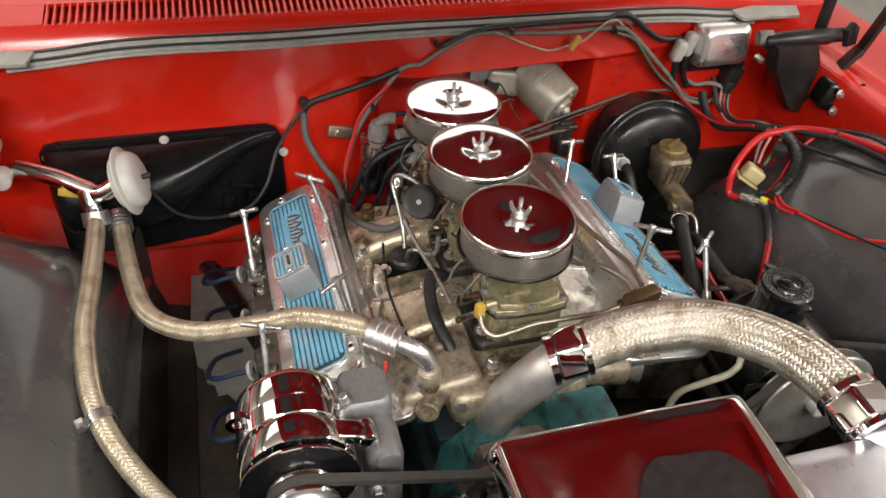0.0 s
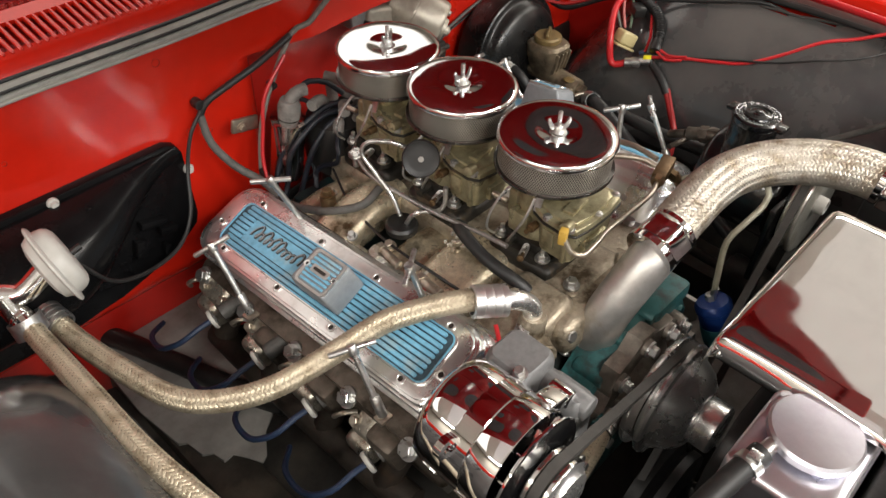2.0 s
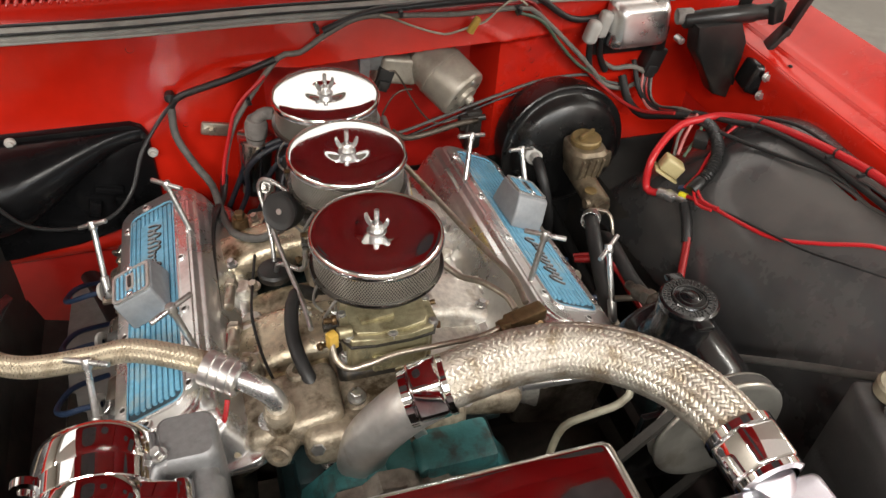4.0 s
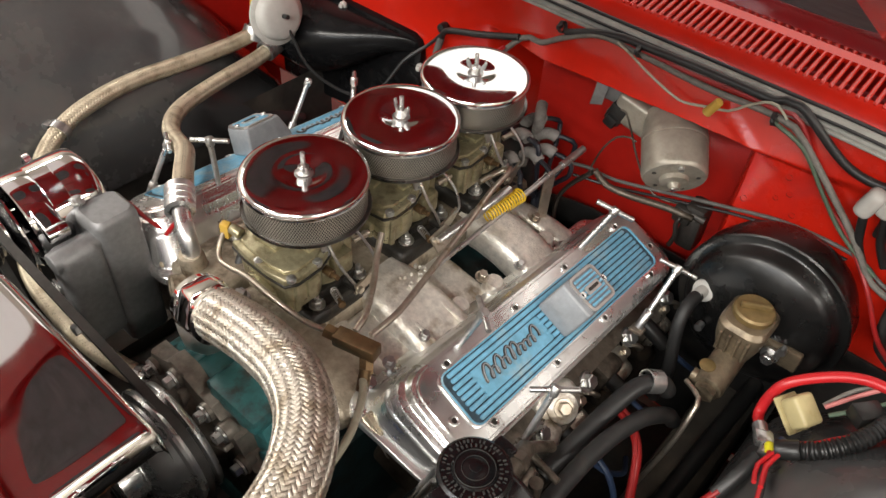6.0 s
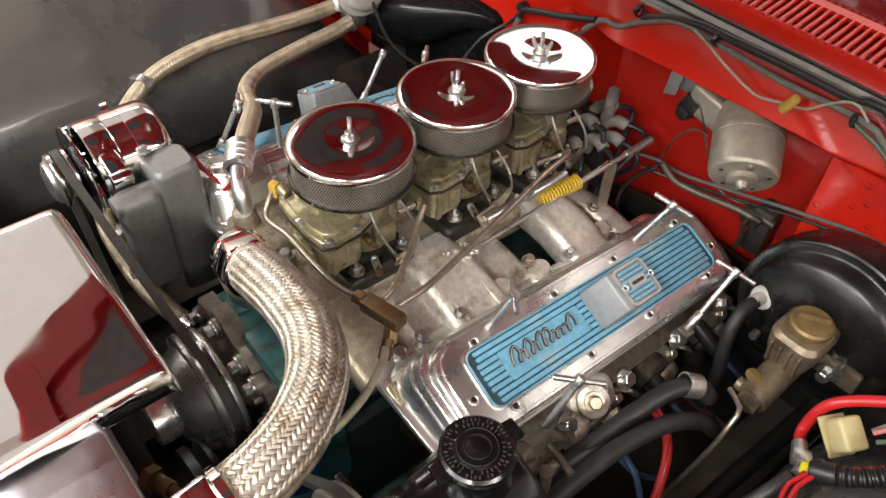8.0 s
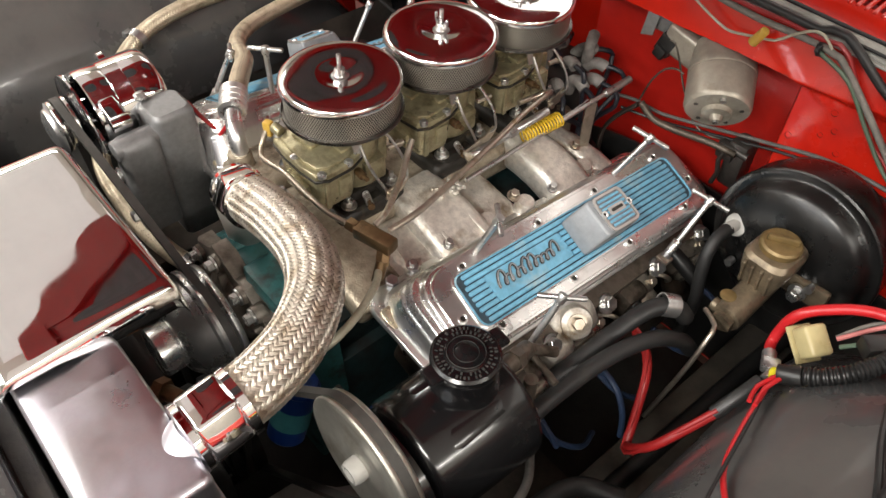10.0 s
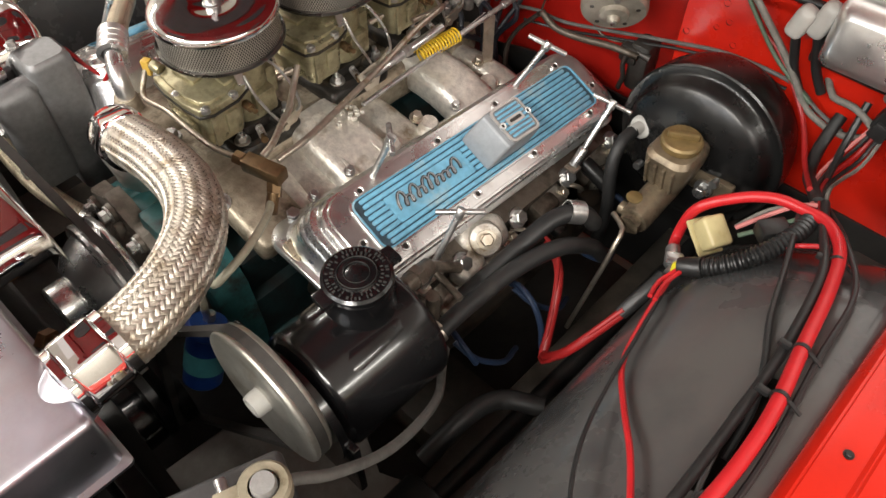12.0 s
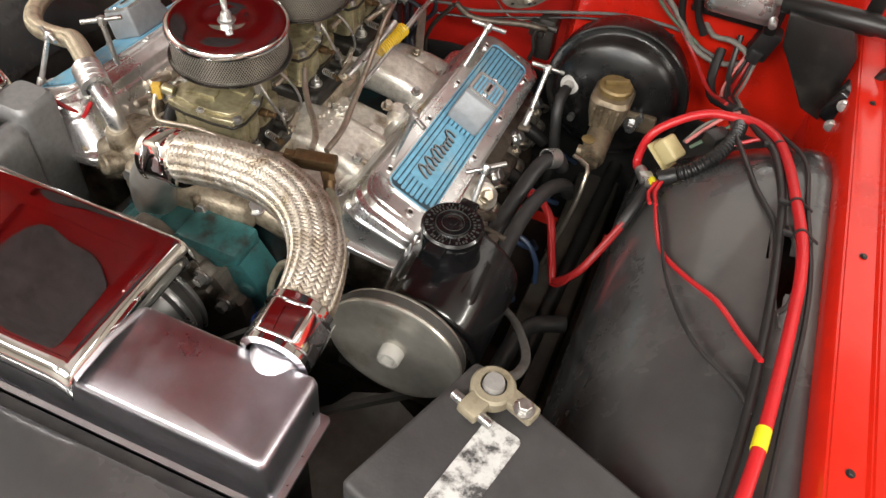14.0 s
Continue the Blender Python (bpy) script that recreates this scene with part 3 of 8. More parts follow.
for side, name in ((-1, "passenger"), (1, "driver")):
    bm = B()
    sheet(bm, inner_fender_rows(side), (0, 0, -0.004))
    if side > 0:
        # the torn slot beside the battery cable
        gone = [f for f in bm.faces if in_slot(f.calc_center_median())]
        bmesh.ops.delete(bm, geom=gone, context="FACES")
    # Added dark box that keeps the torn slot black.
    housing = B()
    box(housing, (side * 0.735, -0.05, 0.83), (0.066, 0.7, 0.07), None, 0.01)
    part("fender_dark_liner", housing, SHADE_BLACK, car_body, "dark liner added behind the inner fender")
    fender = part("inner_fender", bm, FENDER_BLACK, car_body, "matt black curved inner fender panel")
    # Lower fender as its own piece, blackened to stand in for shade.
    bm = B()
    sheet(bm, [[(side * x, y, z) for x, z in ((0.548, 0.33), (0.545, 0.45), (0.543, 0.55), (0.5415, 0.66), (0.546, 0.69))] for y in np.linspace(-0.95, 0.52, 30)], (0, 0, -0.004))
    part("fender_apron", bm, SHADE_BLACK, car_body, "lower apron painted black in place of deep shade")
    bm = B()
    rows = [[(side * x, y, z) for x, z in ((0.772, 0.80), (0.7745, 0.93), (0.776, 0.948), (0.782, 0.957), (0.792, 0.96), (0.812, 0.961), (0.817, 0.966), (0.832, 0.967),
                                          (0.838, 0.962), (0.86, 0.964), (0.885, 0.985), (0.93, 1.0), (0.96, 0.98), (0.975, 0.9), (0.98, 0.5))] for y in np.linspace(-1.0, 0.95, 30)]
    sheet(bm, rows, (side * -0.003, 0, -0.002))
    rail = part("fender_rail", bm, RED, car_body, "red fender rail with bolts")
    for y in (-0.275, 0.0, 0.3):
        bm = B()
        bolt(bm, (side * 0.798, y, 0.961), (0, 0, 1), 0.003, 0.002)
        part("rail_bolt", bm, SATIN_BLACK, rail)
    bm = B()
    sheet(bm, [[(side * x, y, z) for y in np.linspace(0.34, 0.56, 6)] for x, z in ((0.77, 0.5), (0.772, 0.7), (0.772, 0.94))], (side * 0.004, 0, 0))
    part("bay_side", bm, DUSTY_RED, car_body)
    if side > 0:
        for far in (0, 1):
            line = []
            for y in np.linspace(0.058, -0.108, 16):
                a, w = slot_edge(y)
                x = a + w * far
                k = max(j for j in range(len(FENDER_SECTION)) if FENDER_SECTION[j][0] <= x)
                (xa, za), (xb, zb) = FENDER_SECTION[k], FENDER_SECTION[k + 1]
                line.append((x, y, za + (zb - za) * (x - xa) / (xb - xa) + 0.0015 + 0.002 * noise.noise(V((y * 30, far, 0)))))
            bm = B()
            tube(bm, line, 0.0026, 6, 0.008)
            part("slot_lip", bm, FENDER_BLACK, fender, "bent metal lip of the torn slot")

# front radiator support: a flat grey panel ahead of the radiator
bm = B()
box(bm, (0, -0.62, 0.9), (1.5, 0.22, 0.03), bevel=0.008)
part("radiator_support", bm, FENDER_BLACK, car_body, "dusty dark grey radiator support panel")
# Rear wall of the support, painted black for the shade behind the pulley.
bm = B()
box(bm, (0, -0.5, 0.665), (1.4, 0.02, 0.43), bevel=0.004)
part("radiator_baffle", bm, SHADE_BLACK, car_body, "radiator baffle blackened in place of shade")
# frame rails and crossmember, deep in the shade
bm = B()
box(bm, (0, 0.05, 0.33), (0.9, 0.14, 0.09), bevel=0.015)
part("crossmember", bm, DUSTY_RAIL, car_body, "dark chassis crossmember")
for side, x, y0, y1, mt in ((-1, -0.44, -0.95, 0.56, DUSTY_RAIL), (1, 0.48, -0.95, 0.56, DUSTY_RAIL)):
    bm = B()
    box(bm, (x, (y0 + y1) / 2, 0.4 if side < 0 else 0.47), (0.088, y1 - y0, 0.08), Matrix.Rotation(side * -0.08, 3, "Y"), 0.012)
    part("frame_rail", bm, mt, car_body, "dark chassis rail")
bm = B()
prism(bm, [(-0.48, 0.60), (-0.485, 0.43), (-0.474, 0.33), (-0.462, 0.322), (-0.458, 0.285), (-0.443, 0.276), (-0.44, 0.25), (-0.422, 0.252), (-0.41, 0.232), (-0.398, 0.206), (-0.385, 0.212), (-0.36, 0.25), (-0.33, 0.27), (-0.29, 0.34), (-0.26, 0.45), (-0.25, 0.60)], Matrix.Translation((0, 0, 0.446)), 0.004, 0.001, 1)
part("floor_panel", bm, PALE_METAL, car_body, "pale grey lower panel with a torn edge")
bm = B()
prism(bm, [(0.14, -0.36), (0.26, -0.39), (0.36, -0.37), (0.42, -0.3), (0.432, -0.2), (0.4, -0.12), (0.37, -0.135), (0.3, -0.1), (0.24, -0.125), (0.2, -0.2), (0.15, -0.24)], Matrix.Translation((0, 0, 0.446)), 0.004, 0.001, 1)
part("floor_panel", bm, PALE_METAL, car_body, "pale dusty lower panel")
bm = B()
tube(bm, [(-0.45, 0.62, 0.468), (-0.425, 0.565, 0.468), (-0.385, 0.45, 0.468), (-0.35, 0.35, 0.466), (-0.31, 0.26, 0.462)], 0.0185, 14, 0.02)
part("link_arm", bm, SATIN_BLACK, car_body, "dark tube over the lower panel")
bm = B()
sheet(bm, [[(-x, y, z) for x, z in ((0.545, 0.5), (0.53, 0.44), (0.4, 0.4), (0.2, 0.38))] for y in np.linspace(-0.5, 0.53, 12)], (0, 0, -0.004))
part("splash_shield", bm, SHADE_BLACK, car_body, "black splash shield under the rail")
# Made-up black sheet: hides the bright floor and stops its bounce light.
bm = B()
box(bm, (0, -0.2, 0.3), (1.12, 1.45, 0.012), None, 0.004)
part("floor_shade_sheet", bm, SHADE_BLACK, car_body, "black sheet added to hide the lit floor under the bay")

# Unseen cabin and nose blocks, added to stop light leaking under the car.
bm = B()
box(bm, (0, 1.6, 0.62), (1.9, 2.0, 0.85), None, 0.05)
box(bm, (0, -0.86, 0.6), (1.86, 0.05, 0.62), None, 0.02)
part("body_shell", bm, DUSTY_RED, car_body, "unseen red body blocks that keep light off the floor")

# black panel that stands in for shade low on the firewall behind the engine
bm = B()
sheet(bm, [[(x, y, z - 0.05 * (1 - bump_up(x, -0.1, 0.15))) for x in np.linspace(-0.1, 0.77, 24)] for y, z in ((0.5, 0.36), (0.5, 0.55), (0.506, 0.68), (0.512, 0.7))], (0, 0.004, 0))
part("firewall_shade_panel", bm, SATIN_BLACK, car_body, "black panel for the shade on the lower firewall")
# Unseen bell housing, added to block light between engine and firewall.
bm = B()
lathe(bm, [(0.0, -0.1), (0.2, -0.1), (0.21, -0.06), (0.17, 0.02), (0.0, 0.02)], (0, 0.46, 0.52), (0, 1, 0), seg=40)
part("bell_housing", bm, SATIN_BLACK, car_body, "unseen dark bell housing added to block light")

# the raised hood: red ribs over dark grey pads
hood_turn = Matrix.Translation((0, 0.47, 1.143)) @ Matrix.Rotation(radians(-28), 4, "X")
hood = thing("hood", (0, 0.47, 1.143), "raised red hood with dark grey pads between red ribs", "hood")
bm = B()
prism(bm, rounded(1.14, 1.1, 0.08), hood_turn @ Matrix.Translation((0, -0.55, 0.02)), 0.012, 0.003)
part("hood_skin", bm, RED, hood)
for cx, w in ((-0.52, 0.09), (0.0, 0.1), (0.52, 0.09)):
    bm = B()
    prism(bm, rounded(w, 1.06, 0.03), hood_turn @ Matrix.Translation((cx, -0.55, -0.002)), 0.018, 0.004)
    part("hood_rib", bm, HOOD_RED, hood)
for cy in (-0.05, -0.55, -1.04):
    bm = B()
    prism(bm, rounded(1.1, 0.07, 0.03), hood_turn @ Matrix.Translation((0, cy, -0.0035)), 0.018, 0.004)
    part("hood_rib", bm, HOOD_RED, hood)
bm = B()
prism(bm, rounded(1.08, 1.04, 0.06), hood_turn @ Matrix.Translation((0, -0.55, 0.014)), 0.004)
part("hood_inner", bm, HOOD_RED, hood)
for side in (-1, 1):
    for cx, cy, w, h in ((0.385, -0.36, 0.17, 0.3), (0.19, -0.3, 0.09, 0.11), (0.34, -0.79, 0.24, 0.32)):
        bm = B()
        prism(bm, rounded(w, h, w * 0.42), hood_turn @ Matrix.Translation((side * cx, cy, 0.006)), 0.007, 0.002)
        part("hood_pad", bm, HOOD_GREY, hood, "dark grey hood pad")

# ---- the engine: block, heads, intake ----
engine = thing("engine_block", (0, 0.12, 0.4), "large teal painted V8 engine block with grimy heads", "engine")
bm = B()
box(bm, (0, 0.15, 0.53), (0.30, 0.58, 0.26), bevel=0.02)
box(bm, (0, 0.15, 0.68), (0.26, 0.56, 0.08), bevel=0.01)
part("block", bm, SHADED_TEAL, engine)
for side in (-1, 1):
    off = 0.0 if side > 0 else -0.03
    tilt = Matrix.Rotation(radians(side * 16), 4, "Y") @ Matrix.Rotation(radians(-5), 4, "X")
    frame_m = Matrix.Translation((side * 0.272, 0.19 + off, 0.742)) @ tilt
    bm = B()
    prism(bm, rounded(0.135, 0.505, 0.012), frame_m @ Matrix.Translation((side * -0.002, 0, -0.125)), 0.12, 0.004)
    head = part("cylinder_head", bm, DIRTY_CAST, engine, "oil-stained cylinder head")
    for k in range(4):
        bm = B()
        box(bm, frame_m @ V((side * 0.075, -0.19 + 0.127 * k, -0.05)), (0.035, 0.05, 0.06), tilt.to_3x3(), 0.01)
        part("plug_boss", bm, DIRTY_CAST, head)
    for k in range(5):
        bm = B()
        bolt(bm, frame_m @ V((side * 0.068, -0.235 + 0.117 * k, -0.012)), tilt.to_3x3() @ V((side * 0.55, 0, 0.8)), 0.0105, 0.011)
        part("head_bolt", bm, ZINC, head)
    # exhaust manifold along the outside of the head
    bm = B()
    tube(bm, [(side * 0.325, 0.43 + off, 0.55), (side * 0.335, 0.3 + off, 0.572), (side * 0.335, 0.1 + off, 0.58), (side * 0.33, -0.04 + off, 0.58)], 0.024, 12, 0.02)
    log = part("exhaust_manifold", bm, BURNT_IRON, engine, "burnt dark cast exhaust manifold")
    for k in range(4):
        y = 0.035 + 0.117 * k + off
        bm = B()
        box(bm, (side * 0.322, y, 0.678), (0.05, 0.056, 0.036), Matrix.Rotation(side * 0.75, 3, "Y"), 0.011, 3)
        box(bm, (side * 0.342, y + 0.004, 0.652), (0.03, 0.046, 0.05), Matrix.Rotation(side * 0.35, 3, "Y"), 0.012, 3)
        port = part("exhaust_port", bm, PORT_METAL, log, "dirty bright exhaust port")
        bm = B()
        bolt(bm, (side * 0.338, y - 0.022, 0.683), (side * 0.7, 0, 0.7), 0.0065, 0.007)
        part("port_bolt", bm, STEEL_LINE, port)
        bm = B()
        bolt(bm, (side * 0.338, y + 0.024, 0.683), (side * 0.7, 0, 0.7), 0.0065, 0.007)
        part("port_bolt", bm, STEEL_LINE, port)
        bm = B()
        tube(bm, [(side * 0.33, y + 0.03, 0.69), (side * 0.346, y + 0.04, 0.692), (side * 0.352, y + 0.052, 0.68), (side * 0.345, y + 0.06, 0.664)], 0.0035, 8, 0.006)
        part("port_clip", bm, STEEL_LINE, port)
        bm = B()
        tube(bm, [(side * 0.3, 0.0 + 0.127 * k + off, 0.655), (side * 0.32, 0.0 + 0.127 * k + off, 0.635), (side * 0.333, 0.01 + 0.127 * k + off, 0.59)], 0.02, 10, 0.012)
        part("manifold_branch", bm, BURNT_IRON, log)

# bright machined pad with a rusty bolt at the front of the driver's manifold
bm = B()
lofted_pad = [(0.0, -0.03), (0.026, -0.03), (0.024, -0.006), (0.021, 0.001), (0.014, 0.003), (0.0, 0.003)]
pad_at, pad_axis = V((0.342, 0.114, 0.737)), V((0.55, -0.4, 0.72)).normalized()
lathe(bm, lofted_pad, pad_at, pad_axis, seg=30)
box(bm, pad_at + V((-0.022, 0.01, -0.022)), (0.05, 0.085, 0.045), Matrix.Rotation(0.6, 3, "Y") @ Matrix.Rotation(-0.25, 3, "Z"), 0.019, 4)
box(bm, pad_at + V((0.0, -0.035, -0.03)), (0.04, 0.05, 0.035), Matrix.Rotation(0.5, 3, "Y") @ Matrix.Rotation(0.4, 3, "Z"), 0.014, 4)
pad = part("manifold_pad", bm, BARE_CAST, engine, "bright scuffed metal pad")
bm = B()
bolt(bm, pad_at + pad_axis * 0.003, pad_axis, 0.009, 0.009)
part("pad_bolt", bm, STEEL_LINE, pad)

# intake manifold
intake = thing("intake_manifold", (0, 0.15, 0.7), "stained cast aluminium intake manifold with wide runners", "intake manifold")
# Plenum takes the darker oily metal to stand for shadow under the carburettors.
bm = B()
box(bm, (0, 0.155, 0.765), (0.125, 0.52, 0.06), Matrix.Rotation(radians(-3), 3, "X"), 0.016, 3)
part("plenum", bm, OILY_CAST, intake)
for y in (0.0, 0.165, 0.316):
    bm = B()
    box(bm, (0, y, 0.802 - 0.02 * y), (0.118, 0.112, 0.034), None, 0.012, 3)
    part("carburettor_pad", bm, CARB_BASE, intake)


def runner(side, y0, y1, w, high=0.0):
    """One broad flat-topped runner from the plenum over to the head."""
    bm = B()
    rows = []
    for s in np.linspace(0, 1, 14):
        cx = side * (0.04 + 0.17 * s)
        cy = y0 + (y1 - y0) * s
        cz = 0.8 + high - 0.012 * s - 0.034 * s * s - 0.06 * (cy - 0.1) + 0.006 * math.sin(s * math.pi)
        ring = rounded(w * (0.92 + 0.12 * s), 0.06, 0.02, 4)
        rows.append([(cx, cy + u, cz - 0.03 + v + 0.0015 * noise.noise(V((cx * 40, (cy + u) * 40, v * 40)))) for u, v in ring + ring[:1]])
    sheet(bm, rows)
    part("runner", bm, BARE_CAST if side > 0 else GOLD_STAINED, intake)


for side in (-1, 1):
    off = 0.0 if side > 0 else -0.02
    runner(side, -0.02 + off, -0.045 + off, 0.06, -0.022)
    runner(side, 0.075 + off, 0.078 + off, 0.098, 0.004)
    bm = B()
    box(bm, (side * 0.135, 0.02 + off, 0.757), (0.15, 0.13, 0.022), Matrix.Rotation(radians(side * 11), 3, "Y"), 0.008, 3)
    part("runner_web", bm, BARE_CAST if side > 0 else GOLD_STAINED, intake)
    runner(side, 0.165 + off, 0.168 + off, 0.07, -0.026)
    runner(side, 0.285 + off, 0.288 + off, 0.078, 0.008)
    runner(side, 0.36 + off, 0.39 + off, 0.05, -0.02)
    bm = B()
    box(bm, (side * 0.2, 0.175 + off, 0.748), (0.034, 0.54, 0.024), Matrix.Rotation(radians(-5), 3, "X") @ Matrix.Rotation(radians(side * 30), 3, "Y"), 0.005)
    part("mounting_flange", bm, GOLD_STAINED, intake, "oil-browned mounting flange")
    for k, y in enumerate((0.13, 0.2, 0.335)):
        bm = B()
        lathe(bm, [(0.016, -0.02), (0.0145, 0.0), (0.012, 0.004), (0.0, 0.004)], (side * (0.15 + 0.006 * (k % 2)), y + off, 0.772 - 0.03 * k * k * 0.1), (side * 0.2, 0, 1), seg=20)
        part("casting_boss", bm, BARE_CAST, intake)
    for u in (-0.026, 0.026):
        bm = B()
        box(bm, (side * 0.12, 0.078 + off + u, 0.7925), (0.12, 0.006, 0.006), Matrix.Rotation(radians(side * 10), 3, "Y"), 0.002)
        part("casting_rib", bm, BARE_CAST, intake)
    for y in (-0.045, 0.075, 0.185, 0.285, 0.39):
        bm = B()
        bolt(bm, (side * 0.185, y + off, 0.772 - 0.088 * (y - 0.13)), (side * 0.35, 0, 1), 0.009, 0.011)
        part("intake_bolt", bm, ZINC, intake)
# Pan colour carries the dark of the holes between the runners.
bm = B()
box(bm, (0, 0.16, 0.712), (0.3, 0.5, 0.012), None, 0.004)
part("valley_pan", bm, SHADED_TEAL, intake, "grimy valley pan darkened for deep shade")
bm = B()
box(bm, (-0.015, -0.1, 0.775), (0.2, 0.07, 0.055), Matrix.Rotation(radians(-8), 3, "X"), 0.018, 3)
crossover = part("water_crossover", bm, OILY_CAST, intake, "stained aluminium water crossover")
bm = B()
box(bm, (0.1, -0.07, 0.77), (0.14, 0.08, 0.04), Matrix.Rotation(radians(16), 3, "Y"), 0.012, 3)
part("crossover_arm", bm, OILY_CAST, crossover)
bm = B()
box(bm, (-0.12, -0.065, 0.785), (0.12, 0.09, 0.045), Matrix.Rotation(radians(-12), 3, "Y"), 0.014, 3)
part("crossover_arm", bm, OILY_CAST, crossover)
for p, d, r in (((-0.1, -0.122, 0.785), (-0.1, -1, 0.35), 0.009), ((0.02, -0.13, 0.782), (0, -1, 0.3), 0.0085), ((0.085, -0.105, 0.79), (0.2, -0.4, 1), 0.009), ((-0.15, -0.09, 0.806), (-0.2, -0.2, 1), 0.009),
                ((0.155, -0.05, 0.772), (0.2, 0, 1), 0.009), ((-0.045, -0.085, 0.808), (0, 0, 1), 0.008)):
    bm = B()
    bolt(bm, p, d, r, 0.01)
    part("crossover_bolt", bm, ZINC, intake)
for p, d, r, l in (((-0.138, -0.09, 0.795), (0, -0.1, 1), 0.018, 0.035), ((-0.02, -0.115, 0.775), (0, -1, 0.2), 0.017, 0.012), ((0.05, -0.095, 0.785), (0.2, -0.7, 0.7), 0.018, 0.022), ((-0.14, -0.11, 0.78), (-0.4, -0.9, 0.2), 0.016, 0.02),
                   ((-0.105, -0.03, 0.79), (-0.1, 0, 1), 0.015, 0.026), ((-0.16, 0.01, 0.785), (-0.1, -0.1, 1), 0.012, 0.022)):
    bm = B()
    lathe(bm, [(r * 1.25, -0.012), (r, l * 0.4), (r, l * 0.85), (r * 0.85, l), (r * 0.45, l), (r * 0.42, l * 0.8), (0.0, l * 0.8)], p, d, seg=22)
    part("casting_boss", bm, OILY_CAST, intake)
for x, z in ((-0.07, 0.772), (-0.03, 0.776), (0.012, 0.774)):
    bm = B()
    box(bm, (x, -0.122, z), (0.008, 0.04, 0.05), Matrix.Rotation(radians(-8), 3, "X"), 0.003)
    part("casting_rib", bm, OILY_CAST, intake)
bm = B()
cyl(bm, (-0.144, 0.305, 0.765), (-0.144, 0.305, 0.797), 0.0125, seg=16, bevel=0.002)
bolt(bm, (-0.144, 0.305, 0.797), (0, 0, 1), 0.008, 0.01)
part("stud", bm, BRASS, intake, "brass coloured stud")


random.seed(21)
for side in (-1, 1):
    off = 0.0 if side > 0 else -0.02
    for k in range(16):
        bm = B()
        p = (side * (0.075 + 0.03 * random.random()), 0.085 + off + 0.04 * random.random(), 0.806)
        box(bm, p, (0.003 + 0.004 * random.random(), 0.003 + 0.003 * random.random(), 0.006), Matrix.Rotation(random.random() * 3, 3, "Z"), 0.0008, 1)
        part("casting_grain", bm, BARE_CAST, intake)
    for k, (x, y, r) in enumerate(((0.16, 0.045, 0.0055), (0.14, 0.19, 0.007), (0.165, 0.245, 0.0055), (0.12, 0.345, 0.006), (0.15, -0.01, 0.006))):
        bm = B()
        bolt(bm, (side * x, y + off, 0.775 + (0.012 if k == 0 else 0)), (side * 0.25, 0, 1), r, 0.009)
        part("small_bolt", bm, STEEL_LINE if k % 2 else ZINC, intake)
hz = 0.79
hose("sensor_wire", [(-0.1, -0.08, hz), (-0.135, -0.02, hz - 0.004), (-0.15, 0.08, hz + 0.006), (-0.14, 0.18, hz - 0.008), (-0.12, 0.28, hz - 0.01), (-0.08, 0.37, hz - 0.01)], 0.0022, BLACK_WIRE,
     "thin black wire lying along the intake manifold", "wire", seg=6)


# ---- valve covers ----
def cover_frame(side):
    off = 0.0 if side > 0 else -0.028
    z = 0.8065 if side > 0 else 0.8085
    m = Matrix.Translation((side * 0.2715, 0.187 + off, z - 0.0046)) @ Matrix.Rotation(radians(-5), 4, "X") @ Matrix.Rotation(radians(side * 24), 4, "Y")
    return m if side > 0 else m @ Matrix.Rotation(math.pi, 4, "Z")


def lofted(bm, layers, m, slant=0.0, lean=0.0):
    """A closed body through outlines (w, l, r, z), capped at the top; slant tips the lower outlines sideways."""
    low = min(layer[3] for layer in layers) or 1.0
    rings = [[bm.verts.new(m @ V((x - lean * max(0.0, z / low), y, z + slant * x * max(0.0, z / low)))) for x, y in rounded(w, h, r, 6)] for w, h, r, z in layers]
    for p, q in zip(rings, rings[1:]):
        for k in range(len(p)):
            j = (k + 1) % len(p)
            bm.faces.new((p[k], p[j], q[j], q[k]))
    bm.faces.new(rings[-1])
    bm.faces.new(rings[0][::-1])


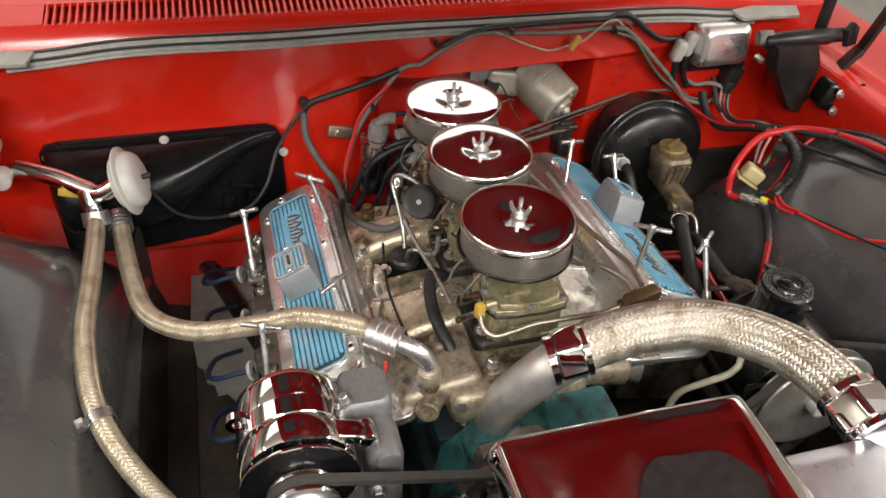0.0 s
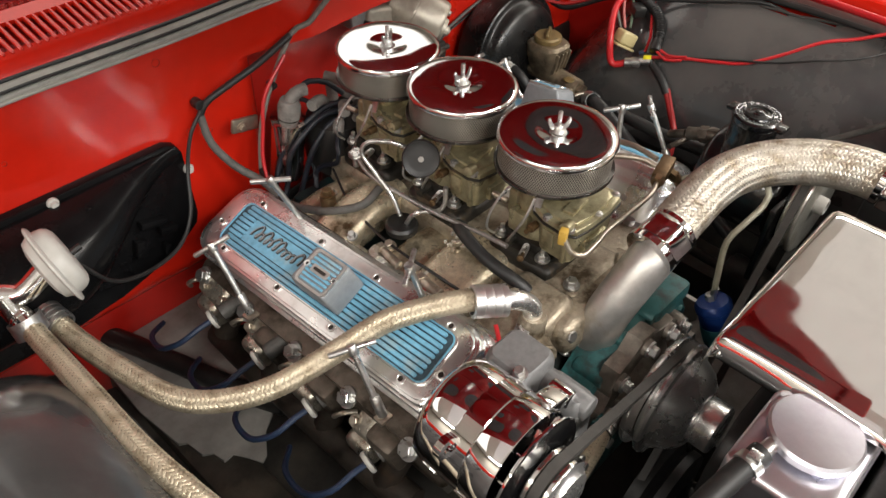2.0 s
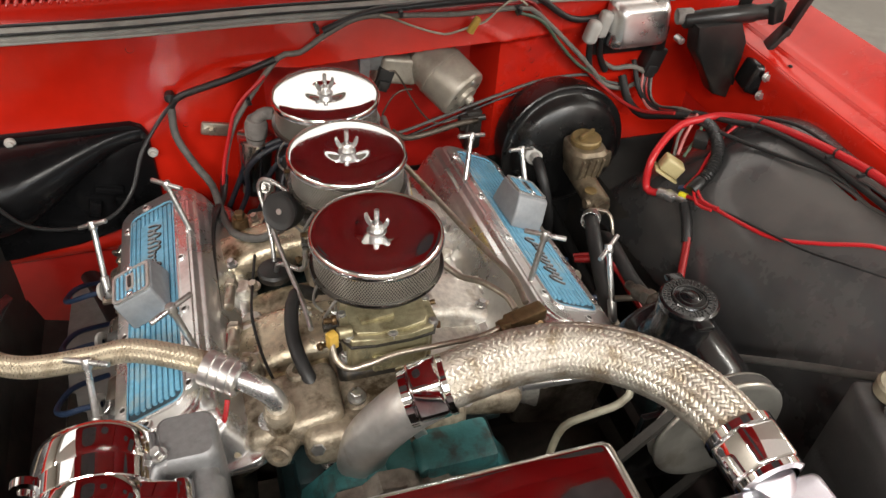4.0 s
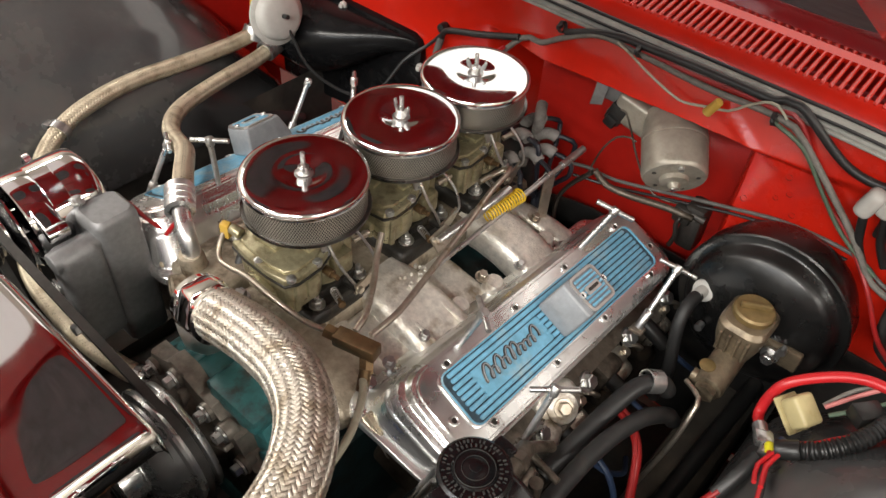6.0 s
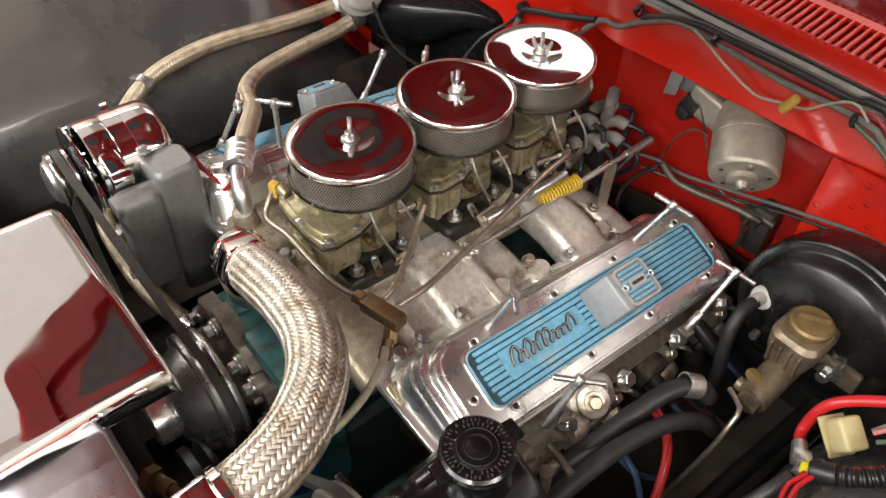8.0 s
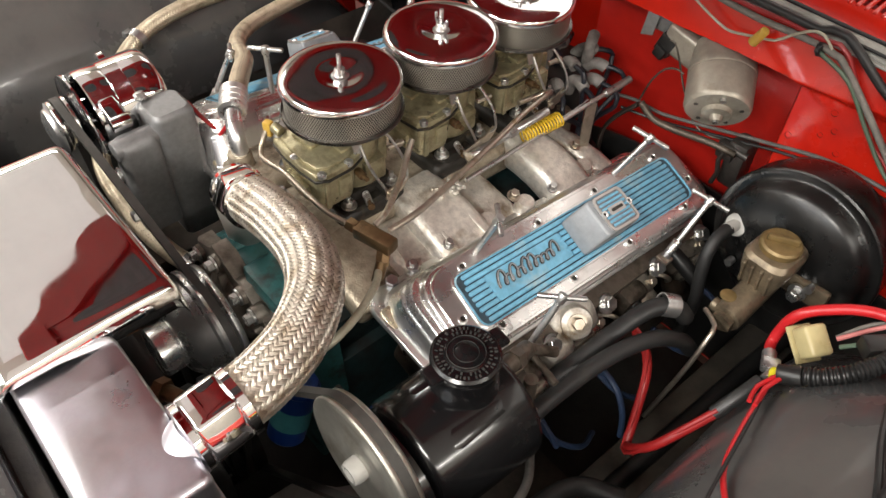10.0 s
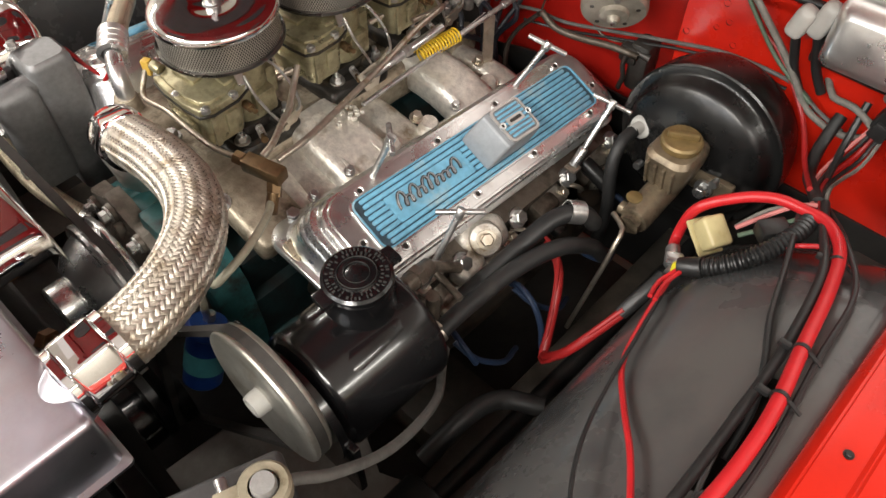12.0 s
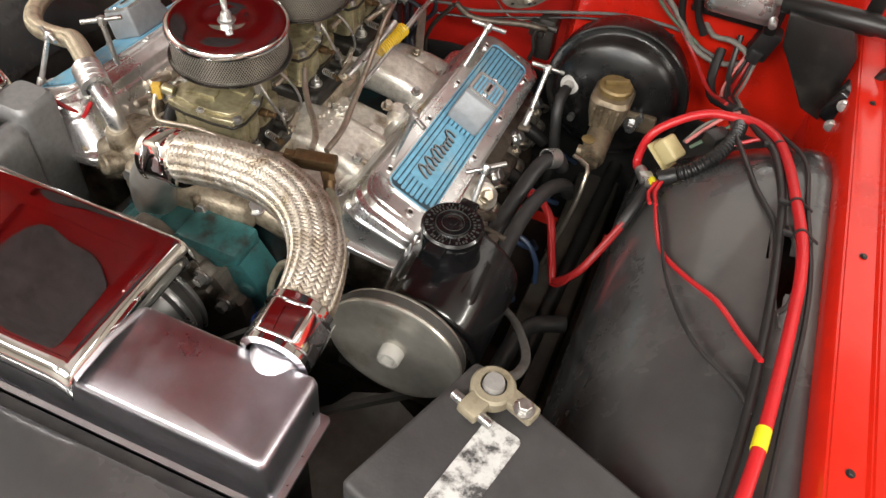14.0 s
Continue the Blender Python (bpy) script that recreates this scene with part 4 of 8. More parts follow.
def valve_cover(side):
    m = cover_frame(side)
    cover = thing("valve_cover", m @ V((0, 0, -0.07)), "polished aluminium valve cover with light blue finned panel", "valve cover", "valve covers of the engine")
    bm = B()
    lofted(bm, [(0.156, 0.562, 0.032, -0.076), (0.157, 0.563, 0.032, -0.0745), (0.157, 0.563, 0.032, -0.0675), (0.155, 0.561, 0.032, -0.066), (0.1385, 0.545, 0.04, -0.0645), (0.1365, 0.543, 0.04, -0.062), (0.135, 0.541, 0.04, -0.03),
                (0.1345, 0.5395, 0.04, -0.0265), (0.131, 0.535, 0.038, -0.0245), (0.1295, 0.532, 0.038, -0.022), (0.1285, 0.528, 0.037, -0.0145), (0.1265, 0.524, 0.036, -0.012), (0.12, 0.51, 0.034, -0.0105), (0.118, 0.507, 0.034, -0.009), (0.1165, 0.502, 0.033, -0.0045), (0.115, 0.498, 0.032, -0.003), (0.1085, 0.488, 0.03, -0.0022), (0.107, 0.485, 0.03, -0.0004), (0.1045, 0.48, 0.028, 0.0)], m, 0.36, 0.013)
    body = part("body", bm, POLISHED, cover, "polished aluminium cover body")
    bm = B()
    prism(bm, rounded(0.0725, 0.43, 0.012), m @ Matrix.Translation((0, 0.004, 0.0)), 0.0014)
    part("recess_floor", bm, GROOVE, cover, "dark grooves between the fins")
    # polished bead and blue edge round the panel
    for nm, mt, lab, (w0, h0, r0), (w1, h1, r1), high in (("panel_bead", POLISHED, "polished bead", (0.0795, 0.4385, 0.0155), (0.0747, 0.433, 0.0135), 0.0034), ("panel_edge", BLUE, "light blue panel edge", (0.0745, 0.433, 0.013), (0.07, 0.4275, 0.0108), 0.0038)):
        bm = B()
        outer, inner = rounded(w0, h0, r0, 5), rounded(w1, h1, r1, 5)
        ease = rounded(w0 - 0.0012, h0 - 0.0012, r0, 5)
        rim = [[bm.verts.new(m @ V((x, y + 0.004, z))) for x, y in line] for line, z in ((outer, 0.0), (outer, high - 0.0006), (ease, high), (inner, high), (inner, 0.0))]
        for p, q in zip(rim, rim[1:]):
            for k in range(len(p)):
                j = (k + 1) % len(p)
                bm.faces.new((p[k], p[j], q[j], q[k]))
        part(nm, bm, mt, cover, lab)
    # fins: they stop short at the script field
    fins = 9
    for k in range(fins):
        v = -0.0304 + 0.0076 * k
        long_end = 0.205 if k in (0, fins - 1) else 0.2095
        spans = [(-0.199, long_end)] if k in (0, 1, fins - 2, fins - 1) else [(-0.203, -0.172 + 0.004 * (k % 2)), (-0.034 - 0.006 * (k % 2), long_end)]
        for a, b in spans:
            bm = B()
            prism(bm, rounded(0.0058, b - a, 0.0026, 4), m @ Matrix.Translation((v, (a + b) / 2, 0.0012)), 0.0036, 0.0009, 2)
            part("fin", bm, BLUE, cover)
    bm = B()
    prism(bm, rounded(0.037, 0.137, 0.003), m @ Matrix.Translation((0.0, -0.1035, 0.0012)), 0.0031, 0.0006, 1)
    field = part("script_field", bm, BLUE, cover, "flat light blue field with dark raised marks")
    # the maker's script as a plain looped stroke
    tall = (1.9, 1.0, 1.85, 1.0, 1.8, 1.75, 1.0, 0.95, 1.0, 1.75)
    line = []
    for k, high in enumerate(tall):
        for a in range(0, 360, 30):
            along = (k + a / 360) * 0.0106 - 0.0036 * math.sin(radians(a))
            up = 0.0052 * high * (1 - math.cos(radians(a))) - 0.0048
            line.append((up, -0.158 + along + 0.3 * up))
    for wide, z, mt, nm in ((0.0023, 0.0045, DARK_LETTER, "script_shadow"), (0.0008, 0.0064, BREATHER_GREY, "script_stroke")):
        bm = B()
        tube(bm, [m @ V((-x, y, z)) for x, y in line], wide, 6, 0.0016)
        part(nm, bm, mt, field)
    for v, us in ((-0.0435, (-0.187, -0.05, 0.065, 0.2)), (0.0435, (-0.187, -0.056, 0.06, 0.19)), (0.012, (-0.2285, 0.2305))):
        for u in us:
            bm = B()
            lathe(bm, [(0.0036, 0.0022), (0.0048, 0.0032), (0.0064, 0.0028), (0.0066, -0.001)], m @ V((v, u, 0.0)), m.to_3x3() @ V((0, 0, 1)), seg=18)
            screw = part("screw", bm, POLISHED, cover, "polished socket screws")
            bm = B()
            cyl(bm, m @ V((v, u, -0.001)), m @ V((v, u, 0.0019)), 0.0042, seg=6)
            part("socket", bm, DARK_LETTER, screw)
    # breather box
    bm = B()
    pr = [(-0.044, -0.0), (0.041, 0.0), (0.038, 0.046), (-0.021, 0.0485), (-0.026, 0.047), (-0.04, 0.018)]
    fm = m @ Matrix.Translation((-0.0275, 0.02, 0.0035)) @ Matrix.Rotation(math.pi / 2, 4, "Z") @ Matrix.Rotation(math.pi / 2, 4, "X")
    prism(bm, pr, fm, 0.055)
    bmesh.ops.bevel(bm, geom=list(bm.edges), offset=0.0045, segments=3, affect="EDGES", profile=0.5)
    crate = part("breather_box", bm, BREATHER_GREY, cover, "satin blue-grey breather box with blue ribbed lid")
    lid_tilt = m @ Matrix.Translation((0.0, 0.0275, 0.0512)) @ Matrix.Rotation(radians(-2.5), 4, "X") @ Matrix.Diagonal((0.87, 0.9, 1, 1))
    bm = B()
    outer, inner = rounded(0.06, 0.064, 0.009, 4), rounded(0.0525, 0.0565, 0.006, 4)
    rim = [[bm.verts.new(lid_tilt @ V((x, y + 0.002, z))) for x, y in line] for line, z in ((outer, -0.002), (outer, 0.0016), (inner, 0.0016), (inner, -0.002))]
    for p, q in zip(rim, rim[1:]):
        for j in range(len(p)):
            bm.faces.new((p[j], p[(j + 1) % len(p)], q[(j + 1) % len(p)], q[j]))
    part("lid_rim", bm, DULL_ALU, crate, "raised lid rim")
    for k in range(7):
        bm = B()
        v = -0.021 + 0.007 * k
        prism(bm, rounded(0.0042, 0.048 if k in (0, 6) else 0.052, 0.0019, 3), lid_tilt @ Matrix.Translation((v, 0.002, 0)), 0.002, 0.0005, 1)
        part("lid_rib", bm, BLUE, crate)
    bm = B()
    prism(bm, rounded(0.013, 0.034, 0.002), lid_tilt @ Matrix.Translation((0, 0.002, 0.0012)), 0.0016)
    part("lid_mark", bm, DULL_ALU, crate, "pale plate with a dark mark")
    bm = B()
    prism(bm, rounded(0.005, 0.024, 0.002), lid_tilt @ Matrix.Translation((0, 0.002, 0.0029)), 0.0013)
    part("lid_mark_bar", bm, DARK_LETTER, crate)
    for u in (-0.026, 0.031):
        bm = B()
        up = (m.to_3x3() @ V((0, 0, 1))).normalized()
        lathe(bm, [(0.0022, 0.001), (0.003, 0.0026), (0.0044, 0.0026), (0.0048, 0.0)], lid_tilt @ V((0.0, u, 0.0012)), up, seg=16)
        lid_screw = part("lid_screw", bm, POLISHED, crate)
        bm = B()
        cyl(bm, lid_tilt @ V((0, u, 0.0)), lid_tilt @ V((0, u, 0.0024)), 0.0028, seg=6)
        part("socket", bm, DARK_LETTER, crate)
    return cover


for side in (-1, 1):
    valve_cover(side)


def tee_bolt(foot, top, bar):
    """A hold-down with a thin stem and a cross bar."""
    foot, top, bar = V(foot), V(top), V(bar).normalized()
    t = thing("t_handle_bolt", foot, "zinc plated t-handle hold-down bolt on a valve cover", "bolt", "t-handle bolts")
    bm = B()
    cyl(bm, foot, top, 0.0042, seg=12)
    cyl(bm, foot, foot + (top - foot) * 0.3, 0.0065, seg=12, bevel=0.001)
    part("stem", bm, ZINC, t)
    bm = B()
    cyl(bm, top - bar * 0.029, top + bar * 0.029, 0.0036, seg=12, bevel=0.001)
    cyl(bm, top - (top - foot).normalized() * 0.008, top + (top - foot).normalized() * 0.005, 0.0062, seg=12, bevel=0.001)
    part("cross_bar", bm, ZINC, t)
    bm = B()
    box(bm, foot - V((0, 0, 0.003)), (0.02, 0.016, 0.006), None, 0.002)
    part("clamp_foot", bm, STEEL_LINE, t)


for foot, top, bar in (((0.208, 0.275, 0.765), (0.243, 0.347, 0.868), (0.7, 0.25, -0.2)), ((0.343, 0.30, 0.737), (0.348, 0.368, 0.812), (0.7, 0.25, -0.2)),
                       ((0.347, -0.01, 0.762), (0.352, 0.052, 0.851), (0.75, 0.6, 0.1)), ((0.212, 0.02, 0.795), (0.244, 0.048, 0.899), (0.76, -0.62, 0.1)),
                       ((-0.345, -0.035, 0.765), (-0.343, 0.016, 0.846), (0.8, -0.4, 0.1)), ((-0.345, 0.24, 0.735), (-0.349, 0.301, 0.827), (0.7, -0.45, 0.45)),
                       ((-0.212, 0.012, 0.795), (-0.239, 0.026, 0.90), (0.75, 0.5, 0.1)), ((-0.205, 0.26, 0.775), (-0.238, 0.306, 0.877), (0.6, -0.6, 0.1))):
    tee_bolt(foot, top, bar)


# ---- three carburettors with air cleaners ----
def carburettor(y):
    """Float bowl in front of a tall throat, on a dark throttle body."""
    c = thing("carburettor", (0, y, 0.812), "gold dichromate two-barrel carburettor with brown stains", "carburettor", "three carburettors")
    bm = B()
    prism(bm, rounded(0.112, 0.096, 0.02, 4), Matrix.Translation((0, y + 0.004, 0.808)), 0.016, 0.003)
    prism(bm, rounded(0.088, 0.074, 0.012, 4), Matrix.Translation((0, y + 0.006, 0.824)), 0.014, 0.002)
    for sx in (-1, 1):
        cyl(bm, (sx * 0.04, y + 0.02, 0.828), (sx * 0.066, y + 0.02, 0.828), 0.007, seg=12)
    part("throttle_body", bm, CARB_BASE, c, "black oil-stained throttle body")
    # throat: flared foot, ribbed waist, collar under the filter
    bm = B()
    lathe(bm, [(0.0, 0.834), (0.041, 0.834), (0.042, 0.842), (0.038, 0.852), (0.036, 0.868), (0.0365, 0.89), (0.037, 0.906), (0.0355, 0.912), (0.0355, 0.917), (0.0375, 0.919), (0.0375, 0.924), (0.0358, 0.926), (0.0358, 0.93), (0.038, 0.9325), (0.038, 0.9445), (0.0, 0.9445)], (0, y + 0.008, 0), seg=36)
    for sx in (-1, 1):
        box(bm, (sx * 0.034, y + 0.016, 0.858), (0.022, 0.034, 0.036), None, 0.005)
    box(bm, (0.0, y + 0.04, 0.866), (0.046, 0.024, 0.044), None, 0.005)
    part("throat", bm, GOLD_CAST, c)
    bm = B()
    lofted(bm, [(0.08, 0.044, 0.01, 0.838), (0.094, 0.052, 0.011, 0.842), (0.097, 0.056, 0.012, 0.852), (0.1, 0.06, 0.012, 0.888), (0.1, 0.06, 0.012, 0.894)], Matrix.Translation((0, y - 0.048, 0)))
    box(bm, (0.0, y - 0.078, 0.858), (0.05, 0.012, 0.024), None, 0.004)
    for sx in (-1, 1):
        box(bm, (sx * 0.049, y - 0.04, 0.868), (0.008, 0.02, 0.03), None, 0.003)
        box(bm, (sx * 0.048, y - 0.066, 0.864), (0.007, 0.008, 0.044), None, 0.002)
    bowl = part("float_bowl", bm, GOLD_CAST, c)
    outline = [(-0.056, -0.066), (-0.048, -0.081), (-0.02, -0.085), (0.02, -0.085), (0.048, -0.081), (0.056, -0.066), (0.055, -0.03), (0.046, -0.008), (0.03, 0.004), (-0.03, 0.004), (-0.047, -0.012), (-0.055, -0.034)]
    bm = B()
    prism(bm, [(a * 1.03, b * 1.03 + 0.001) for a, b in outline], Matrix.Translation((0, y, 0.8935)), 0.003, 0.001)
    part("gasket", bm, CARB_BASE, bowl, "dark bowl gasket")
    bm = B()
    prism(bm, outline, Matrix.Translation((0, y, 0.897)), 0.008, 0.0022)
    prism(bm, [(a * 0.84, b * 0.84 - 0.006) for a, b in outline], Matrix.Translation((0, y, 0.9035)), 0.0055, 0.002)
    box(bm, (-0.014, y - 0.052, 0.911), (0.04, 0.016, 0.006), Matrix.Rotation(0.12, 3, "Z"), 0.002)
    cyl(bm, (-0.046, y - 0.068, 0.909), (-0.062, y - 0.07, 0.911), 0.0075, seg=14, bevel=0.0015)
    box(bm, (0.026, y - 0.02, 0.909), (0.022, 0.026, 0.008), None, 0.002)
    part("bowl_cover", bm, GOLD_CAST, c)
    for sx, sy in ((-0.05, -0.072), (0.05, -0.072), (-0.051, -0.036), (0.051, -0.032), (0.0, -0.079), (0.028, -0.001), (-0.028, -0.001)):
        bm = B()
        cyl(bm, (sx, y + sy, 0.9), (sx, y + sy, 0.908), 0.0042, seg=10, bevel=0.0008)
        cyl(bm, (sx, y + sy, 0.9), (sx, y + sy, 0.9058), 0.0062, seg=12, bevel=0.0006)
        part("screw", bm, ZINC, c)
    # hold-down studs with nuts and washers at the foot
    for sx, sy in ((-0.044, 0.04), (0.044, 0.04), (-0.046, -0.034), (0.046, -0.034)):
        bm = B()
        bolt(bm, (sx, y + sy, 0.824), (0, 0, 1), 0.0075, 0.008)
        cyl(bm, (sx, y + sy, 0.824), (sx, y + sy, 0.842), 0.0034, seg=10, bevel=0.0006)
        part("stud_nut", bm, ZINC, c)
    for sx in (-1, 1):
        # pump rod, brass plug, idle screw with its spring, vacuum nipple
        bm = B()
        tube(bm, [(sx * 0.06, y + 0.02, 0.83), (sx * 0.066, y + 0.006, 0.856), (sx * 0.058, y - 0.006, 0.888), (sx * 0.044, y - 0.008, 0.914)], 0.0021, 8, 0.005)
        part("pump_rod", bm, ZINC, c)
        bm = B()
        prism(bm, [(-0.004, -0.014), (0.005, -0.014), (0.006, 0.014), (0.0, 0.018), (-0.005, 0.012)], facing((sx * 0.042, y - 0.014, 0.911), (sx, 0, 0.3)), 0.0025)
        part("pump_lever", bm, ZINC, c)
        bm = B()
        cyl(bm, (sx * 0.045, y - 0.016, 0.876), (sx * 0.06, y - 0.017, 0.877), 0.006, seg=14, bevel=0.001)
        cyl(bm, (sx * 0.058, y - 0.017, 0.877), (sx * 0.07, y - 0.018, 0.879), 0.0035, seg=10)
        part("side_plug", bm, BRASS, c)
        a, b = V((sx * 0.046, y - 0.006, 0.83)), V((sx * 0.074, y - 0.018, 0.836))
        bm = B()
        cyl(bm, a, b, 0.0026, seg=8)
        cyl(bm, b, b + (b - a).normalized() * 0.005, 0.005, seg=10, bevel=0.0008)
        part("idle_screw", bm, BRASS, c)
        fm = facing(a, b - a)
        bm = B()
        tube(bm, [fm @ V((0.0045 * math.cos(2 * math.pi * k / 8), 0.0045 * math.sin(2 * math.pi * k / 8), 0.026 * k / 48)) for k in range(49)], 0.0008, 5, 0.02)
        part("screw_spring", bm, ZINC, c)
        bm = B()
        tube(bm, [(sx * 0.062, y + 0.04, 0.836), (sx * 0.072, y + 0.046, 0.85), (sx * 0.066, y + 0.044, 0.88), (sx * 0.046, y + 0.036, 0.908), (sx * 0.036, y + 0.026, 0.918)], 0.0019, 6, 0.006)
        part("choke_rod", bm, ZINC, c)
        bm = B()
        cyl(bm, (sx * 0.03, y + 0.046, 0.872), (sx * 0.034, y + 0.07, 0.874), 0.004, seg=10)
        cyl(bm, (sx * 0.0325, y + 0.062, 0.873), (sx * 0.033, y + 0.066, 0.873), 0.0054, seg=10)
        part("vacuum_nipple", bm, STEEL_LINE, c)
    # throttle lever on the driver's side
    bm = B()
    prism(bm, [(-0.006, -0.008), (0.02, -0.004), (0.034, 0.012), (0.028, 0.02), (0.01, 0.01), (-0.006, 0.008)], facing((0.064, y + 0.02, 0.828), (1, 0, 0)), 0.003)
    cyl(bm, (0.064, y + 0.02, 0.828), (0.072, y + 0.02, 0.828), 0.005, seg=10)
    part("throttle_lever", bm, STEEL_LINE, c)
    return c


def air_cleaner(y, turned):
    a = thing("air_cleaner", (0, y, 0.924), "round chrome air cleaner with a pleated mesh filter", "air cleaner", "three air cleaners")
    up = (0, y, 0.022)
    bm = B()
    lathe(bm, [(0.0, 0.922), (0.06, 0.922), (0.0755, 0.9205), (0.0788, 0.923), (0.0795, 0.9255), (0.0785, 0.928), (0.0745, 0.927), (0.0, 0.926)], up, seg=72)
    part("base_pan", bm, DARK_CHROME, a, "dark-edged chrome base pan")
    bm = B()
    lathe(bm, [(0.0742, 0.925), (0.0742, 0.939), (0.0742, 0.953), (0.0742, 0.966)], up, seg=96, uv=True)
    part("filter_mesh", bm, FILTER_MESH, a, "fine steel mesh over the filter")
    bm = B()
    lathe(bm, [(0.0, 0.9712), (0.0125, 0.9712), (0.0145, 0.9714), (0.0255, 0.9738), (0.0285, 0.9747), (0.033, 0.9754), (0.042, 0.9758), (0.055, 0.9756), (0.064, 0.9750), (0.0705, 0.9742), (0.075, 0.9726), (0.077, 0.9702),
               (0.078, 0.9675), (0.0783, 0.9645), (0.0777, 0.9622), (0.0765, 0.9615), (0.0755, 0.9625), (0.0, 0.966)], up, seg=96)
    part("lid", bm, LID_CHROME, a, "domed mirror chrome lid")
    bm = B()
    cyl(bm, (0, y, 0.985), (0, y, 1.0235), 0.0029, seg=12, bevel=0.0008)
    part("stud", bm, ZINC, a)
    bm = B()
    lathe(bm, [(0.0, 0.9888), (0.0112, 0.9888), (0.0115, 0.9898), (0.0088, 0.9905), (0.0078, 0.9935), (0.0066, 0.999), (0.0055, 1.0), (0.0, 1.0)], (0, y, 0.004), seg=20)
    turn = Matrix.Translation((0, y, 0.001)) @ Matrix.Rotation(radians(turned), 4, "Z")
    for s in (-1, 1):
        lobe = [(0.004, 0.9955), (0.009, 0.9965), (0.0125, 1.0), (0.0148, 1.006), (0.0152, 1.0115), (0.0125, 1.0135), (0.0105, 1.009), (0.0078, 1.0035), (0.004, 1.0015)]
        m = turn @ Matrix(((s, 0, 0, 0), (0, 0, -1, 0.0016), (0, 1, 0, 0), (0, 0, 0, 1)))
        prism(bm, lobe, m, 0.0032, 0.0008, 1)
    part("wing_nut", bm, ZINC, a, "zinc wing nut on a stud")
    return a


carburettor(0.0)
air_cleaner(0.0, -38)
for y, turned in ((0.165, -8), (0.316, 20)):
    carburettor(y)
    air_cleaner(y, turned)

# ---- front of the engine ----
timing = thing("timing_cover", (0.0, -0.15, 0.42), "teal timing cover and grey water pump housing", "water pump")
bm = B()
prism(bm, [(-0.13, 0.42), (0.13, 0.42), (0.15, 0.60), (0.14, 0.70), (0.10, 0.765), (0.02, 0.775), (-0.07, 0.765), (-0.125, 0.71), (-0.14, 0.6)], facing((0, -0.13, 0), (0, -1, 0)) @ Matrix.Diagonal((1, 1, 1, 1)), 0.05, 0.006)
case_of = part("timing_case", bm, TEAL, timing, "teal painted timing case")
for x, z in ((-0.09, 0.735), (-0.04, 0.765), (0.02, 0.77), (0.07, 0.755), (0.11, 0.71), (-0.115, 0.68)):
    bm = B()
    cyl(bm, (x, -0.14, z), (x, -0.186, z), 0.013, seg=16, bevel=0.003)
    part("bolt_boss", bm, TEAL, case_of)
bm = B()
box(bm, (0.06, -0.16, 0.77), (0.09, 0.06, 0.03), None, 0.008)
part("upper_pad", bm, TEAL, case_of)
bm = B()
prism(bm, [(-0.118, 0.58), (0.1, 0.58), (0.118, 0.66), (0.112, 0.7), (0.09, 0.712), (0.082, 0.742), (0.055, 0.748), (0.04, 0.77), (0.01, 0.765), (-0.012, 0.785), (-0.042, 0.788), (-0.06, 0.768), (-0.09, 0.765), (-0.1, 0.735), (-0.094, 0.715), (-0.116, 0.7), (-0.12, 0.67)], facing((0, -0.178, 0), (0, -1, 0)), 0.024, 0.004)
lathe(bm, [(0.075, 0.0), (0.06, 0.02), (0.042, 0.035), (0.032, 0.05), (0.0, 0.05)], (-0.012, -0.185, 0.684), (0, -1, 0), seg=32)
for a in (35, 100, 160):
    box(bm, (0.05 * math.cos(radians(a)), -0.205, 0.665 + 0.06 * math.sin(radians(a))), (0.07, 0.018, 0.008), Matrix.Rotation(radians(-a), 3, "Y"), 0.002)
part("water_pump_housing", bm, PUMP_CAST, timing, "oil-greyed water pump housing")
for x, z in ((-0.029, 0.767), (-0.082, 0.742), (-0.098, 0.684), (0.03, 0.753), (0.062, 0.742), (0.09, 0.70), (-0.095, 0.63)):
    bm = B()
    cyl(bm, (x, -0.19, z), (x, -0.208, z), 0.0135, seg=18, bevel=0.002)
    boss = part("bolt_boss", bm, PUMP_CAST, timing)
    bm = B()
    bolt(bm, (x, -0.208, z), (0, -1, 0), 0.0085, 0.01)
    part("pump_bolt", bm, ZINC, boss)


def pulley(name, profile, centre, label, material, parts=()):
    p = thing(name, (centre[0], centre[1], centre[2] - max(r for r, _ in profile)), label, "pulley")
    bm = B()
    lathe(bm, profile, centre, (0, -1, 0), seg=64)
    part("wheel", bm, material, p)
    for n, prof, mt in parts:
        bm = B()
        lathe(bm, prof, centre, (0, -1, 0), seg=48)
        part(n, bm, mt, p)
    return p


pulley("water_pump_pulley", [(0.0, -0.012), (0.083, -0.012), (0.086, -0.008), (0.086, -0.004), (0.074, 0.004), (0.086, 0.012), (0.087, 0.016), (0.085, 0.02), (0.074, 0.022), (0.062, 0.045), (0.047, 0.058), (0.043, 0.06), (0.0, 0.06)],
       (-0.012, -0.236, 0.684), "dark polished steel water pump pulley", POLISHED,
       [("hub", [(0.034, 0.06), (0.036, 0.064), (0.036, 0.088), (0.033, 0.091), (0.0, 0.091)], POLISHED), ("groove", [(0.0755, 0.001), (0.0755, 0.007)], SATIN_BLACK)])
pulley("crank_pulley", [(0.0, -0.02), (0.088, -0.02), (0.09, 0.0), (0.078, 0.008), (0.09, 0.016), (0.09, 0.03), (0.06, 0.034), (0.0, 0.03)], (0.0, -0.273, 0.45), "dark steel crankshaft pulley", SATIN_BLACK)

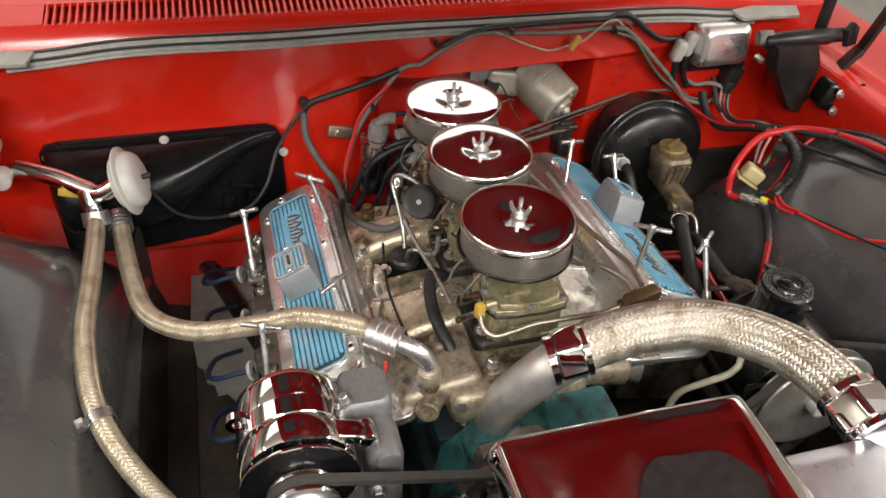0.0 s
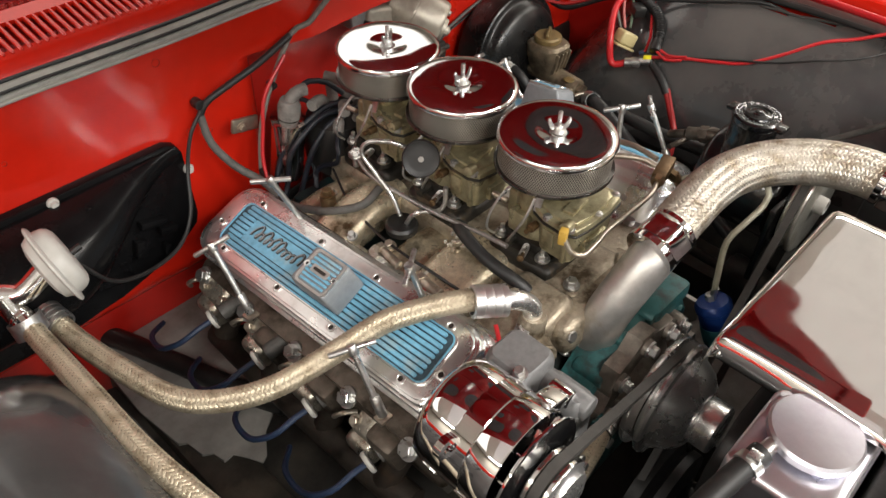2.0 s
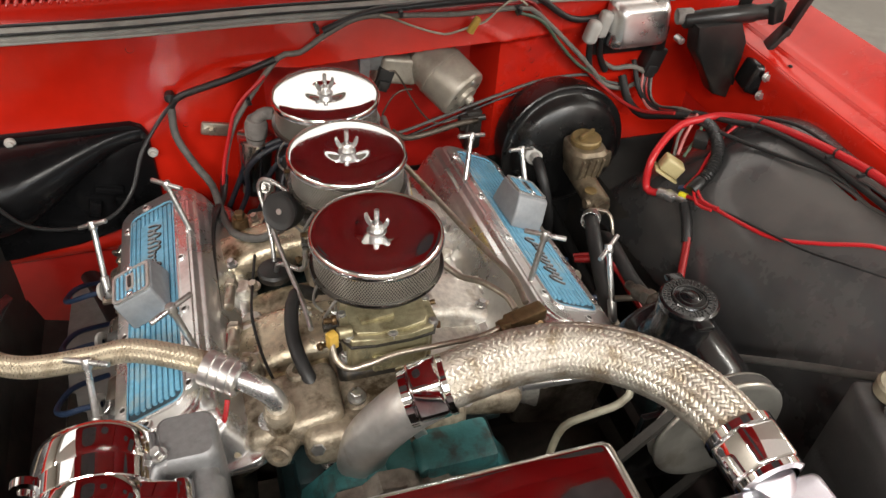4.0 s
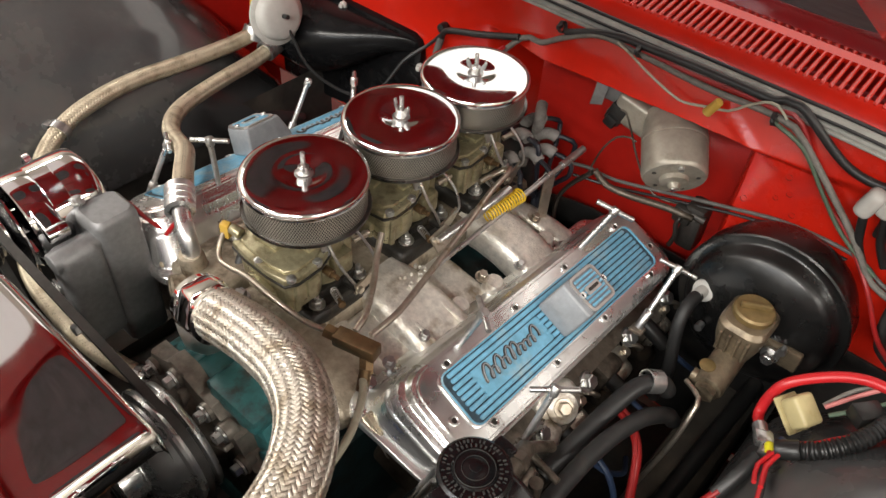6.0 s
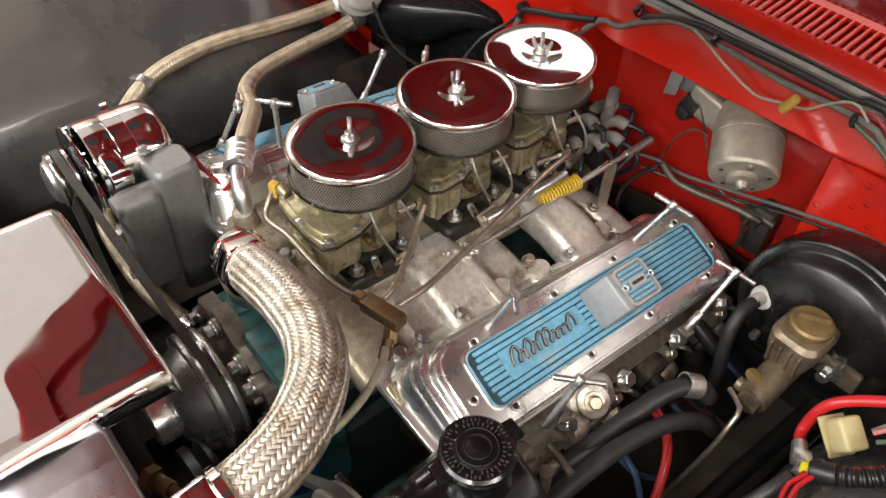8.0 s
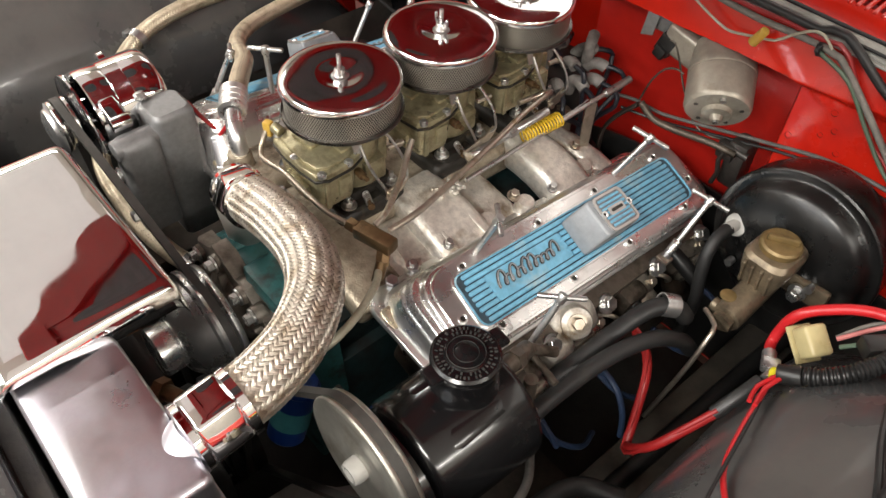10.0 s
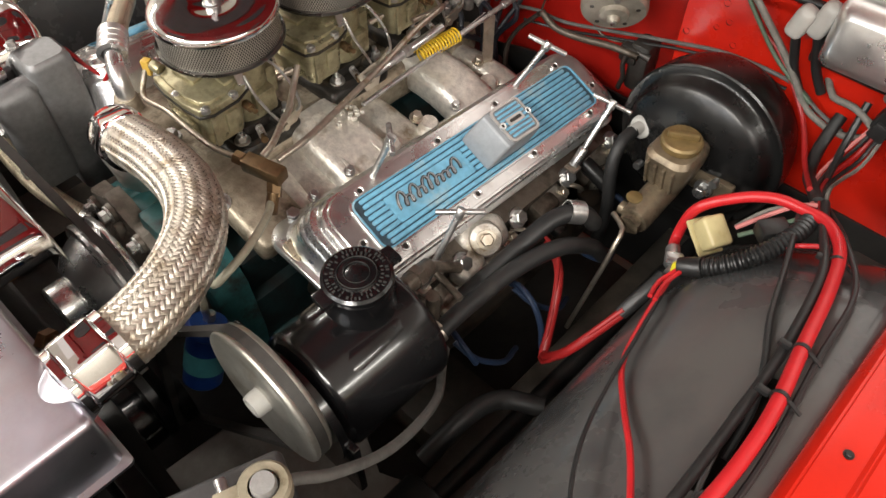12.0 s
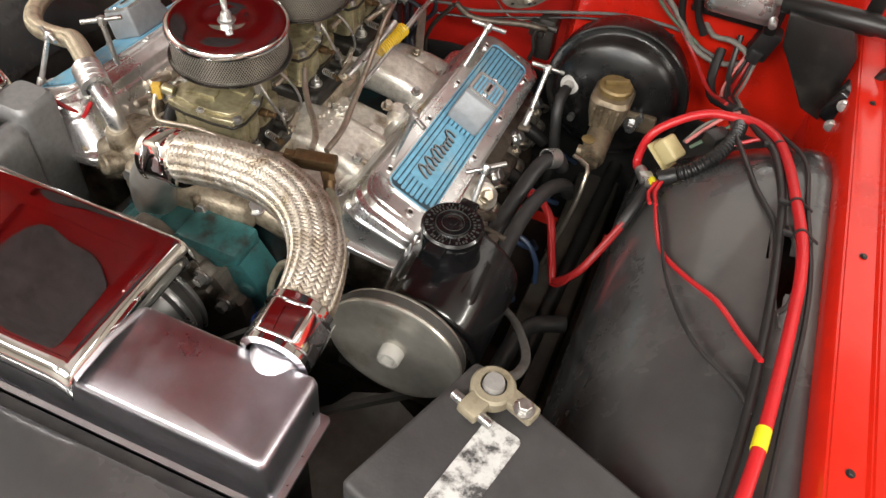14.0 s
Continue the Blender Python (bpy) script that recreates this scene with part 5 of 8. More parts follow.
def belt(points, width, label):
    """A v-belt along a closed run of (x, z) at the given depths."""
    bm = B()
    n = len(points)
    inner, outer = [], []
    for k in range(n):
        x, z, y = points[k]
        a, b = points[k - 1], points[(k + 1) % n]
        t = V((b[0] - a[0], 0, b[1] - a[1])).normalized()
        s = V((t.z, 0, -t.x))
        inner.append([V((x, y + width / 2, z)), V((x, y - width / 2, z))])
        outer.append([V((x, y + width / 2, z)) + s * 0.008, V((x, y - width / 2, z)) + s * 0.008])
    rings = [[bm.verts.new(p) for p in (o[0], o[1], i[1], i[0])] for i, o in zip(inner, outer)]
    for k in range(n):
        p, q = rings[k], rings[(k + 1) % n]
        for j in range(4):
            bm.faces.new((p[j], p[(j + 1) % 4], q[(j + 1) % 4], q[j]))
    return solo("drive_belt", bm, BELT, label, "belt", "drive belts")


def around(circles, seg=18):
    """The tight run round circles (x, z, r, y), given counter-clockwise as seen from the front."""
    out = []
    n = len(circles)
    for k in range(n):
        (ax, az, ar, ay), (bx, bz, br, by), (cx, cz, cr, cy) = circles[k - 1], circles[k], circles[(k + 1) % n]

        def leave(px, pz, pr, qx, qz, qr):
            d = math.hypot(qx - px, qz - pz)
            return math.atan2(qz - pz, qx - px) - math.acos((pr - qr) / d)

        start = leave(ax, az, ar, bx, bz, br)
        end = leave(bx, bz, br, cx, cz, cr)
        while end < start:
            end += 2 * math.pi
        out += [(bx + br * math.cos(start + (end - start) * j / seg), bz + br * math.sin(start + (end - start) * j / seg), by) for j in range(seg + 1)]
    return out


belt(around([(0.0, 0.45, 0.078, -0.281), (-0.012, 0.684, 0.077, -0.242), (-0.322, 0.851, 0.032, -0.261)]), 0.011, "black rubber v-belt round the alternator pulley")
belt(around([(0.0, 0.45, 0.078, -0.262), (0.355, 0.815, 0.075, -0.236)]), 0.011, "black rubber v-belt round the steering pump pulley")

# alternator
alt = thing("alternator", (-0.322, -0.18, 0.78), "chrome plated alternator with a black cooling fan and silver pulley", "alternator")
axis = V((0.0, -1.0, 0.0))
ac = V((-0.322, -0.181, 0.851))
for nm, prof, mt in (("rear_bell", [(0.0, -0.063), (0.045, -0.062), (0.057, -0.059), (0.0635, -0.053), (0.065, -0.044), (0.065, -0.0145), (0.0645, -0.0135), (0.055, -0.013)], CHROME),
                     ("stator_ring", [(0.055, -0.0145), (0.0646, -0.0142), (0.0656, -0.013), (0.0656, 0.0105), (0.0646, 0.0117), (0.055, 0.012)], CHROME),
                     ("front_bell", [(0.055, 0.0105), (0.0644, 0.011), (0.0652, 0.0122), (0.0652, 0.043), (0.064, 0.046), (0.058, 0.0485), (0.04, 0.051), (0.0, 0.051)], CHROME)):
    bm = B()
    lathe(bm, prof, ac, axis, seg=96)
    part(nm, bm, mt, alt, "mirror chrome alternator casing")
bm = B()
lathe(bm, [(0.0, 0.059), (0.046, 0.058), (0.06, 0.0565), (0.0645, 0.057), (0.066, 0.0585), (0.065, 0.0605), (0.06, 0.0605), (0.046, 0.063), (0.03, 0.066), (0.0, 0.066)], ac, axis, seg=80)
part("cooling_fan", bm, GLOSS_BLACK, alt, "glossy black fan disc")
bm = B()
lathe(bm, [(0.0645, 0.0558), (0.0665, 0.057), (0.0668, 0.0585), (0.0665, 0.06), (0.065, 0.0608)], ac, axis, seg=80)
part("fan_rim", bm, CHROME, alt, "bright fan rim")
for k in range(12):
    a = 2 * math.pi * k / 12
    bm = B()
    box(bm, ac + V((0.053 * math.cos(a), -0.0545, 0.053 * math.sin(a))), (0.02, 0.008, 0.0018), Matrix.Rotation(-a + 0.5, 3, "Y"))
    part("fan_blade", bm, WORN_CHROME, alt)
bm = B()
lathe(bm, [(0.0, 0.066), (0.037, 0.066), (0.0395, 0.068), (0.0398, 0.07), (0.039, 0.0725), (0.03, 0.0785), (0.03, 0.0815), (0.039, 0.088), (0.0392, 0.091), (0.038, 0.093)], ac, axis, seg=64)
wheel = part("pulley_wheel", bm, WORN_CHROME, alt, "chrome alternator pulley")
bm = B()
lathe(bm, [(0.038, 0.093), (0.034, 0.0945), (0.031, 0.097), (0.029, 0.101), (0.02, 0.1045), (0.01, 0.106), (0.0, 0.106)], ac, axis, seg=64)
part("pulley_face", bm, POLISHED, wheel, "domed silver pulley face")
# rear ear with a hole, front ear beside the bracket
bm = B()
m_ear = facing((-0.382, -0.165, 0.887), (0, -1, 0))
ring_out = [(0.0135 * math.cos(a), 0.0135 * math.sin(a)) for a in np.linspace(0, 2 * math.pi, 25)[:-1]]
ring_in = [(0.0062 * math.cos(a), 0.0062 * math.sin(a)) for a in np.linspace(0, 2 * math.pi, 25)[:-1]]
loops = [[bm.verts.new(m_ear @ V((x, y, z))) for x, y in line] for line, z in ((ring_out, 0), (ring_out, 0.009), (ring_in, 0.009), (ring_in, 0))]
for p, q in zip(loops, loops[1:] + loops[:1]):
    for k in range(24):
        bm.faces.new((p[k], p[(k + 1) % 24], q[(k + 1) % 24], q[k]))
box(bm, (-0.3705, -0.1695, 0.8775), (0.02, 0.0085, 0.02), Matrix.Rotation(0.75, 3, "Y"), 0.002)
part("rear_ear", bm, CHROME, alt, "chrome ear with a bolt hole")
bm = B()
box(bm, (-0.262, -0.208, 0.884), (0.05, 0.026, 0.016), Matrix.Rotation(0.35, 3, "Y"), 0.004, 3)
cyl(bm, (-0.243, -0.222, 0.876), (-0.243, -0.194, 0.876), 0.011, seg=20, bevel=0.002)
part("front_ear", bm, CHROME, alt, "chrome mounting ear")
for a in (200, 335):
    bm = B()
    p = ac + V((0.064 * math.cos(radians(a)), 0.0, 0.064 * math.sin(radians(a))))
    cyl(bm, p + V((0, -0.036, 0)), p + V((0, -0.006, 0)), 0.0042, seg=12, bevel=0.001)
    part("through_bolt", bm, CHROME, alt)
    bm = B()
    box(bm, p + V((0, 0.03, 0)), (0.008, 0.02, 0.006), Matrix.Rotation(radians(90 - a), 3, "Y"), 0.002)
    part("bolt_boss", bm, CHROME, alt)
for k in range(12):
    bm = B()
    a = 2 * math.pi * k / 12
    box(bm, ac + V((0.042 * math.cos(a), 0.0615, 0.042 * math.sin(a))), (0.018, 0.003, 0.006), Matrix.Rotation(-a, 3, "Y"), 0.001)
    part("vent_slot", bm, SATIN_BLACK, alt)

# grey cast bracket that carries it
brk = thing("alternator_bracket", (-0.23, -0.175, 0.66), "satin grey cast alternator bracket in two joined blocks", "bracket")
bm = B()
lofted(bm, [(0.062, 0.06, 0.012, 0.66), (0.064, 0.064, 0.014, 0.80), (0.062, 0.064, 0.014, 0.872), (0.058, 0.06, 0.013, 0.88), (0.05, 0.052, 0.011, 0.884)], Matrix.Translation((-0.2345, -0.145, 0)))
part("casting", bm, BRACKET_GREY, brk)
bm = B()
lofted(bm, [(0.04, 0.058, 0.011, 0.70), (0.042, 0.06, 0.013, 0.80), (0.042, 0.06, 0.013, 0.846), (0.036, 0.056, 0.012, 0.858), (0.022, 0.05, 0.009, 0.864)], Matrix.Translation((-0.223, -0.203, 0)))
part("front_block", bm, BRACKET_GREY, brk)
bm = B()
cyl(bm, (-0.223, -0.17, 0.853), (-0.221, -0.236, 0.851), 0.0155, seg=28, bevel=0.003)
part("boss", bm, BRACKET_GREY, brk)
for p, d, r in (((-0.236, -0.2335, 0.80), (0, -1, 0), 0.008), ((-0.26, -0.165, 0.886), (-0.3, 0, 1), 0.006), ((-0.215, -0.2335, 0.735), (0, -1, 0), 0.009)):
    bm = B()
    bolt(bm, p, d, r, 0.009)
    part("bracket_bolt", bm, ZINC, brk)
for k, (mt, lab) in enumerate(((DARK_RED_CABLE, "dull red"), (BLACK_WIRE, "black"), (BLUE_WIRE, "dark blue"))):
    hose("alternator_wire", [(-0.262, -0.124 + 0.004 * k, 0.866 - 0.004 * k), (-0.245, -0.108, 0.862 - 0.006 * k), (-0.222, -0.1 + 0.004 * k, 0.842 - 0.006 * k), (-0.2, -0.08, 0.815 - 0.004 * k), (-0.188, -0.05, 0.795)], 0.0028, mt, f"thin {lab} wire behind the alternator", "wire", seg=8, group="alternator wires")

# thermostat elbow and the radiator hose
neck = thing("thermostat_elbow", (-0.07, -0.12, 0.74), "bare aluminium thermostat elbow pipe", "pipe")
bm = B()
tube(bm, [(-0.049, -0.122, 0.715), (-0.052, -0.138, 0.76), (-0.044, -0.147, 0.808), (-0.024, -0.156, 0.848), (0.0, -0.164, 0.882), (0.035, -0.168, 0.906)], 0.0295, 24, 0.006)
part("pipe", bm, DULL_ALU, neck)
bm = B()
prism(bm, rounded(0.085, 0.06, 0.02), facing((-0.047, -0.118, 0.722), (0.25, -0.15, 0.9)), 0.012, 0.003)
part("pipe_flange", bm, DULL_ALU, neck)
for s in (-1, 1):
    bm = B()
    bolt(bm, (-0.047 + s * 0.04, -0.118, 0.738), (0.2, -0.15, 1), 0.008, 0.009)
    part("flange_bolt", bm, ZINC, neck)


big_hose = thing("radiator_hose", (0.15, -0.2, 0.87), "thick silver steel-braided radiator hose with chrome hexagonal ends", "hose")


def hex_clamp(p, axis, length, r, label):
    bm = B()
    m = facing(p, axis)
    prism(bm, hexagon(r), m @ Matrix.Translation((0, 0, -length / 2)), length)
    bmesh.ops.bevel(bm, geom=list(bm.edges), offset=0.005, segments=3, affect="EDGES", profile=0.5)
    c = part("hex_cover", bm, CHROME, big_hose, label)
    bm = B()
    lathe(bm, [(r * 0.7, length / 2 - 0.002), (r * 0.9, length / 2), (r * 0.9, length / 2 + 0.006), (r * 0.72, length / 2 + 0.008)], p, axis, seg=40)
    part("collar", bm, CHROME, c)
    bm = B()
    lathe(bm, [(r * 0.7, -length / 2 + 0.002), (r * 0.92, -length / 2), (r * 0.92, -length / 2 - 0.008), (r * 0.6, -length / 2 - 0.009)], p, axis, seg=40)
    part("collar", bm, CHROME, c)


hex_clamp((0.018, -0.164, 0.9), (0.93, -0.1, 0.3), 0.036, 0.0375, "chrome hexagonal hose end on the thermostat elbow")
hex_clamp((0.288, -0.350, 0.938), (0.03, -1, -0.08), 0.042, 0.039, "chrome hexagonal hose end on the radiator neck")
hose_line = [(0.03, -0.1645, 0.906), (0.065, -0.165, 0.917), (0.115, -0.165, 0.926), (0.172, -0.172, 0.929), (0.222, -0.198, 0.933), (0.261, -0.243, 0.938), (0.281, -0.292, 0.940), (0.288, -0.343, 0.938)]
core = hose("inner_hose", hose_line, 0.0296, BRAID_CORE, "", seg=32, step=0.008, parent=big_hose)
bm = B()
braid(bm, hose_line, 0.0307, 32, 0.2, 0.0007, 0.0024)
tagged(part("braided_sleeve", bm, BRAID_BIG, core), "silver steel wire braid", kind="stuff")

# radiator: chrome top tank, its cover plate, cap
rad = thing("radiator", (0.05, -0.43, 0.45), "radiator with a chrome top tank and folded chrome cover plate", "radiator")
bm = B()
lofted(bm, [(0.592, 0.11, 0.006, 0.0), (0.592, 0.11, 0.006, 0.004), (0.578, 0.099, 0.008, 0.006), (0.578, 0.099, 0.008, 0.074), (0.576, 0.0975, 0.008, 0.0795), (0.57, 0.094, 0.008, 0.0825), (0.56, 0.09, 0.008, 0.0838), (0.3, 0.05, 0.008, 0.0845)],
       Matrix.Translation((0.05, -0.4275, 0.8575)))
part("top_tank", bm, TANK, rad, "polished silver top tank")
bm = B()
box(bm, (0.052, -0.43, 0.65), (0.57, 0.05, 0.41), None, 0.004)
part("core", bm, SATIN_BLACK, rad, "black finned core")
bm = B()
cyl(bm, (0.289, -0.365, 0.932), (0.289, -0.398, 0.906), 0.028, seg=28, bevel=0.003)
part("outlet_neck", bm, TANK, rad)
bm = B()
# plate: flat top with a bent rear lip and splayed ends
xs_top = [-0.131, -0.126, -0.118] + list(np.linspace(-0.1, 0.115, 8)) + [0.134, 0.142, 0.147]
rows = []
for y, z in ((-0.3035, 0.936), (-0.305, 0.952), (-0.308, 0.9615), (-0.314, 0.9663), (-0.322, 0.9675), (-0.375, 0.968), (-0.43, 0.968), (-0.468, 0.9675), (-0.478, 0.9655), (-0.485, 0.959), (-0.488, 0.948)):
    low = 0.026 if -0.39 < y else 0.014
    rows.append([(-0.139, y, min(z, 0.966) - low), (-0.1365, y, min(z, 0.966) - low * 0.55)] + [(x, y, z - (0.004 if x in (-0.131, 0.147) else 0.001 if x in (-0.126, 0.142) else 0)) for x in xs_top]
                + [(0.1525, y, min(z, 0.966) - low * 0.55), (0.155, y, min(z, 0.966) - low)])
sheet(bm, rows, (0, 0, -0.002))
bmesh.ops.subdivide_edges(bm, edges=list(bm.edges), cuts=1, use_grid_fill=True)
part("cover_plate", bm, PLATE_CHROME, rad, "folded mirror chrome cover plate")
bm = B()
lathe(bm, [(0.0, 0.0), (0.032, 0.0), (0.032, 0.008), (0.042, 0.01), (0.0425, 0.018), (0.04, 0.021), (0.02, 0.0225), (0.0, 0.0225)], (-0.168, -0.428, 0.938), seg=48)
part("filler_cap", bm, TANK, rad, "round chrome filler cap")
bm = B()
cyl(bm, (-0.2, -0.405, 0.948), (-0.245, -0.395, 0.94), 0.0075, seg=14)
part("overflow_nipple", bm, ZINC, rad)
hose("overflow_hose", [(-0.215, -0.402, 0.946), (-0.25, -0.394, 0.938), (-0.3, -0.385, 0.915), (-0.35, -0.385, 0.86), (-0.38, -0.39, 0.78)], 0.0115, RUBBER, "black rubber overflow hose with a clamp")
bm = B()
lathe(bm, [(0.0118, -0.005), (0.0135, -0.005), (0.0135, 0.005), (0.0118, 0.005)], (-0.232, -0.398, 0.942), (1, -0.2, 0.2), seg=24)
box(bm, (-0.232, -0.4, 0.957), (0.01, 0.012, 0.007), None, 0.001)
solo("hose_clamp", bm, ZINC, "small zinc worm clamp on the overflow hose", "hose clamp")
bm = B()
cyl(bm, (0.186, -0.362, 0.87), (0.205, -0.355, 0.872), 0.009, seg=12, bevel=0.001)
cyl(bm, (0.176, -0.366, 0.869), (0.186, -0.362, 0.87), 0.013, seg=6)
cyl(bm, (0.205, -0.355, 0.872), (0.22, -0.349, 0.874), 0.006, seg=12)
solo("temperature_sender", bm, BRASS, "small brass temperature sender on the radiator", "sensor")

bm = B()
prism(bm, rounded(0.42, 0.34, 0.05), facing((0.06, -0.372, 0.67), (0, 1, 0)), 0.02, 0.006)
shroud = part("fan_shroud", bm, SATIN_BLACK, rad, "black plastic fan shroud")
bm = B()
lathe(bm, [(0.0, 0.07), (0.014, 0.07), (0.016, 0.062), (0.036, 0.06), (0.043, 0.054), (0.045, 0.04), (0.045, 0.012), (0.052, 0.01), (0.052, 0.0), (0.0, 0.0)], (0.031, -0.355, 0.419), (0, 1, 0), seg=36)
part("fan_motor", bm, GLOSS_BLACK, shroud, "black fan motor can")
for k in range(4):
    bm = B()
    a = radians(45 + 90 * k)
    p = V((0.031, -0.35, 0.419))
    tube(bm, [p + V((0.04 * math.cos(a), 0, 0.04 * math.sin(a))), p + V((0.09 * math.cos(a), 0.004, 0.09 * math.sin(a))), p + V((0.14 * math.cos(a), -0.004, 0.14 * math.sin(a)))], 0.008, 8, 0.02, flat=0.5)
    part("shroud_arm", bm, SATIN_BLACK, shroud)

# steering pump
ps = thing("steering_pump", (0.37, -0.13, 0.66), "glossy black steering pump with a capped filler neck", "steering pump")
bm = B()
pax = V((0.03, 1.0, 0.0)).normalized()
pc = V((0.372, -0.21, 0.79))
lathe(bm, [(0.0, 0.0), (0.06, 0.0), (0.07, 0.006), (0.0745, 0.014), (0.075, 0.132), (0.0735, 0.139), (0.069, 0.143), (0.05, 0.1445), (0.0, 0.145)], pc, pax, seg=56)
box(bm, pc + V((0.0, 0.075, 0.035)), (0.11, 0.12, 0.07), None, 0.03, 4)
part("reservoir", bm, GLOSS_BLACK, ps, "glossy black rounded reservoir")
bm = B()
lathe(bm, [(0.046, 0.845), (0.039, 0.856), (0.0365, 0.866), (0.0355, 0.876), (0.0355, 0.898), (0.034, 0.902), (0.0, 0.902)], (0.366, -0.116, 0), seg=40)
part("filler_neck", bm, GLOSS_BLACK, ps)
bm = B()
lathe(bm, [(0.028, 0.896), (0.036, 0.8965), (0.0375, 0.9), (0.037, 0.9065), (0.034, 0.909), (0.023, 0.9085), (0.0215, 0.9105), (0.011, 0.9112), (0.009, 0.9128), (0.0, 0.913)], (0.366, -0.116, 0), seg=60)
for a in (84, 264):
    box(bm, (0.366 + 0.0375 * math.cos(radians(a)), -0.116 + 0.0375 * math.sin(radians(a)), 0.9025), (0.024, 0.024, 0.008), Matrix.Rotation(radians(a), 3, "Z"), 0.0035)
cap = part("filler_cap", bm, GLOSS_BLACK, ps, "black cap with embossed ring of marks")
random.seed(9)
for r0, n0 in ((0.0305, 48), (0.0255, 34)):
    for k in range(n0):
        a = 2 * math.pi * k / n0
        if random.random() < 0.18:
            continue
        bm = B()
        box(bm, (0.366 + r0 * math.cos(a), -0.116 + r0 * math.sin(a), 0.9093), (0.0034, 0.0008 + 0.0014 * random.random(), 0.001), Matrix.Rotation(a, 3, "Z"))
        part("embossed_mark", bm, WORN_EDGE, cap)
for r0 in (0.0195, 0.0125):
    bm = B()
    lathe(bm, [(r0, 0.909), (r0 + 0.0006, 0.9122 if r0 < 0.02 else 0.9113), (r0 + 0.0014, 0.909)], (0.366, -0.116, 0), seg=48)
    part("embossed_ring", bm, WORN_EDGE, cap)
bm = B()
cyl(bm, (0.366, -0.116, 0.912), (0.366, -0.116, 0.9145), 0.006, seg=18, bevel=0.001)
part("cap_rivet", bm, GLOSS_BLACK, cap)
bm = B()
prism(bm, [(0.075 * math.cos(a), 0.075 * math.sin(a)) for a in np.linspace(0, 2 * math.pi, 40)[:-1]], facing(pc + V((0, -0.004, 0)), (0, -1, 0)), 0.01, 0.003)
box(bm, pc + V((-0.06, -0.004, -0.03)), (0.09, 0.01, 0.14), None, 0.003)
box(bm, pc + V((0.045, -0.004, -0.05)), (0.08, 0.01, 0.1), None, 0.003)
part("mounting_bracket", bm, GLOSS_BLACK, ps, "black mounting bracket plate")
pp = V((0.355, -0.236, 0.815))
bm = B()
lathe(bm, [(0.0, -0.018), (0.02, -0.018), (0.02, -0.012), (0.078, -0.012), (0.082, -0.009), (0.083, -0.006), (0.074, 0.0), (0.083, 0.006), (0.084, 0.009), (0.083, 0.0115), (0.0795, 0.0128), (0.074, 0.0112), (0.05, 0.0085), (0.036, 0.0078), (0.031, 0.0105), (0.0, 0.011)], pp, (0, -1, 0), seg=72)
wheel = part("pulley_wheel", bm, PULLEY_FACE, ps, "dull silver pulley wheel")
bm = B()
lathe(bm, [(0.0, 0.006), (0.0145, 0.006), (0.014, 0.022), (0.0125, 0.026), (0.009, 0.026), (0.008, 0.018), (0.0, 0.017)], pp, (0, -1, 0), seg=28)
part("pulley_hub", bm, WHITE_GREY, wheel, "pale hub sleeve")
bm = B()
cyl(bm, (0.355, -0.2, 0.815), (0.355, -0.232, 0.815), 0.014, seg=20)
part("shaft", bm, ZINC, ps)
hose("steering_hose", [(0.414, -0.07, 0.775), (0.412, -0.02, 0.775), (0.412, 0.05, 0.769), (0.418, 0.105, 0.766), (0.43, 0.16, 0.755), (0.445, 0.21, 0.722), (0.45, 0.24, 0.68)], 0.0112, RUBBER, "thick black rubber steering hose", group="steering hoses")
hose("steering_hose", [(0.372, 0.03, 0.715), (0.382, 0.08, 0.735), (0.391, 0.13, 0.757), (0.403, 0.18, 0.774), (0.42, 0.215, 0.765), (0.428, 0.235, 0.735)], 0.012, RUBBER, "thick black rubber steering hose with a metal end", group="steering hoses")
bm = B()
lathe(bm, [(0.0138, -0.011), (0.0155, -0.011), (0.0158, 0.0), (0.0155, 0.011), (0.0138, 0.011)], (0.413, 0.205, 0.771), (0.55, 0.8, -0.35), seg=28)
solo("hose_clamp", bm, ZINC, "pale metal ferrule on the steering hose", "hose clamp")
bm = B()
lathe(bm, [(0.0128, -0.009), (0.0142, -0.009), (0.0142, 0.009), (0.0128, 0.009)], (0.413, -0.058, 0.777), (0, 1, 0.2), seg=24)
box(bm, (0.413, -0.058, 0.794), (0.014, 0.016, 0.008), None, 0.001)
solo("hose_clamp", bm, STEEL_LINE, "tarnished worm clamp on the steering hose", "hose clamp")
bm = B()
cyl(bm, (0.375, -0.065, 0.84), (0.366, -0.015, 0.825), 0.011, seg=16, bevel=0.002)
prism(bm, hexagon(0.014), facing((0.372, -0.048, 0.835), (-0.2, 1, -0.3)), 0.014, 0.002)
cyl(bm, (0.366, -0.015, 0.825), (0.38, 0.02, 0.80), 0.007, seg=12)
cyl(bm, (0.4, -0.045, 0.79), (0.4, -0.045, 0.83), 0.008, seg=14)
cyl(bm, (0.345, 0.0, 0.80), (0.41, -0.01, 0.797), 0.0045, seg=10)
solo("pump_fitting", bm, DIRTY_CAST, "stained metal fittings behind the steering pump", "fitting")
hose("battery_lead", [(0.485, -0.318, 0.932), (0.492, -0.296, 0.928), (0.499, -0.268, 0.9), (0.499, -0.213, 0.85), (0.484, -0.154, 0.8), (0.461, -0.101, 0.758), (0.426, -0.058, 0.728), (0.405, -0.03, 0.705)], 0.0052, GREY_RUBBER, "dusty black battery lead to the engine", "cable")

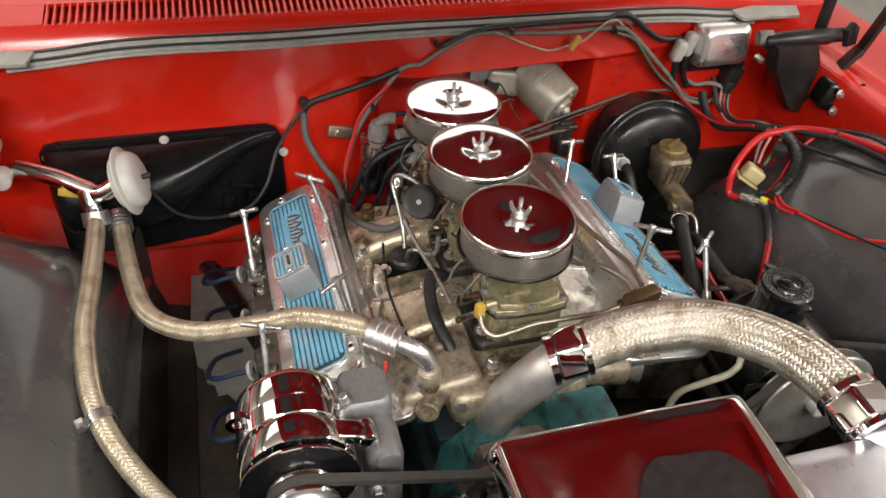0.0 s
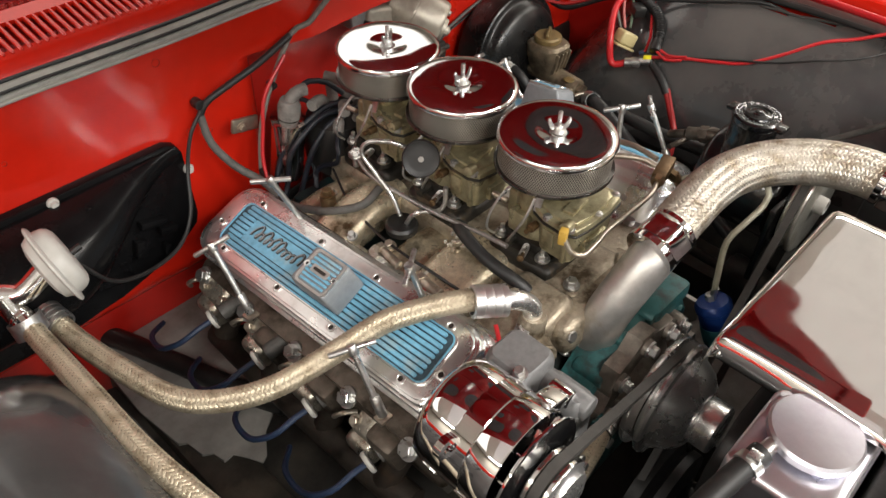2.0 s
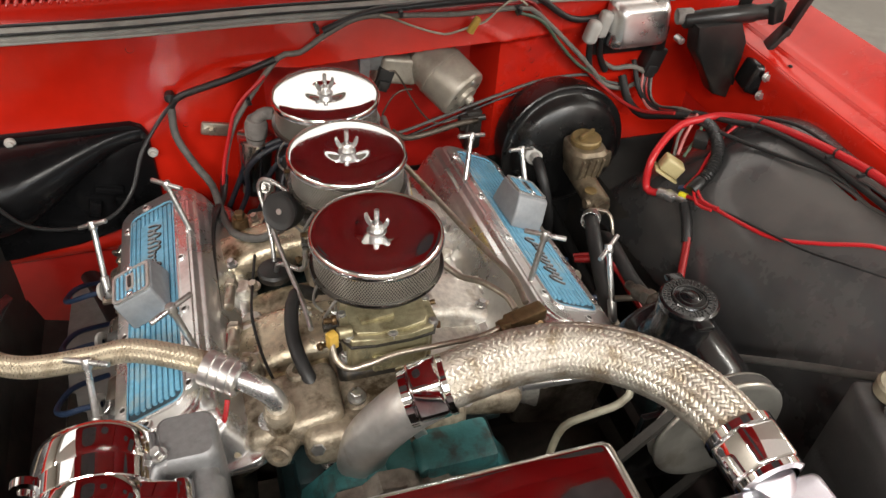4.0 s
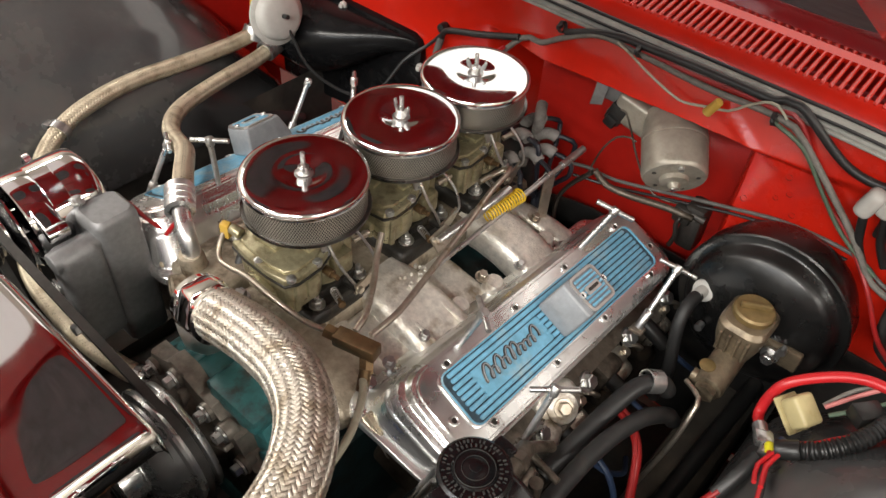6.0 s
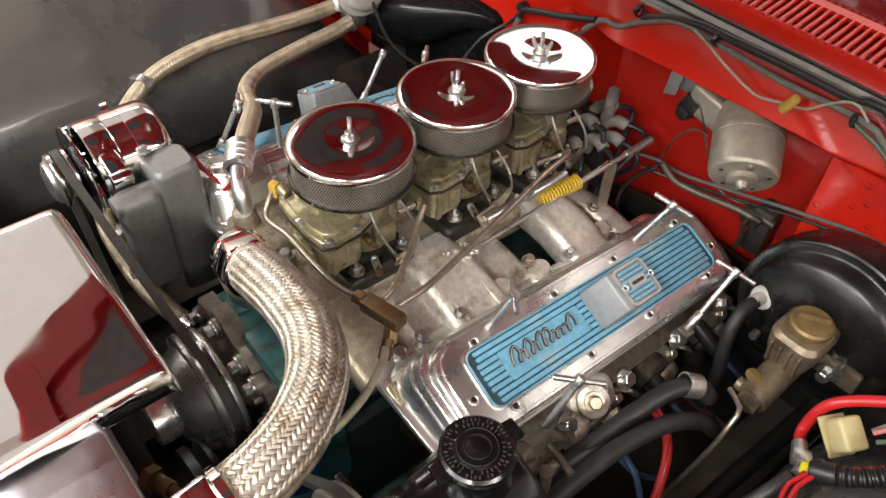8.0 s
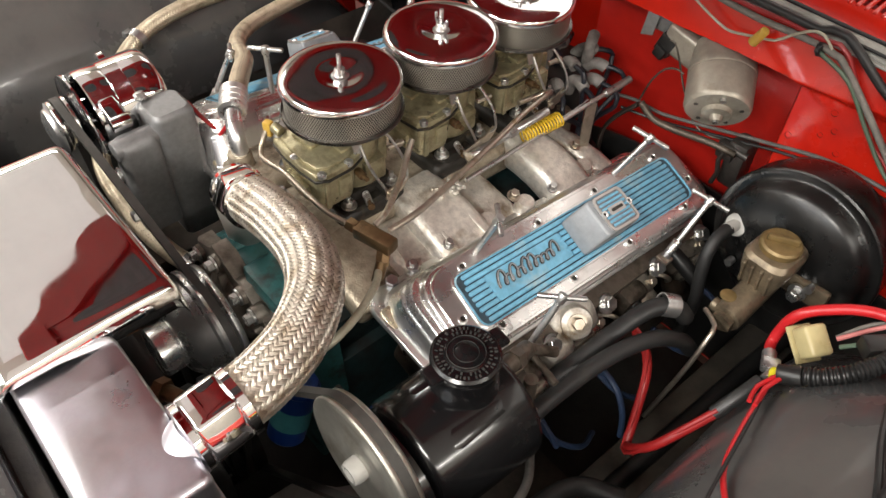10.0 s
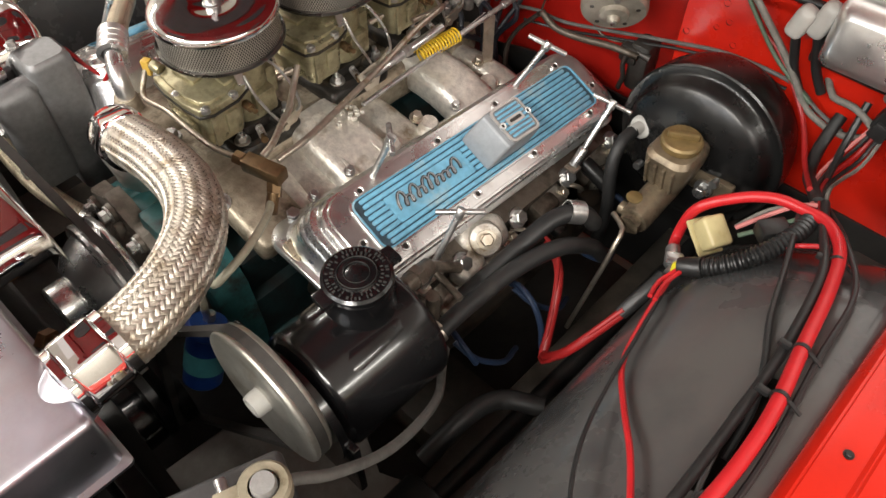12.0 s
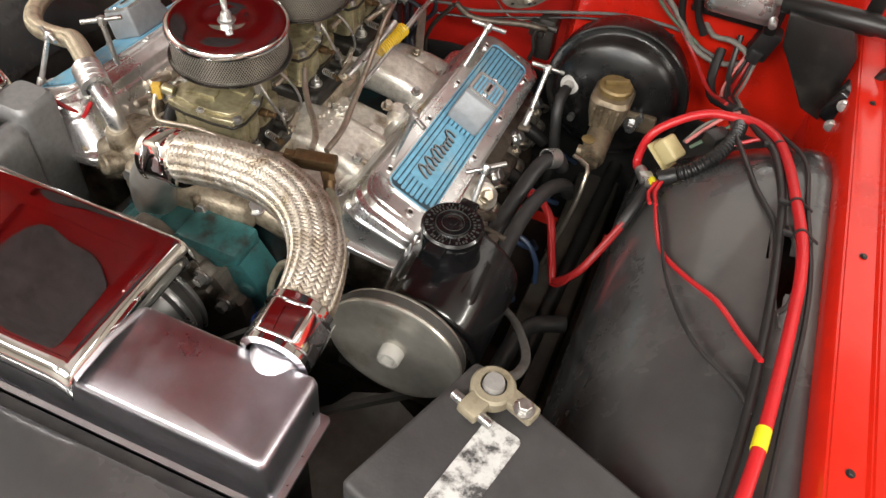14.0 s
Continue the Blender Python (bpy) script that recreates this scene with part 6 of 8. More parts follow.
# battery
bdir, bside = V((0.937, -0.35, 0)), V((-0.35, -0.937, 0))
bc = V((0.462, -0.288, 0)) + bdir * 0.115 + bside * 0.088
bturn = Matrix.Rotation(math.atan2(bdir.y, bdir.x), 3, "Z")
bat = thing("battery", (bc.x, bc.y, 0.74), "grey car battery with worn pale print on top", "battery")
bm = B()
box(bm, (bc.x, bc.y, 0.835), (0.235, 0.178, 0.185), bturn, 0.007, 3)
case = part("case", bm, BATTERY, bat)
for across, along, w, l, turn in ((0.072, 0.09, 0.038, 0.14, 0.12), (0.17, 0.07, 0.02, 0.05, 0.25)):
    bm = B()
    p = V((0.458, -0.305, 0.9282)) + bdir * across + bside * along
    prism(bm, rounded(w, l, 0.006, 3), Matrix.Translation(p) @ bturn.to_4x4() @ Matrix.Rotation(turn, 4, "Z"), 0.0006)
    part("print_mark", bm, PALE_MARK, case, "worn pale print bar")
bp = V((0.486, -0.318, 0.928))
bm = B()
lathe(bm, [(0.012, 0.0), (0.0105, 0.02), (0.0095, 0.024), (0.0, 0.024)], bp, seg=24)
part("post", bm, GREY_CAST, bat)
clamp = thing("battery_clamp", bp, "dull cream coloured battery terminal clamp with bolts", "terminal clamp")
bm = B()
lathe(bm, [(0.0125, 0.003), (0.021, 0.003), (0.0215, 0.016), (0.019, 0.019), (0.0125, 0.019)], bp, seg=28)
box(bm, bp + bside * -0.004 + bdir * 0.03 + V((0, 0, 0.011)), (0.035, 0.018, 0.014), bturn, 0.003)
box(bm, bp + bside * 0.026 + V((0, 0, 0.011)), (0.022, 0.026, 0.014), bturn, 0.003)
part("ring", bm, DIRTY_LEAD, clamp)
bm = B()
bolt(bm, bp + bdir * 0.036 + V((0, 0, 0.018)), (0, 0, 1), 0.007, 0.008)
cyl(bm, bp + bside * 0.03 - bdir * 0.022 + V((0, 0, 0.011)), bp + bside * 0.03 + bdir * 0.024 + V((0, 0, 0.011)), 0.005, seg=12)
part("clamp_bolt", bm, ZINC, clamp)

# fuel filter and its line
ff = thing("fuel_filter", (0.172, -0.247, 0.627), "blue can fuel filter with a teal band", "fuel filter")
bm = B()
filter_foot, filter_axis = V((0.172, -0.247, 0.627)), V((-0.075, 0.420, 0.904))
lathe(bm, [(0.0, 0.0), (0.022, 0.0), (0.0255, 0.004), (0.0255, 0.08), (0.0275, 0.082), (0.0275, 0.09), (0.023, 0.096), (0.0, 0.099)], filter_foot, filter_axis, seg=36)
part("can", bm, FILTER_BLUE, ff)
bm = B()
lathe(bm, [(0.0256, 0.026), (0.0266, 0.026), (0.0266, 0.056), (0.0256, 0.056)], filter_foot, filter_axis, seg=36)
part("band", bm, FILTER_BAND, ff, "teal label band")
bm = B()
prism(bm, hexagon(0.008), facing((0.164, -0.205, 0.714), filter_axis), 0.012, 0.001)
cyl(bm, (0.164, -0.205, 0.718), (0.164, -0.205, 0.74), 0.005, seg=12)
part("fitting", bm, ZINC, ff)
hose("fuel_hose", [(0.164, -0.205, 0.73), (0.164, -0.2, 0.775), (0.178, -0.193, 0.815), (0.205, -0.2, 0.838), (0.235, -0.207, 0.858), (0.249, -0.2, 0.878), (0.24, -0.16, 0.882), (0.212, -0.115, 0.872), (0.193, -0.096, 0.865)], 0.0046, FUEL_HOSE, "pale fuel line from filter to brass tee", "fuel line")

# ---- passenger side ----
hb = thing("heater_box", (-0.465, 0.47, 0.6), "glossy black heater box bolted to the red firewall", "heater box")
bm = B()
prism(bm, [(-x, z) for x, z in ((0.264, 0.72), (0.266, 0.84), (0.274, 0.856), (0.29, 0.8635), (0.64, 0.862), (0.665, 0.857), (0.674, 0.845), (0.674, 0.62), (0.52, 0.622), (0.42, 0.633), (0.345, 0.657), (0.29, 0.684), (0.27, 0.7))], Matrix(((1, 0, 0, 0), (0, 0, -1, 0.516), (0, 1, 0, 0), (0, 0, 0, 1))), 0.016, 0.004)
part("flange", bm, HEATER_BLACK, hb)
# half-round duct along the top, tapering to a point
bm = B()
rows = []
for k in range(25):
    a = math.pi * k / 24
    row = []
    for x in np.linspace(-0.668, -0.276, 44):
        taper = bump_up(x, -0.52, -0.27)
        close = math.sqrt(max(0.0, min(1.0, (x + 0.668) / 0.03)))
        row.append((x, 0.5 - (0.004 + 0.098 * (1 - taper)) * close * math.sin(a) ** 0.8, 0.782 + 0.062 * taper + (0.072 - 0.06 * taper) * math.cos(a)))
    rows.append(row)
sheet(bm, rows)
part("bulge", bm, HEATER_BLACK, hb, "glossy black moulded duct")
for x, z, w, h in ((-0.345, 0.75, 0.045, 0.012), (-0.325, 0.725, 0.03, 0.014), (-0.375, 0.715, 0.02, 0.03), (-0.335, 0.69, 0.012, 0.02), (-0.43, 0.68, 0.06, 0.01)):
    bm = B()
    box(bm, (x, 0.494, z), (w, 0.018, h), Matrix.Rotation(0.25, 3, "Y"), 0.003)
    part("rib", bm, HEATER_BLACK, hb)
for x, z in ((-0.468, 0.856), (-0.264, 0.809), (-0.66, 0.842)):
    bm = B()
    cyl(bm, (x, 0.502, z), (x, 0.495, z), 0.0085, seg=16, bevel=0.002)
    part("mount_screw", bm, WHITE_GREY, hb, "pale mounting screw")
    bm = B()
    bolt(bm, (x, 0.496, z), (0, -1, 0), 0.0055, 0.005, False)
    part("mount_screw", bm, WHITE_GREY, hb, "pale mounting screw")
hose("thin_black_wire", [(-0.215, 0.5, 0.9), (-0.245, 0.5, 0.865), (-0.278, 0.47, 0.83), (-0.305, 0.44, 0.775), (-0.345, 0.42, 0.745), (-0.405, 0.405, 0.745), (-0.46, 0.39, 0.775), (-0.495, 0.384, 0.835)], 0.0032, BLACK_WIRE, "thin black tube hung across the heater box", "wire", seg=8)

# heater valve: a pale diaphragm on a tee pipe
hv = thing("heater_valve", (-0.535, 0.38, 0.79), "pale diaphragm heater valve on a metal tee", "heater valve")
da = V((0.96, -0.08, 0.25)).normalized()
dc = V((-0.525, 0.38, 0.857))
bm = B()
lathe(bm, [(0.0, -0.016), (0.03, -0.016), (0.042, -0.012), (0.0465, -0.003), (0.055, -0.0015), (0.057, 0.0), (0.057, 0.002), (0.055, 0.0035), (0.0475, 0.005), (0.0455, 0.016), (0.041, 0.022), (0.034, 0.025), (0.0, 0.026)], dc, da, seg=48)
part("diaphragm", bm, WHITE_GREY, hv, "pale dished diaphragm can")
bm = B()
cyl(bm, dc + da * 0.022, dc + da * 0.04, 0.0045, seg=10)
part("vacuum_nipple", bm, RUBBER, hv)
bm = B()
tube(bm, [dc - da * 0.012, dc - da * 0.045 + V((0, 0, -0.01)), (-0.585, 0.395, 0.835), (-0.64, 0.43, 0.845), (-0.7, 0.46, 0.85)], 0.015, 16, 0.01)
tube(bm, [(-0.59, 0.395, 0.838), (-0.588, 0.385, 0.82), (-0.584, 0.372, 0.80)], 0.016, 16, 0.008)
part("tee_pipe", bm, WORN_CHROME, hv)
bm = B()
lathe(bm, [(0.0195, -0.012), (0.0215, -0.012), (0.0215, 0.012), (0.0195, 0.012)], (-0.583, 0.365, 0.80), (0.05, -0.5, -0.8), seg=28)
part("band_clamp", bm, ZINC, hv)
def braided_heater_hose(points, r, label):
    t = thing("heater_hose", points[0], label, "hose", "heater hoses")
    bm = B()
    tube(bm, points, r - 0.0006, 20, 0.008)
    core = part("inner_hose", bm, BRAID_CORE, t)
    bm = B()
    braid(bm, points, r, 14, 0.085, 0.0005, 0.0024, 1.02)
    tagged(part("braided_sleeve", bm, BRAID_SMALL, core), "tan steel wire braid", kind="stuff")
    for a, b in ((points[0], points[1]), (points[-1], points[-2])):
        d = (V(b) - V(a)).normalized()
        bm = B()
        lathe(bm, [(r * 0.8, -0.003), (r * 1.14, -0.002), (r * 1.14, 0.006), (r * 1.08, 0.007), (r * 1.14, 0.008), (r * 1.14, 0.018), (r * 0.95, 0.02)], V(a), d, seg=28)
        part("end_ferrule", bm, WORN_CHROME, t)


braided_heater_hose([(-0.584, 0.375, 0.81), (-0.582, 0.335, 0.798), (-0.58, 0.22, 0.802), (-0.579, 0.105, 0.81), (-0.571, 0.025, 0.809), (-0.558, -0.04, 0.8), (-0.53, -0.1, 0.78), (-0.49, -0.15, 0.745), (-0.44, -0.2, 0.712), (-0.37, -0.226, 0.7), (-0.254, -0.233, 0.692), (-0.17, -0.224, 0.688), (-0.112, -0.21, 0.688)],
     0.0142, "tan steel-braided heater hose along the inner fender")
braided_heater_hose([(-0.188, -0.06, 0.872), (-0.23, -0.03, 0.872), (-0.29, 0.012, 0.856), (-0.342, 0.036, 0.83), (-0.422, 0.067, 0.801), (-0.476, 0.108, 0.785), (-0.51, 0.162, 0.775), (-0.531, 0.248, 0.772), (-0.545, 0.33, 0.77), (-0.553, 0.39, 0.778)],
     0.0142, "tan steel-braided heater hose over the valve cover")
bm = B()
for k in range(4):
    lathe(bm, [(0.017, -0.004), (0.0205, -0.003), (0.0205, 0.003), (0.017, 0.004)], V((-0.55, 0.365, 0.775)) + V((-0.005, 0.03, 0.005)) * (k * 0.28), (-0.15, 0.95, 0.2), seg=24)
solo("hose_clamp", bm, ZINC, "coiled spring clamp on the heater hose end", "hose clamp")
bm = B()
lathe(bm, [(0.0168, -0.007), (0.0182, -0.007), (0.0182, 0.007), (0.0168, 0.007)], (-0.552, -0.055, 0.7965), (0.35, -0.87, -0.26), seg=28)
box(bm, (-0.574, -0.062, 0.799), (0.012, 0.016, 0.012), Matrix.Rotation(0.4, 3, "Z"), 0.002)
solo("hose_clamp", bm, ZINC, "zinc worm clamp round the braided heater hose", "hose clamp")
bm = B()
box(bm, (-0.62, 0.405, 0.828), (0.035, 0.004, 0.014), Matrix.Rotation(0.3, 3, "Y"), 0.001)
solo("wire_tag", bm, YELLOW, "small yellow tag on the heater valve pipe", "tag")
fit_axis = V((0.8, -0.55, -0.12)).normalized()
he = thing("hose_fitting", (-0.19, -0.06, 0.855), "ribbed aluminium hose end with a bent pipe", "fitting")
bm = B()
lathe(bm, [(0.0165, -0.022), (0.0205, -0.021), (0.0205, -0.01), (0.0195, -0.009), (0.0205, -0.006), (0.0205, 0.001), (0.0195, 0.002), (0.0205, 0.005), (0.0205, 0.012), (0.0195, 0.013), (0.0205, 0.016), (0.0205, 0.021), (0.014, 0.023)], (-0.192, -0.062, 0.872), fit_axis, seg=36)
part("ferrule", bm, POLISHED, he)
bm = B()
tube(bm, [(-0.192, -0.062, 0.872), (-0.167, -0.077, 0.867), (-0.15, -0.086, 0.857), (-0.14, -0.09, 0.842), (-0.138, -0.09, 0.825)], 0.0125, 16, 0.008)
part("bent_pipe", bm, POLISHED, he)

# spark plug boots and leads
for k, y in enumerate((-0.035, 0.083, 0.2, 0.31)):
    s = thing("spark_plug_boot", (-0.35, y, 0.66), "grey heat-sleeved spark plug boot with a dark lead", "spark plug boot", "spark plug boots")
    a, b = V((-0.286, y - 0.012, 0.709)), V((-0.365, y + 0.008, 0.679))
    bm = B()
    lathe(bm, [(0.0, 0.0), (0.011, 0.0), (0.0125, 0.006), (0.0125, 0.066), (0.0115, 0.073), (0.0, 0.075)], a, b - a, seg=20)
    part("sleeve", bm, BOOT_DARK, s)
    bm = B()
    lathe(bm, [(0.006, -0.002), (0.0155, -0.001), (0.016, 0.003), (0.0145, 0.005), (0.006, 0.005)], b, b - a, seg=24)
    part("collar", bm, WHITE_GREY, s)
    bm = B()
    tube(bm, [b, b + V((-0.025, 0.006, -0.008)), b + V((-0.055, 0.014, -0.022)), b + V((-0.072, 0.05, -0.05)), b + V((-0.06, 0.11, -0.08)), b + V((-0.02, 0.16, -0.12))], 0.0044, 8, 0.01)
    part("lead", bm, BLUE_WIRE, s)
for k, y in enumerate((-0.0, 0.12, 0.24, 0.36)):
    s = thing("spark_plug_boot", (0.35, y, 0.66), "dark sleeved spark plug boot below the valve cover", "spark plug boot", "spark plug boots")
    a, b = V((0.325, y, 0.69)), V((0.385, y + 0.008, 0.655))
    bm = B()
    lathe(bm, [(0.0, 0.0), (0.011, 0.0), (0.0125, 0.006), (0.0125, 0.05), (0.0115, 0.056), (0.0, 0.058)], a, b - a, seg=20)
    part("sleeve", bm, SATIN_BLACK, s)
    bm = B()
    tube(bm, [b, b + V((0.03, 0.01, -0.02)), b + V((0.045, 0.05, -0.06)), b + V((0.03, 0.1, -0.1))], 0.0042, 8, 0.01)
    part("lead", bm, BLUE_WIRE, s)

# coil and distributor at the back
coil = thing("ignition_coil", (-0.112, 0.47, 0.72), "chrome ignition coil with a grey boot", "coil")
bm = B()
lathe(bm, [(0.0, 0.0), (0.026, 0.0), (0.028, 0.004), (0.028, 0.105), (0.03, 0.107), (0.03, 0.112), (0.02, 0.115), (0.0, 0.116)], (-0.108, 0.465, 0.735), (0.1, -0.1, 1), seg=32)
part("can", bm, WORN_CHROME, coil)
bm = B()
lathe(bm, [(0.018, 0.0), (0.019, 0.02), (0.015, 0.032), (0.0, 0.033)], (-0.096, 0.453, 0.85), (0.1, -0.1, 1), seg=24)
tube(bm, [(-0.093, 0.45, 0.87), (-0.09, 0.448, 0.885), (-0.078, 0.444, 0.893), (-0.066, 0.441, 0.893)], 0.0105, 12, 0.006)
part("boot", bm, BOOT_GREY, coil, "grey rubber boot")
bm = B()
box(bm, (-0.157, 0.49, 0.846), (0.05, 0.008, 0.025), Matrix.Rotation(0.2, 3, "Y"), 0.004)
bolt(bm, (-0.165, 0.486, 0.846), (0, -1, 0), 0.006, 0.006)
part("strap", bm, STEEL_LINE, coil)

dist = thing("distributor", (-0.0, 0.425, 0.7), "black distributor cap with grey plug lead boots", "distributor")
bm = B()
lathe(bm, [(0.04, 0.68), (0.04, 0.735), (0.06, 0.742), (0.062, 0.76), (0.06, 0.805), (0.054, 0.828), (0.03, 0.838), (0.0, 0.838)], (-0.012, 0.432, 0), seg=40)
part("cap", bm, SATIN_BLACK, dist)
for k in range(9):
    a = 2 * math.pi * k / 8 + 0.3
    r = 0.034 if k < 8 else 0.0
    p = V((r * math.cos(a) + 0.01, 0.425 + r * math.sin(a), 0.806))
    out = V((math.cos(a) + 0.75, math.sin(a) * 0.7, 0.1 * math.sin(3 * a))).normalized() if k < 8 else V((0.8, -0.3, 0.2)).normalized()
    lift = 0.009 * (k % 3)
    bm = B()
    tube(bm, [p, p + V((0, 0, 0.014 + lift)) + out * 0.006, p + V((0, 0, 0.024 + lift)) + out * 0.024, p + V((0, 0, 0.02 + lift)) + out * 0.038], 0.0098, 12, 0.006)
    boot = part("boot", bm, BOOT_GREY, dist, "grey plug lead boot")
    q = p + V((0, 0, 0.022 + lift)) + out * 0.042
    side = 1 if out.x > 0 else -1
    bm = B()
    tube(bm, [q - out * 0.006, q + out * 0.022 + V((0, 0.0, -0.004)), q + out * 0.026 + V((side * 0.002, 0.0, -0.03)), V((side * 0.075, 0.44 - 0.004 * k, 0.74)), V((side * 0.11, 0.43 - 0.012 * k, 0.66))], 0.0042, 8, 0.012)
    part("lead", bm, PLUG_LEAD, boot, "dark plug lead")

for pts in (((0.02, 0.42, 0.842), (-0.028, 0.43, 0.852), (-0.074, 0.43, 0.844), (-0.114, 0.44, 0.811), (-0.13, 0.45, 0.77), (-0.16, 0.44, 0.71)), ((0.01, 0.41, 0.84), (-0.05, 0.42, 0.847), (-0.094, 0.42, 0.83), (-0.119, 0.43, 0.795), (-0.122, 0.44, 0.745), (-0.15, 0.43, 0.69)),
            ((0.0, 0.4, 0.83), (-0.04, 0.41, 0.836), (-0.08, 0.415, 0.80), (-0.095, 0.43, 0.74), (-0.12, 0.43, 0.68)), ((-0.07, 0.45, 0.893), (-0.05, 0.452, 0.896), (-0.02, 0.445, 0.885), (0.0, 0.43, 0.862))):
    hose("plug_lead", pts, 0.0048, PLUG_LEAD, "dark blue spark plug lead arching from the distributor", "wire", seg=10, group="plug leads")
for x, y, turned in ((-0.03, 0.445, 200), (-0.015, 0.41, 230), (0.03, 0.46, 120)):
    d = V((math.cos(radians(turned)), math.sin(radians(turned)), 0.1))
    p = V((x, y, 0.835))
    bm = B()
    tube(bm, [p, p + V((0, 0, 0.018)), p + V((0, 0, 0.026)) + d * 0.012, p + V((0, 0, 0.026)) + d * 0.036], 0.0098, 12, 0.006)
    part("boot", bm, BOOT_GREY, dist, "grey plug lead boot")

# vacuum pod, tubes and lines beside the carburettors on this side
pod = thing("vacuum_pod", (-0.09, 0.155, 0.87), "black round vacuum pull-off pod", "vacuum pod")
pa = V((-0.62, -0.66, 0.42)).normalized()
bm = B()
lathe(bm, [(0.0, -0.028), (0.022, -0.026), (0.025, -0.016), (0.0265, -0.004), (0.0265, 0.0), (0.025, 0.003), (0.0235, 0.002), (0.016, 0.001), (0.006, 0.0015), (0.0, 0.0015)], (-0.094, 0.152, 0.92), pa, seg=40)
part("can", bm, RUBBER, pod)
bm = B()
cyl(bm, V((-0.094, 0.152, 0.92)) + pa * 0.001, V((-0.094, 0.152, 0.92)) + pa * 0.003, 0.004, seg=14)
part("centre_rivet", bm, ZINC, pod)
hose("vacuum_line", [(-0.062, 0.2, 0.895), (-0.085, 0.225, 0.908), (-0.105, 0.25, 0.904), (-0.112, 0.255, 0.885), (-0.108, 0.23, 0.86), (-0.106, 0.2, 0.835), (-0.107, 0.182, 0.808)], 0.0034, ZINC, "bright bent steel vacuum line", "vacuum line", seg=10, step=0.006, group="vacuum lines")
hose("vacuum_line", [(-0.098, 0.287, 0.862), (-0.105, 0.25, 0.848), (-0.1, 0.19, 0.842), (-0.092, 0.12, 0.84), (-0.085, 0.055, 0.845), (-0.083, 0.0, 0.85)], 0.0034, ZINC, "long straight steel linkage rod", "linkage rod", seg=10, step=0.01)
hose("vacuum_line", [(-0.106, 0.17, 0.80), (-0.104, 0.16, 0.82), (-0.094, 0.15, 0.828), (-0.078, 0.135, 0.828), (-0.07, 0.128, 0.84), (-0.068, 0.128, 0.87)], 0.0036, ZINC, "short bent steel vacuum line", "vacuum line", seg=10, step=0.006, group="vacuum lines")
bm = B()
lathe(bm, [(0.0, 0.0), (0.024, 0.0), (0.025, 0.01), (0.022, 0.014), (0.01, 0.016), (0.0, 0.016)], (-0.108, 0.178, 0.785), (0, 0, 1), seg=28)
solo("choke_cover", bm, SATIN_BLACK, "black round vacuum cap on the intake", "cap")
bm = B()
cyl(bm, (-0.098, 0.287, 0.84), (-0.098, 0.287, 0.872), 0.005, seg=12)
box(bm, (-0.098, 0.287, 0.862), (0.02, 0.014, 0.012), None, 0.003)
bolt(bm, (-0.1, 0.282, 0.866), (-0.5, -0.5, 0.5), 0.006, 0.007)
solo("linkage_bracket", bm, ZINC, "zinc throttle linkage joint", "linkage")
hose("breather_hose", [(-0.066, 0.095, 0.815), (-0.084, 0.088, 0.833), (-0.098, 0.06, 0.838), (-0.105, 0.019, 0.831), (-0.103, -0.015, 0.824), (-0.096, -0.042, 0.813), (-0.088, -0.064, 0.79), (-0.093, -0.09, 0.75), (-0.096, -0.1, 0.7)], 0.0092, RUBBER, "thick black rubber breather hose in front of the intake", seg=14)
hose("vacuum_hose", [(-0.222, 0.503, 0.885), (-0.222, 0.487, 0.842), (-0.2, 0.465, 0.797), (-0.178, 0.43, 0.775), (-0.17, 0.38, 0.755), (-0.162, 0.33, 0.765), (-0.15, 0.28, 0.785), (-0.12, 0.25, 0.797), (-0.085, 0.25, 0.81)], 0.0065, GREY_RUBBER, "faded grey vacuum hose looped to the intake", seg=10)
hose("vacuum_hose", [(-0.05, 0.49, 0.962), (-0.118, 0.486, 0.94), (-0.185, 0.494, 0.917), (-0.212, 0.5, 0.903), (-0.222, 0.503, 0.885)], 0.0055, RUBBER, "black hose clipped to the firewall", seg=10)
bm = B()
cyl(bm, (-0.221, 0.515, 0.905), (-0.221, 0.497, 0.905), 0.0085, seg=16, bevel=0.003)
solo("cable_clip", bm, SATIN_BLACK, "black cable clip on the firewall", "clip")
hose("red_wire", [(-0.07, 0.48, 0.94), (-0.12, 0.476, 0.89), (-0.14, 0.465, 0.84), (-0.155, 0.455, 0.79), (-0.165, 0.42, 0.75), (-0.178, 0.3, 0.755), (-0.185, 0.15, 0.78), (-0.185, 0.05, 0.80)], 0.0032, RED_CABLE, "thin red wire beside the valve cover", "wire", seg=8)
hose("red_wire", [(-0.192, -0.075, 0.84), (-0.2, -0.09, 0.82), (-0.215, -0.1, 0.79), (-0.24, -0.11, 0.77)], 0.003, RED_CABLE, "thin red wire at the alternator", "wire", seg=8)
hose("black_loom", [(-0.156, 0.462, 0.77), (-0.165, 0.42, 0.755), (-0.185, 0.34, 0.77), (-0.192, 0.25, 0.785), (-0.192, 0.1, 0.795), (-0.19, 0.0, 0.8)], 0.0065, BLACK_WIRE, "black wrapped wire loom along the intake", "wire loom", seg=8)
st = thing("vacuum_switch", (-0.188, 0.07, 0.79), "tarnished steel vacuum fittings beside the intake", "fitting")
bm = B()
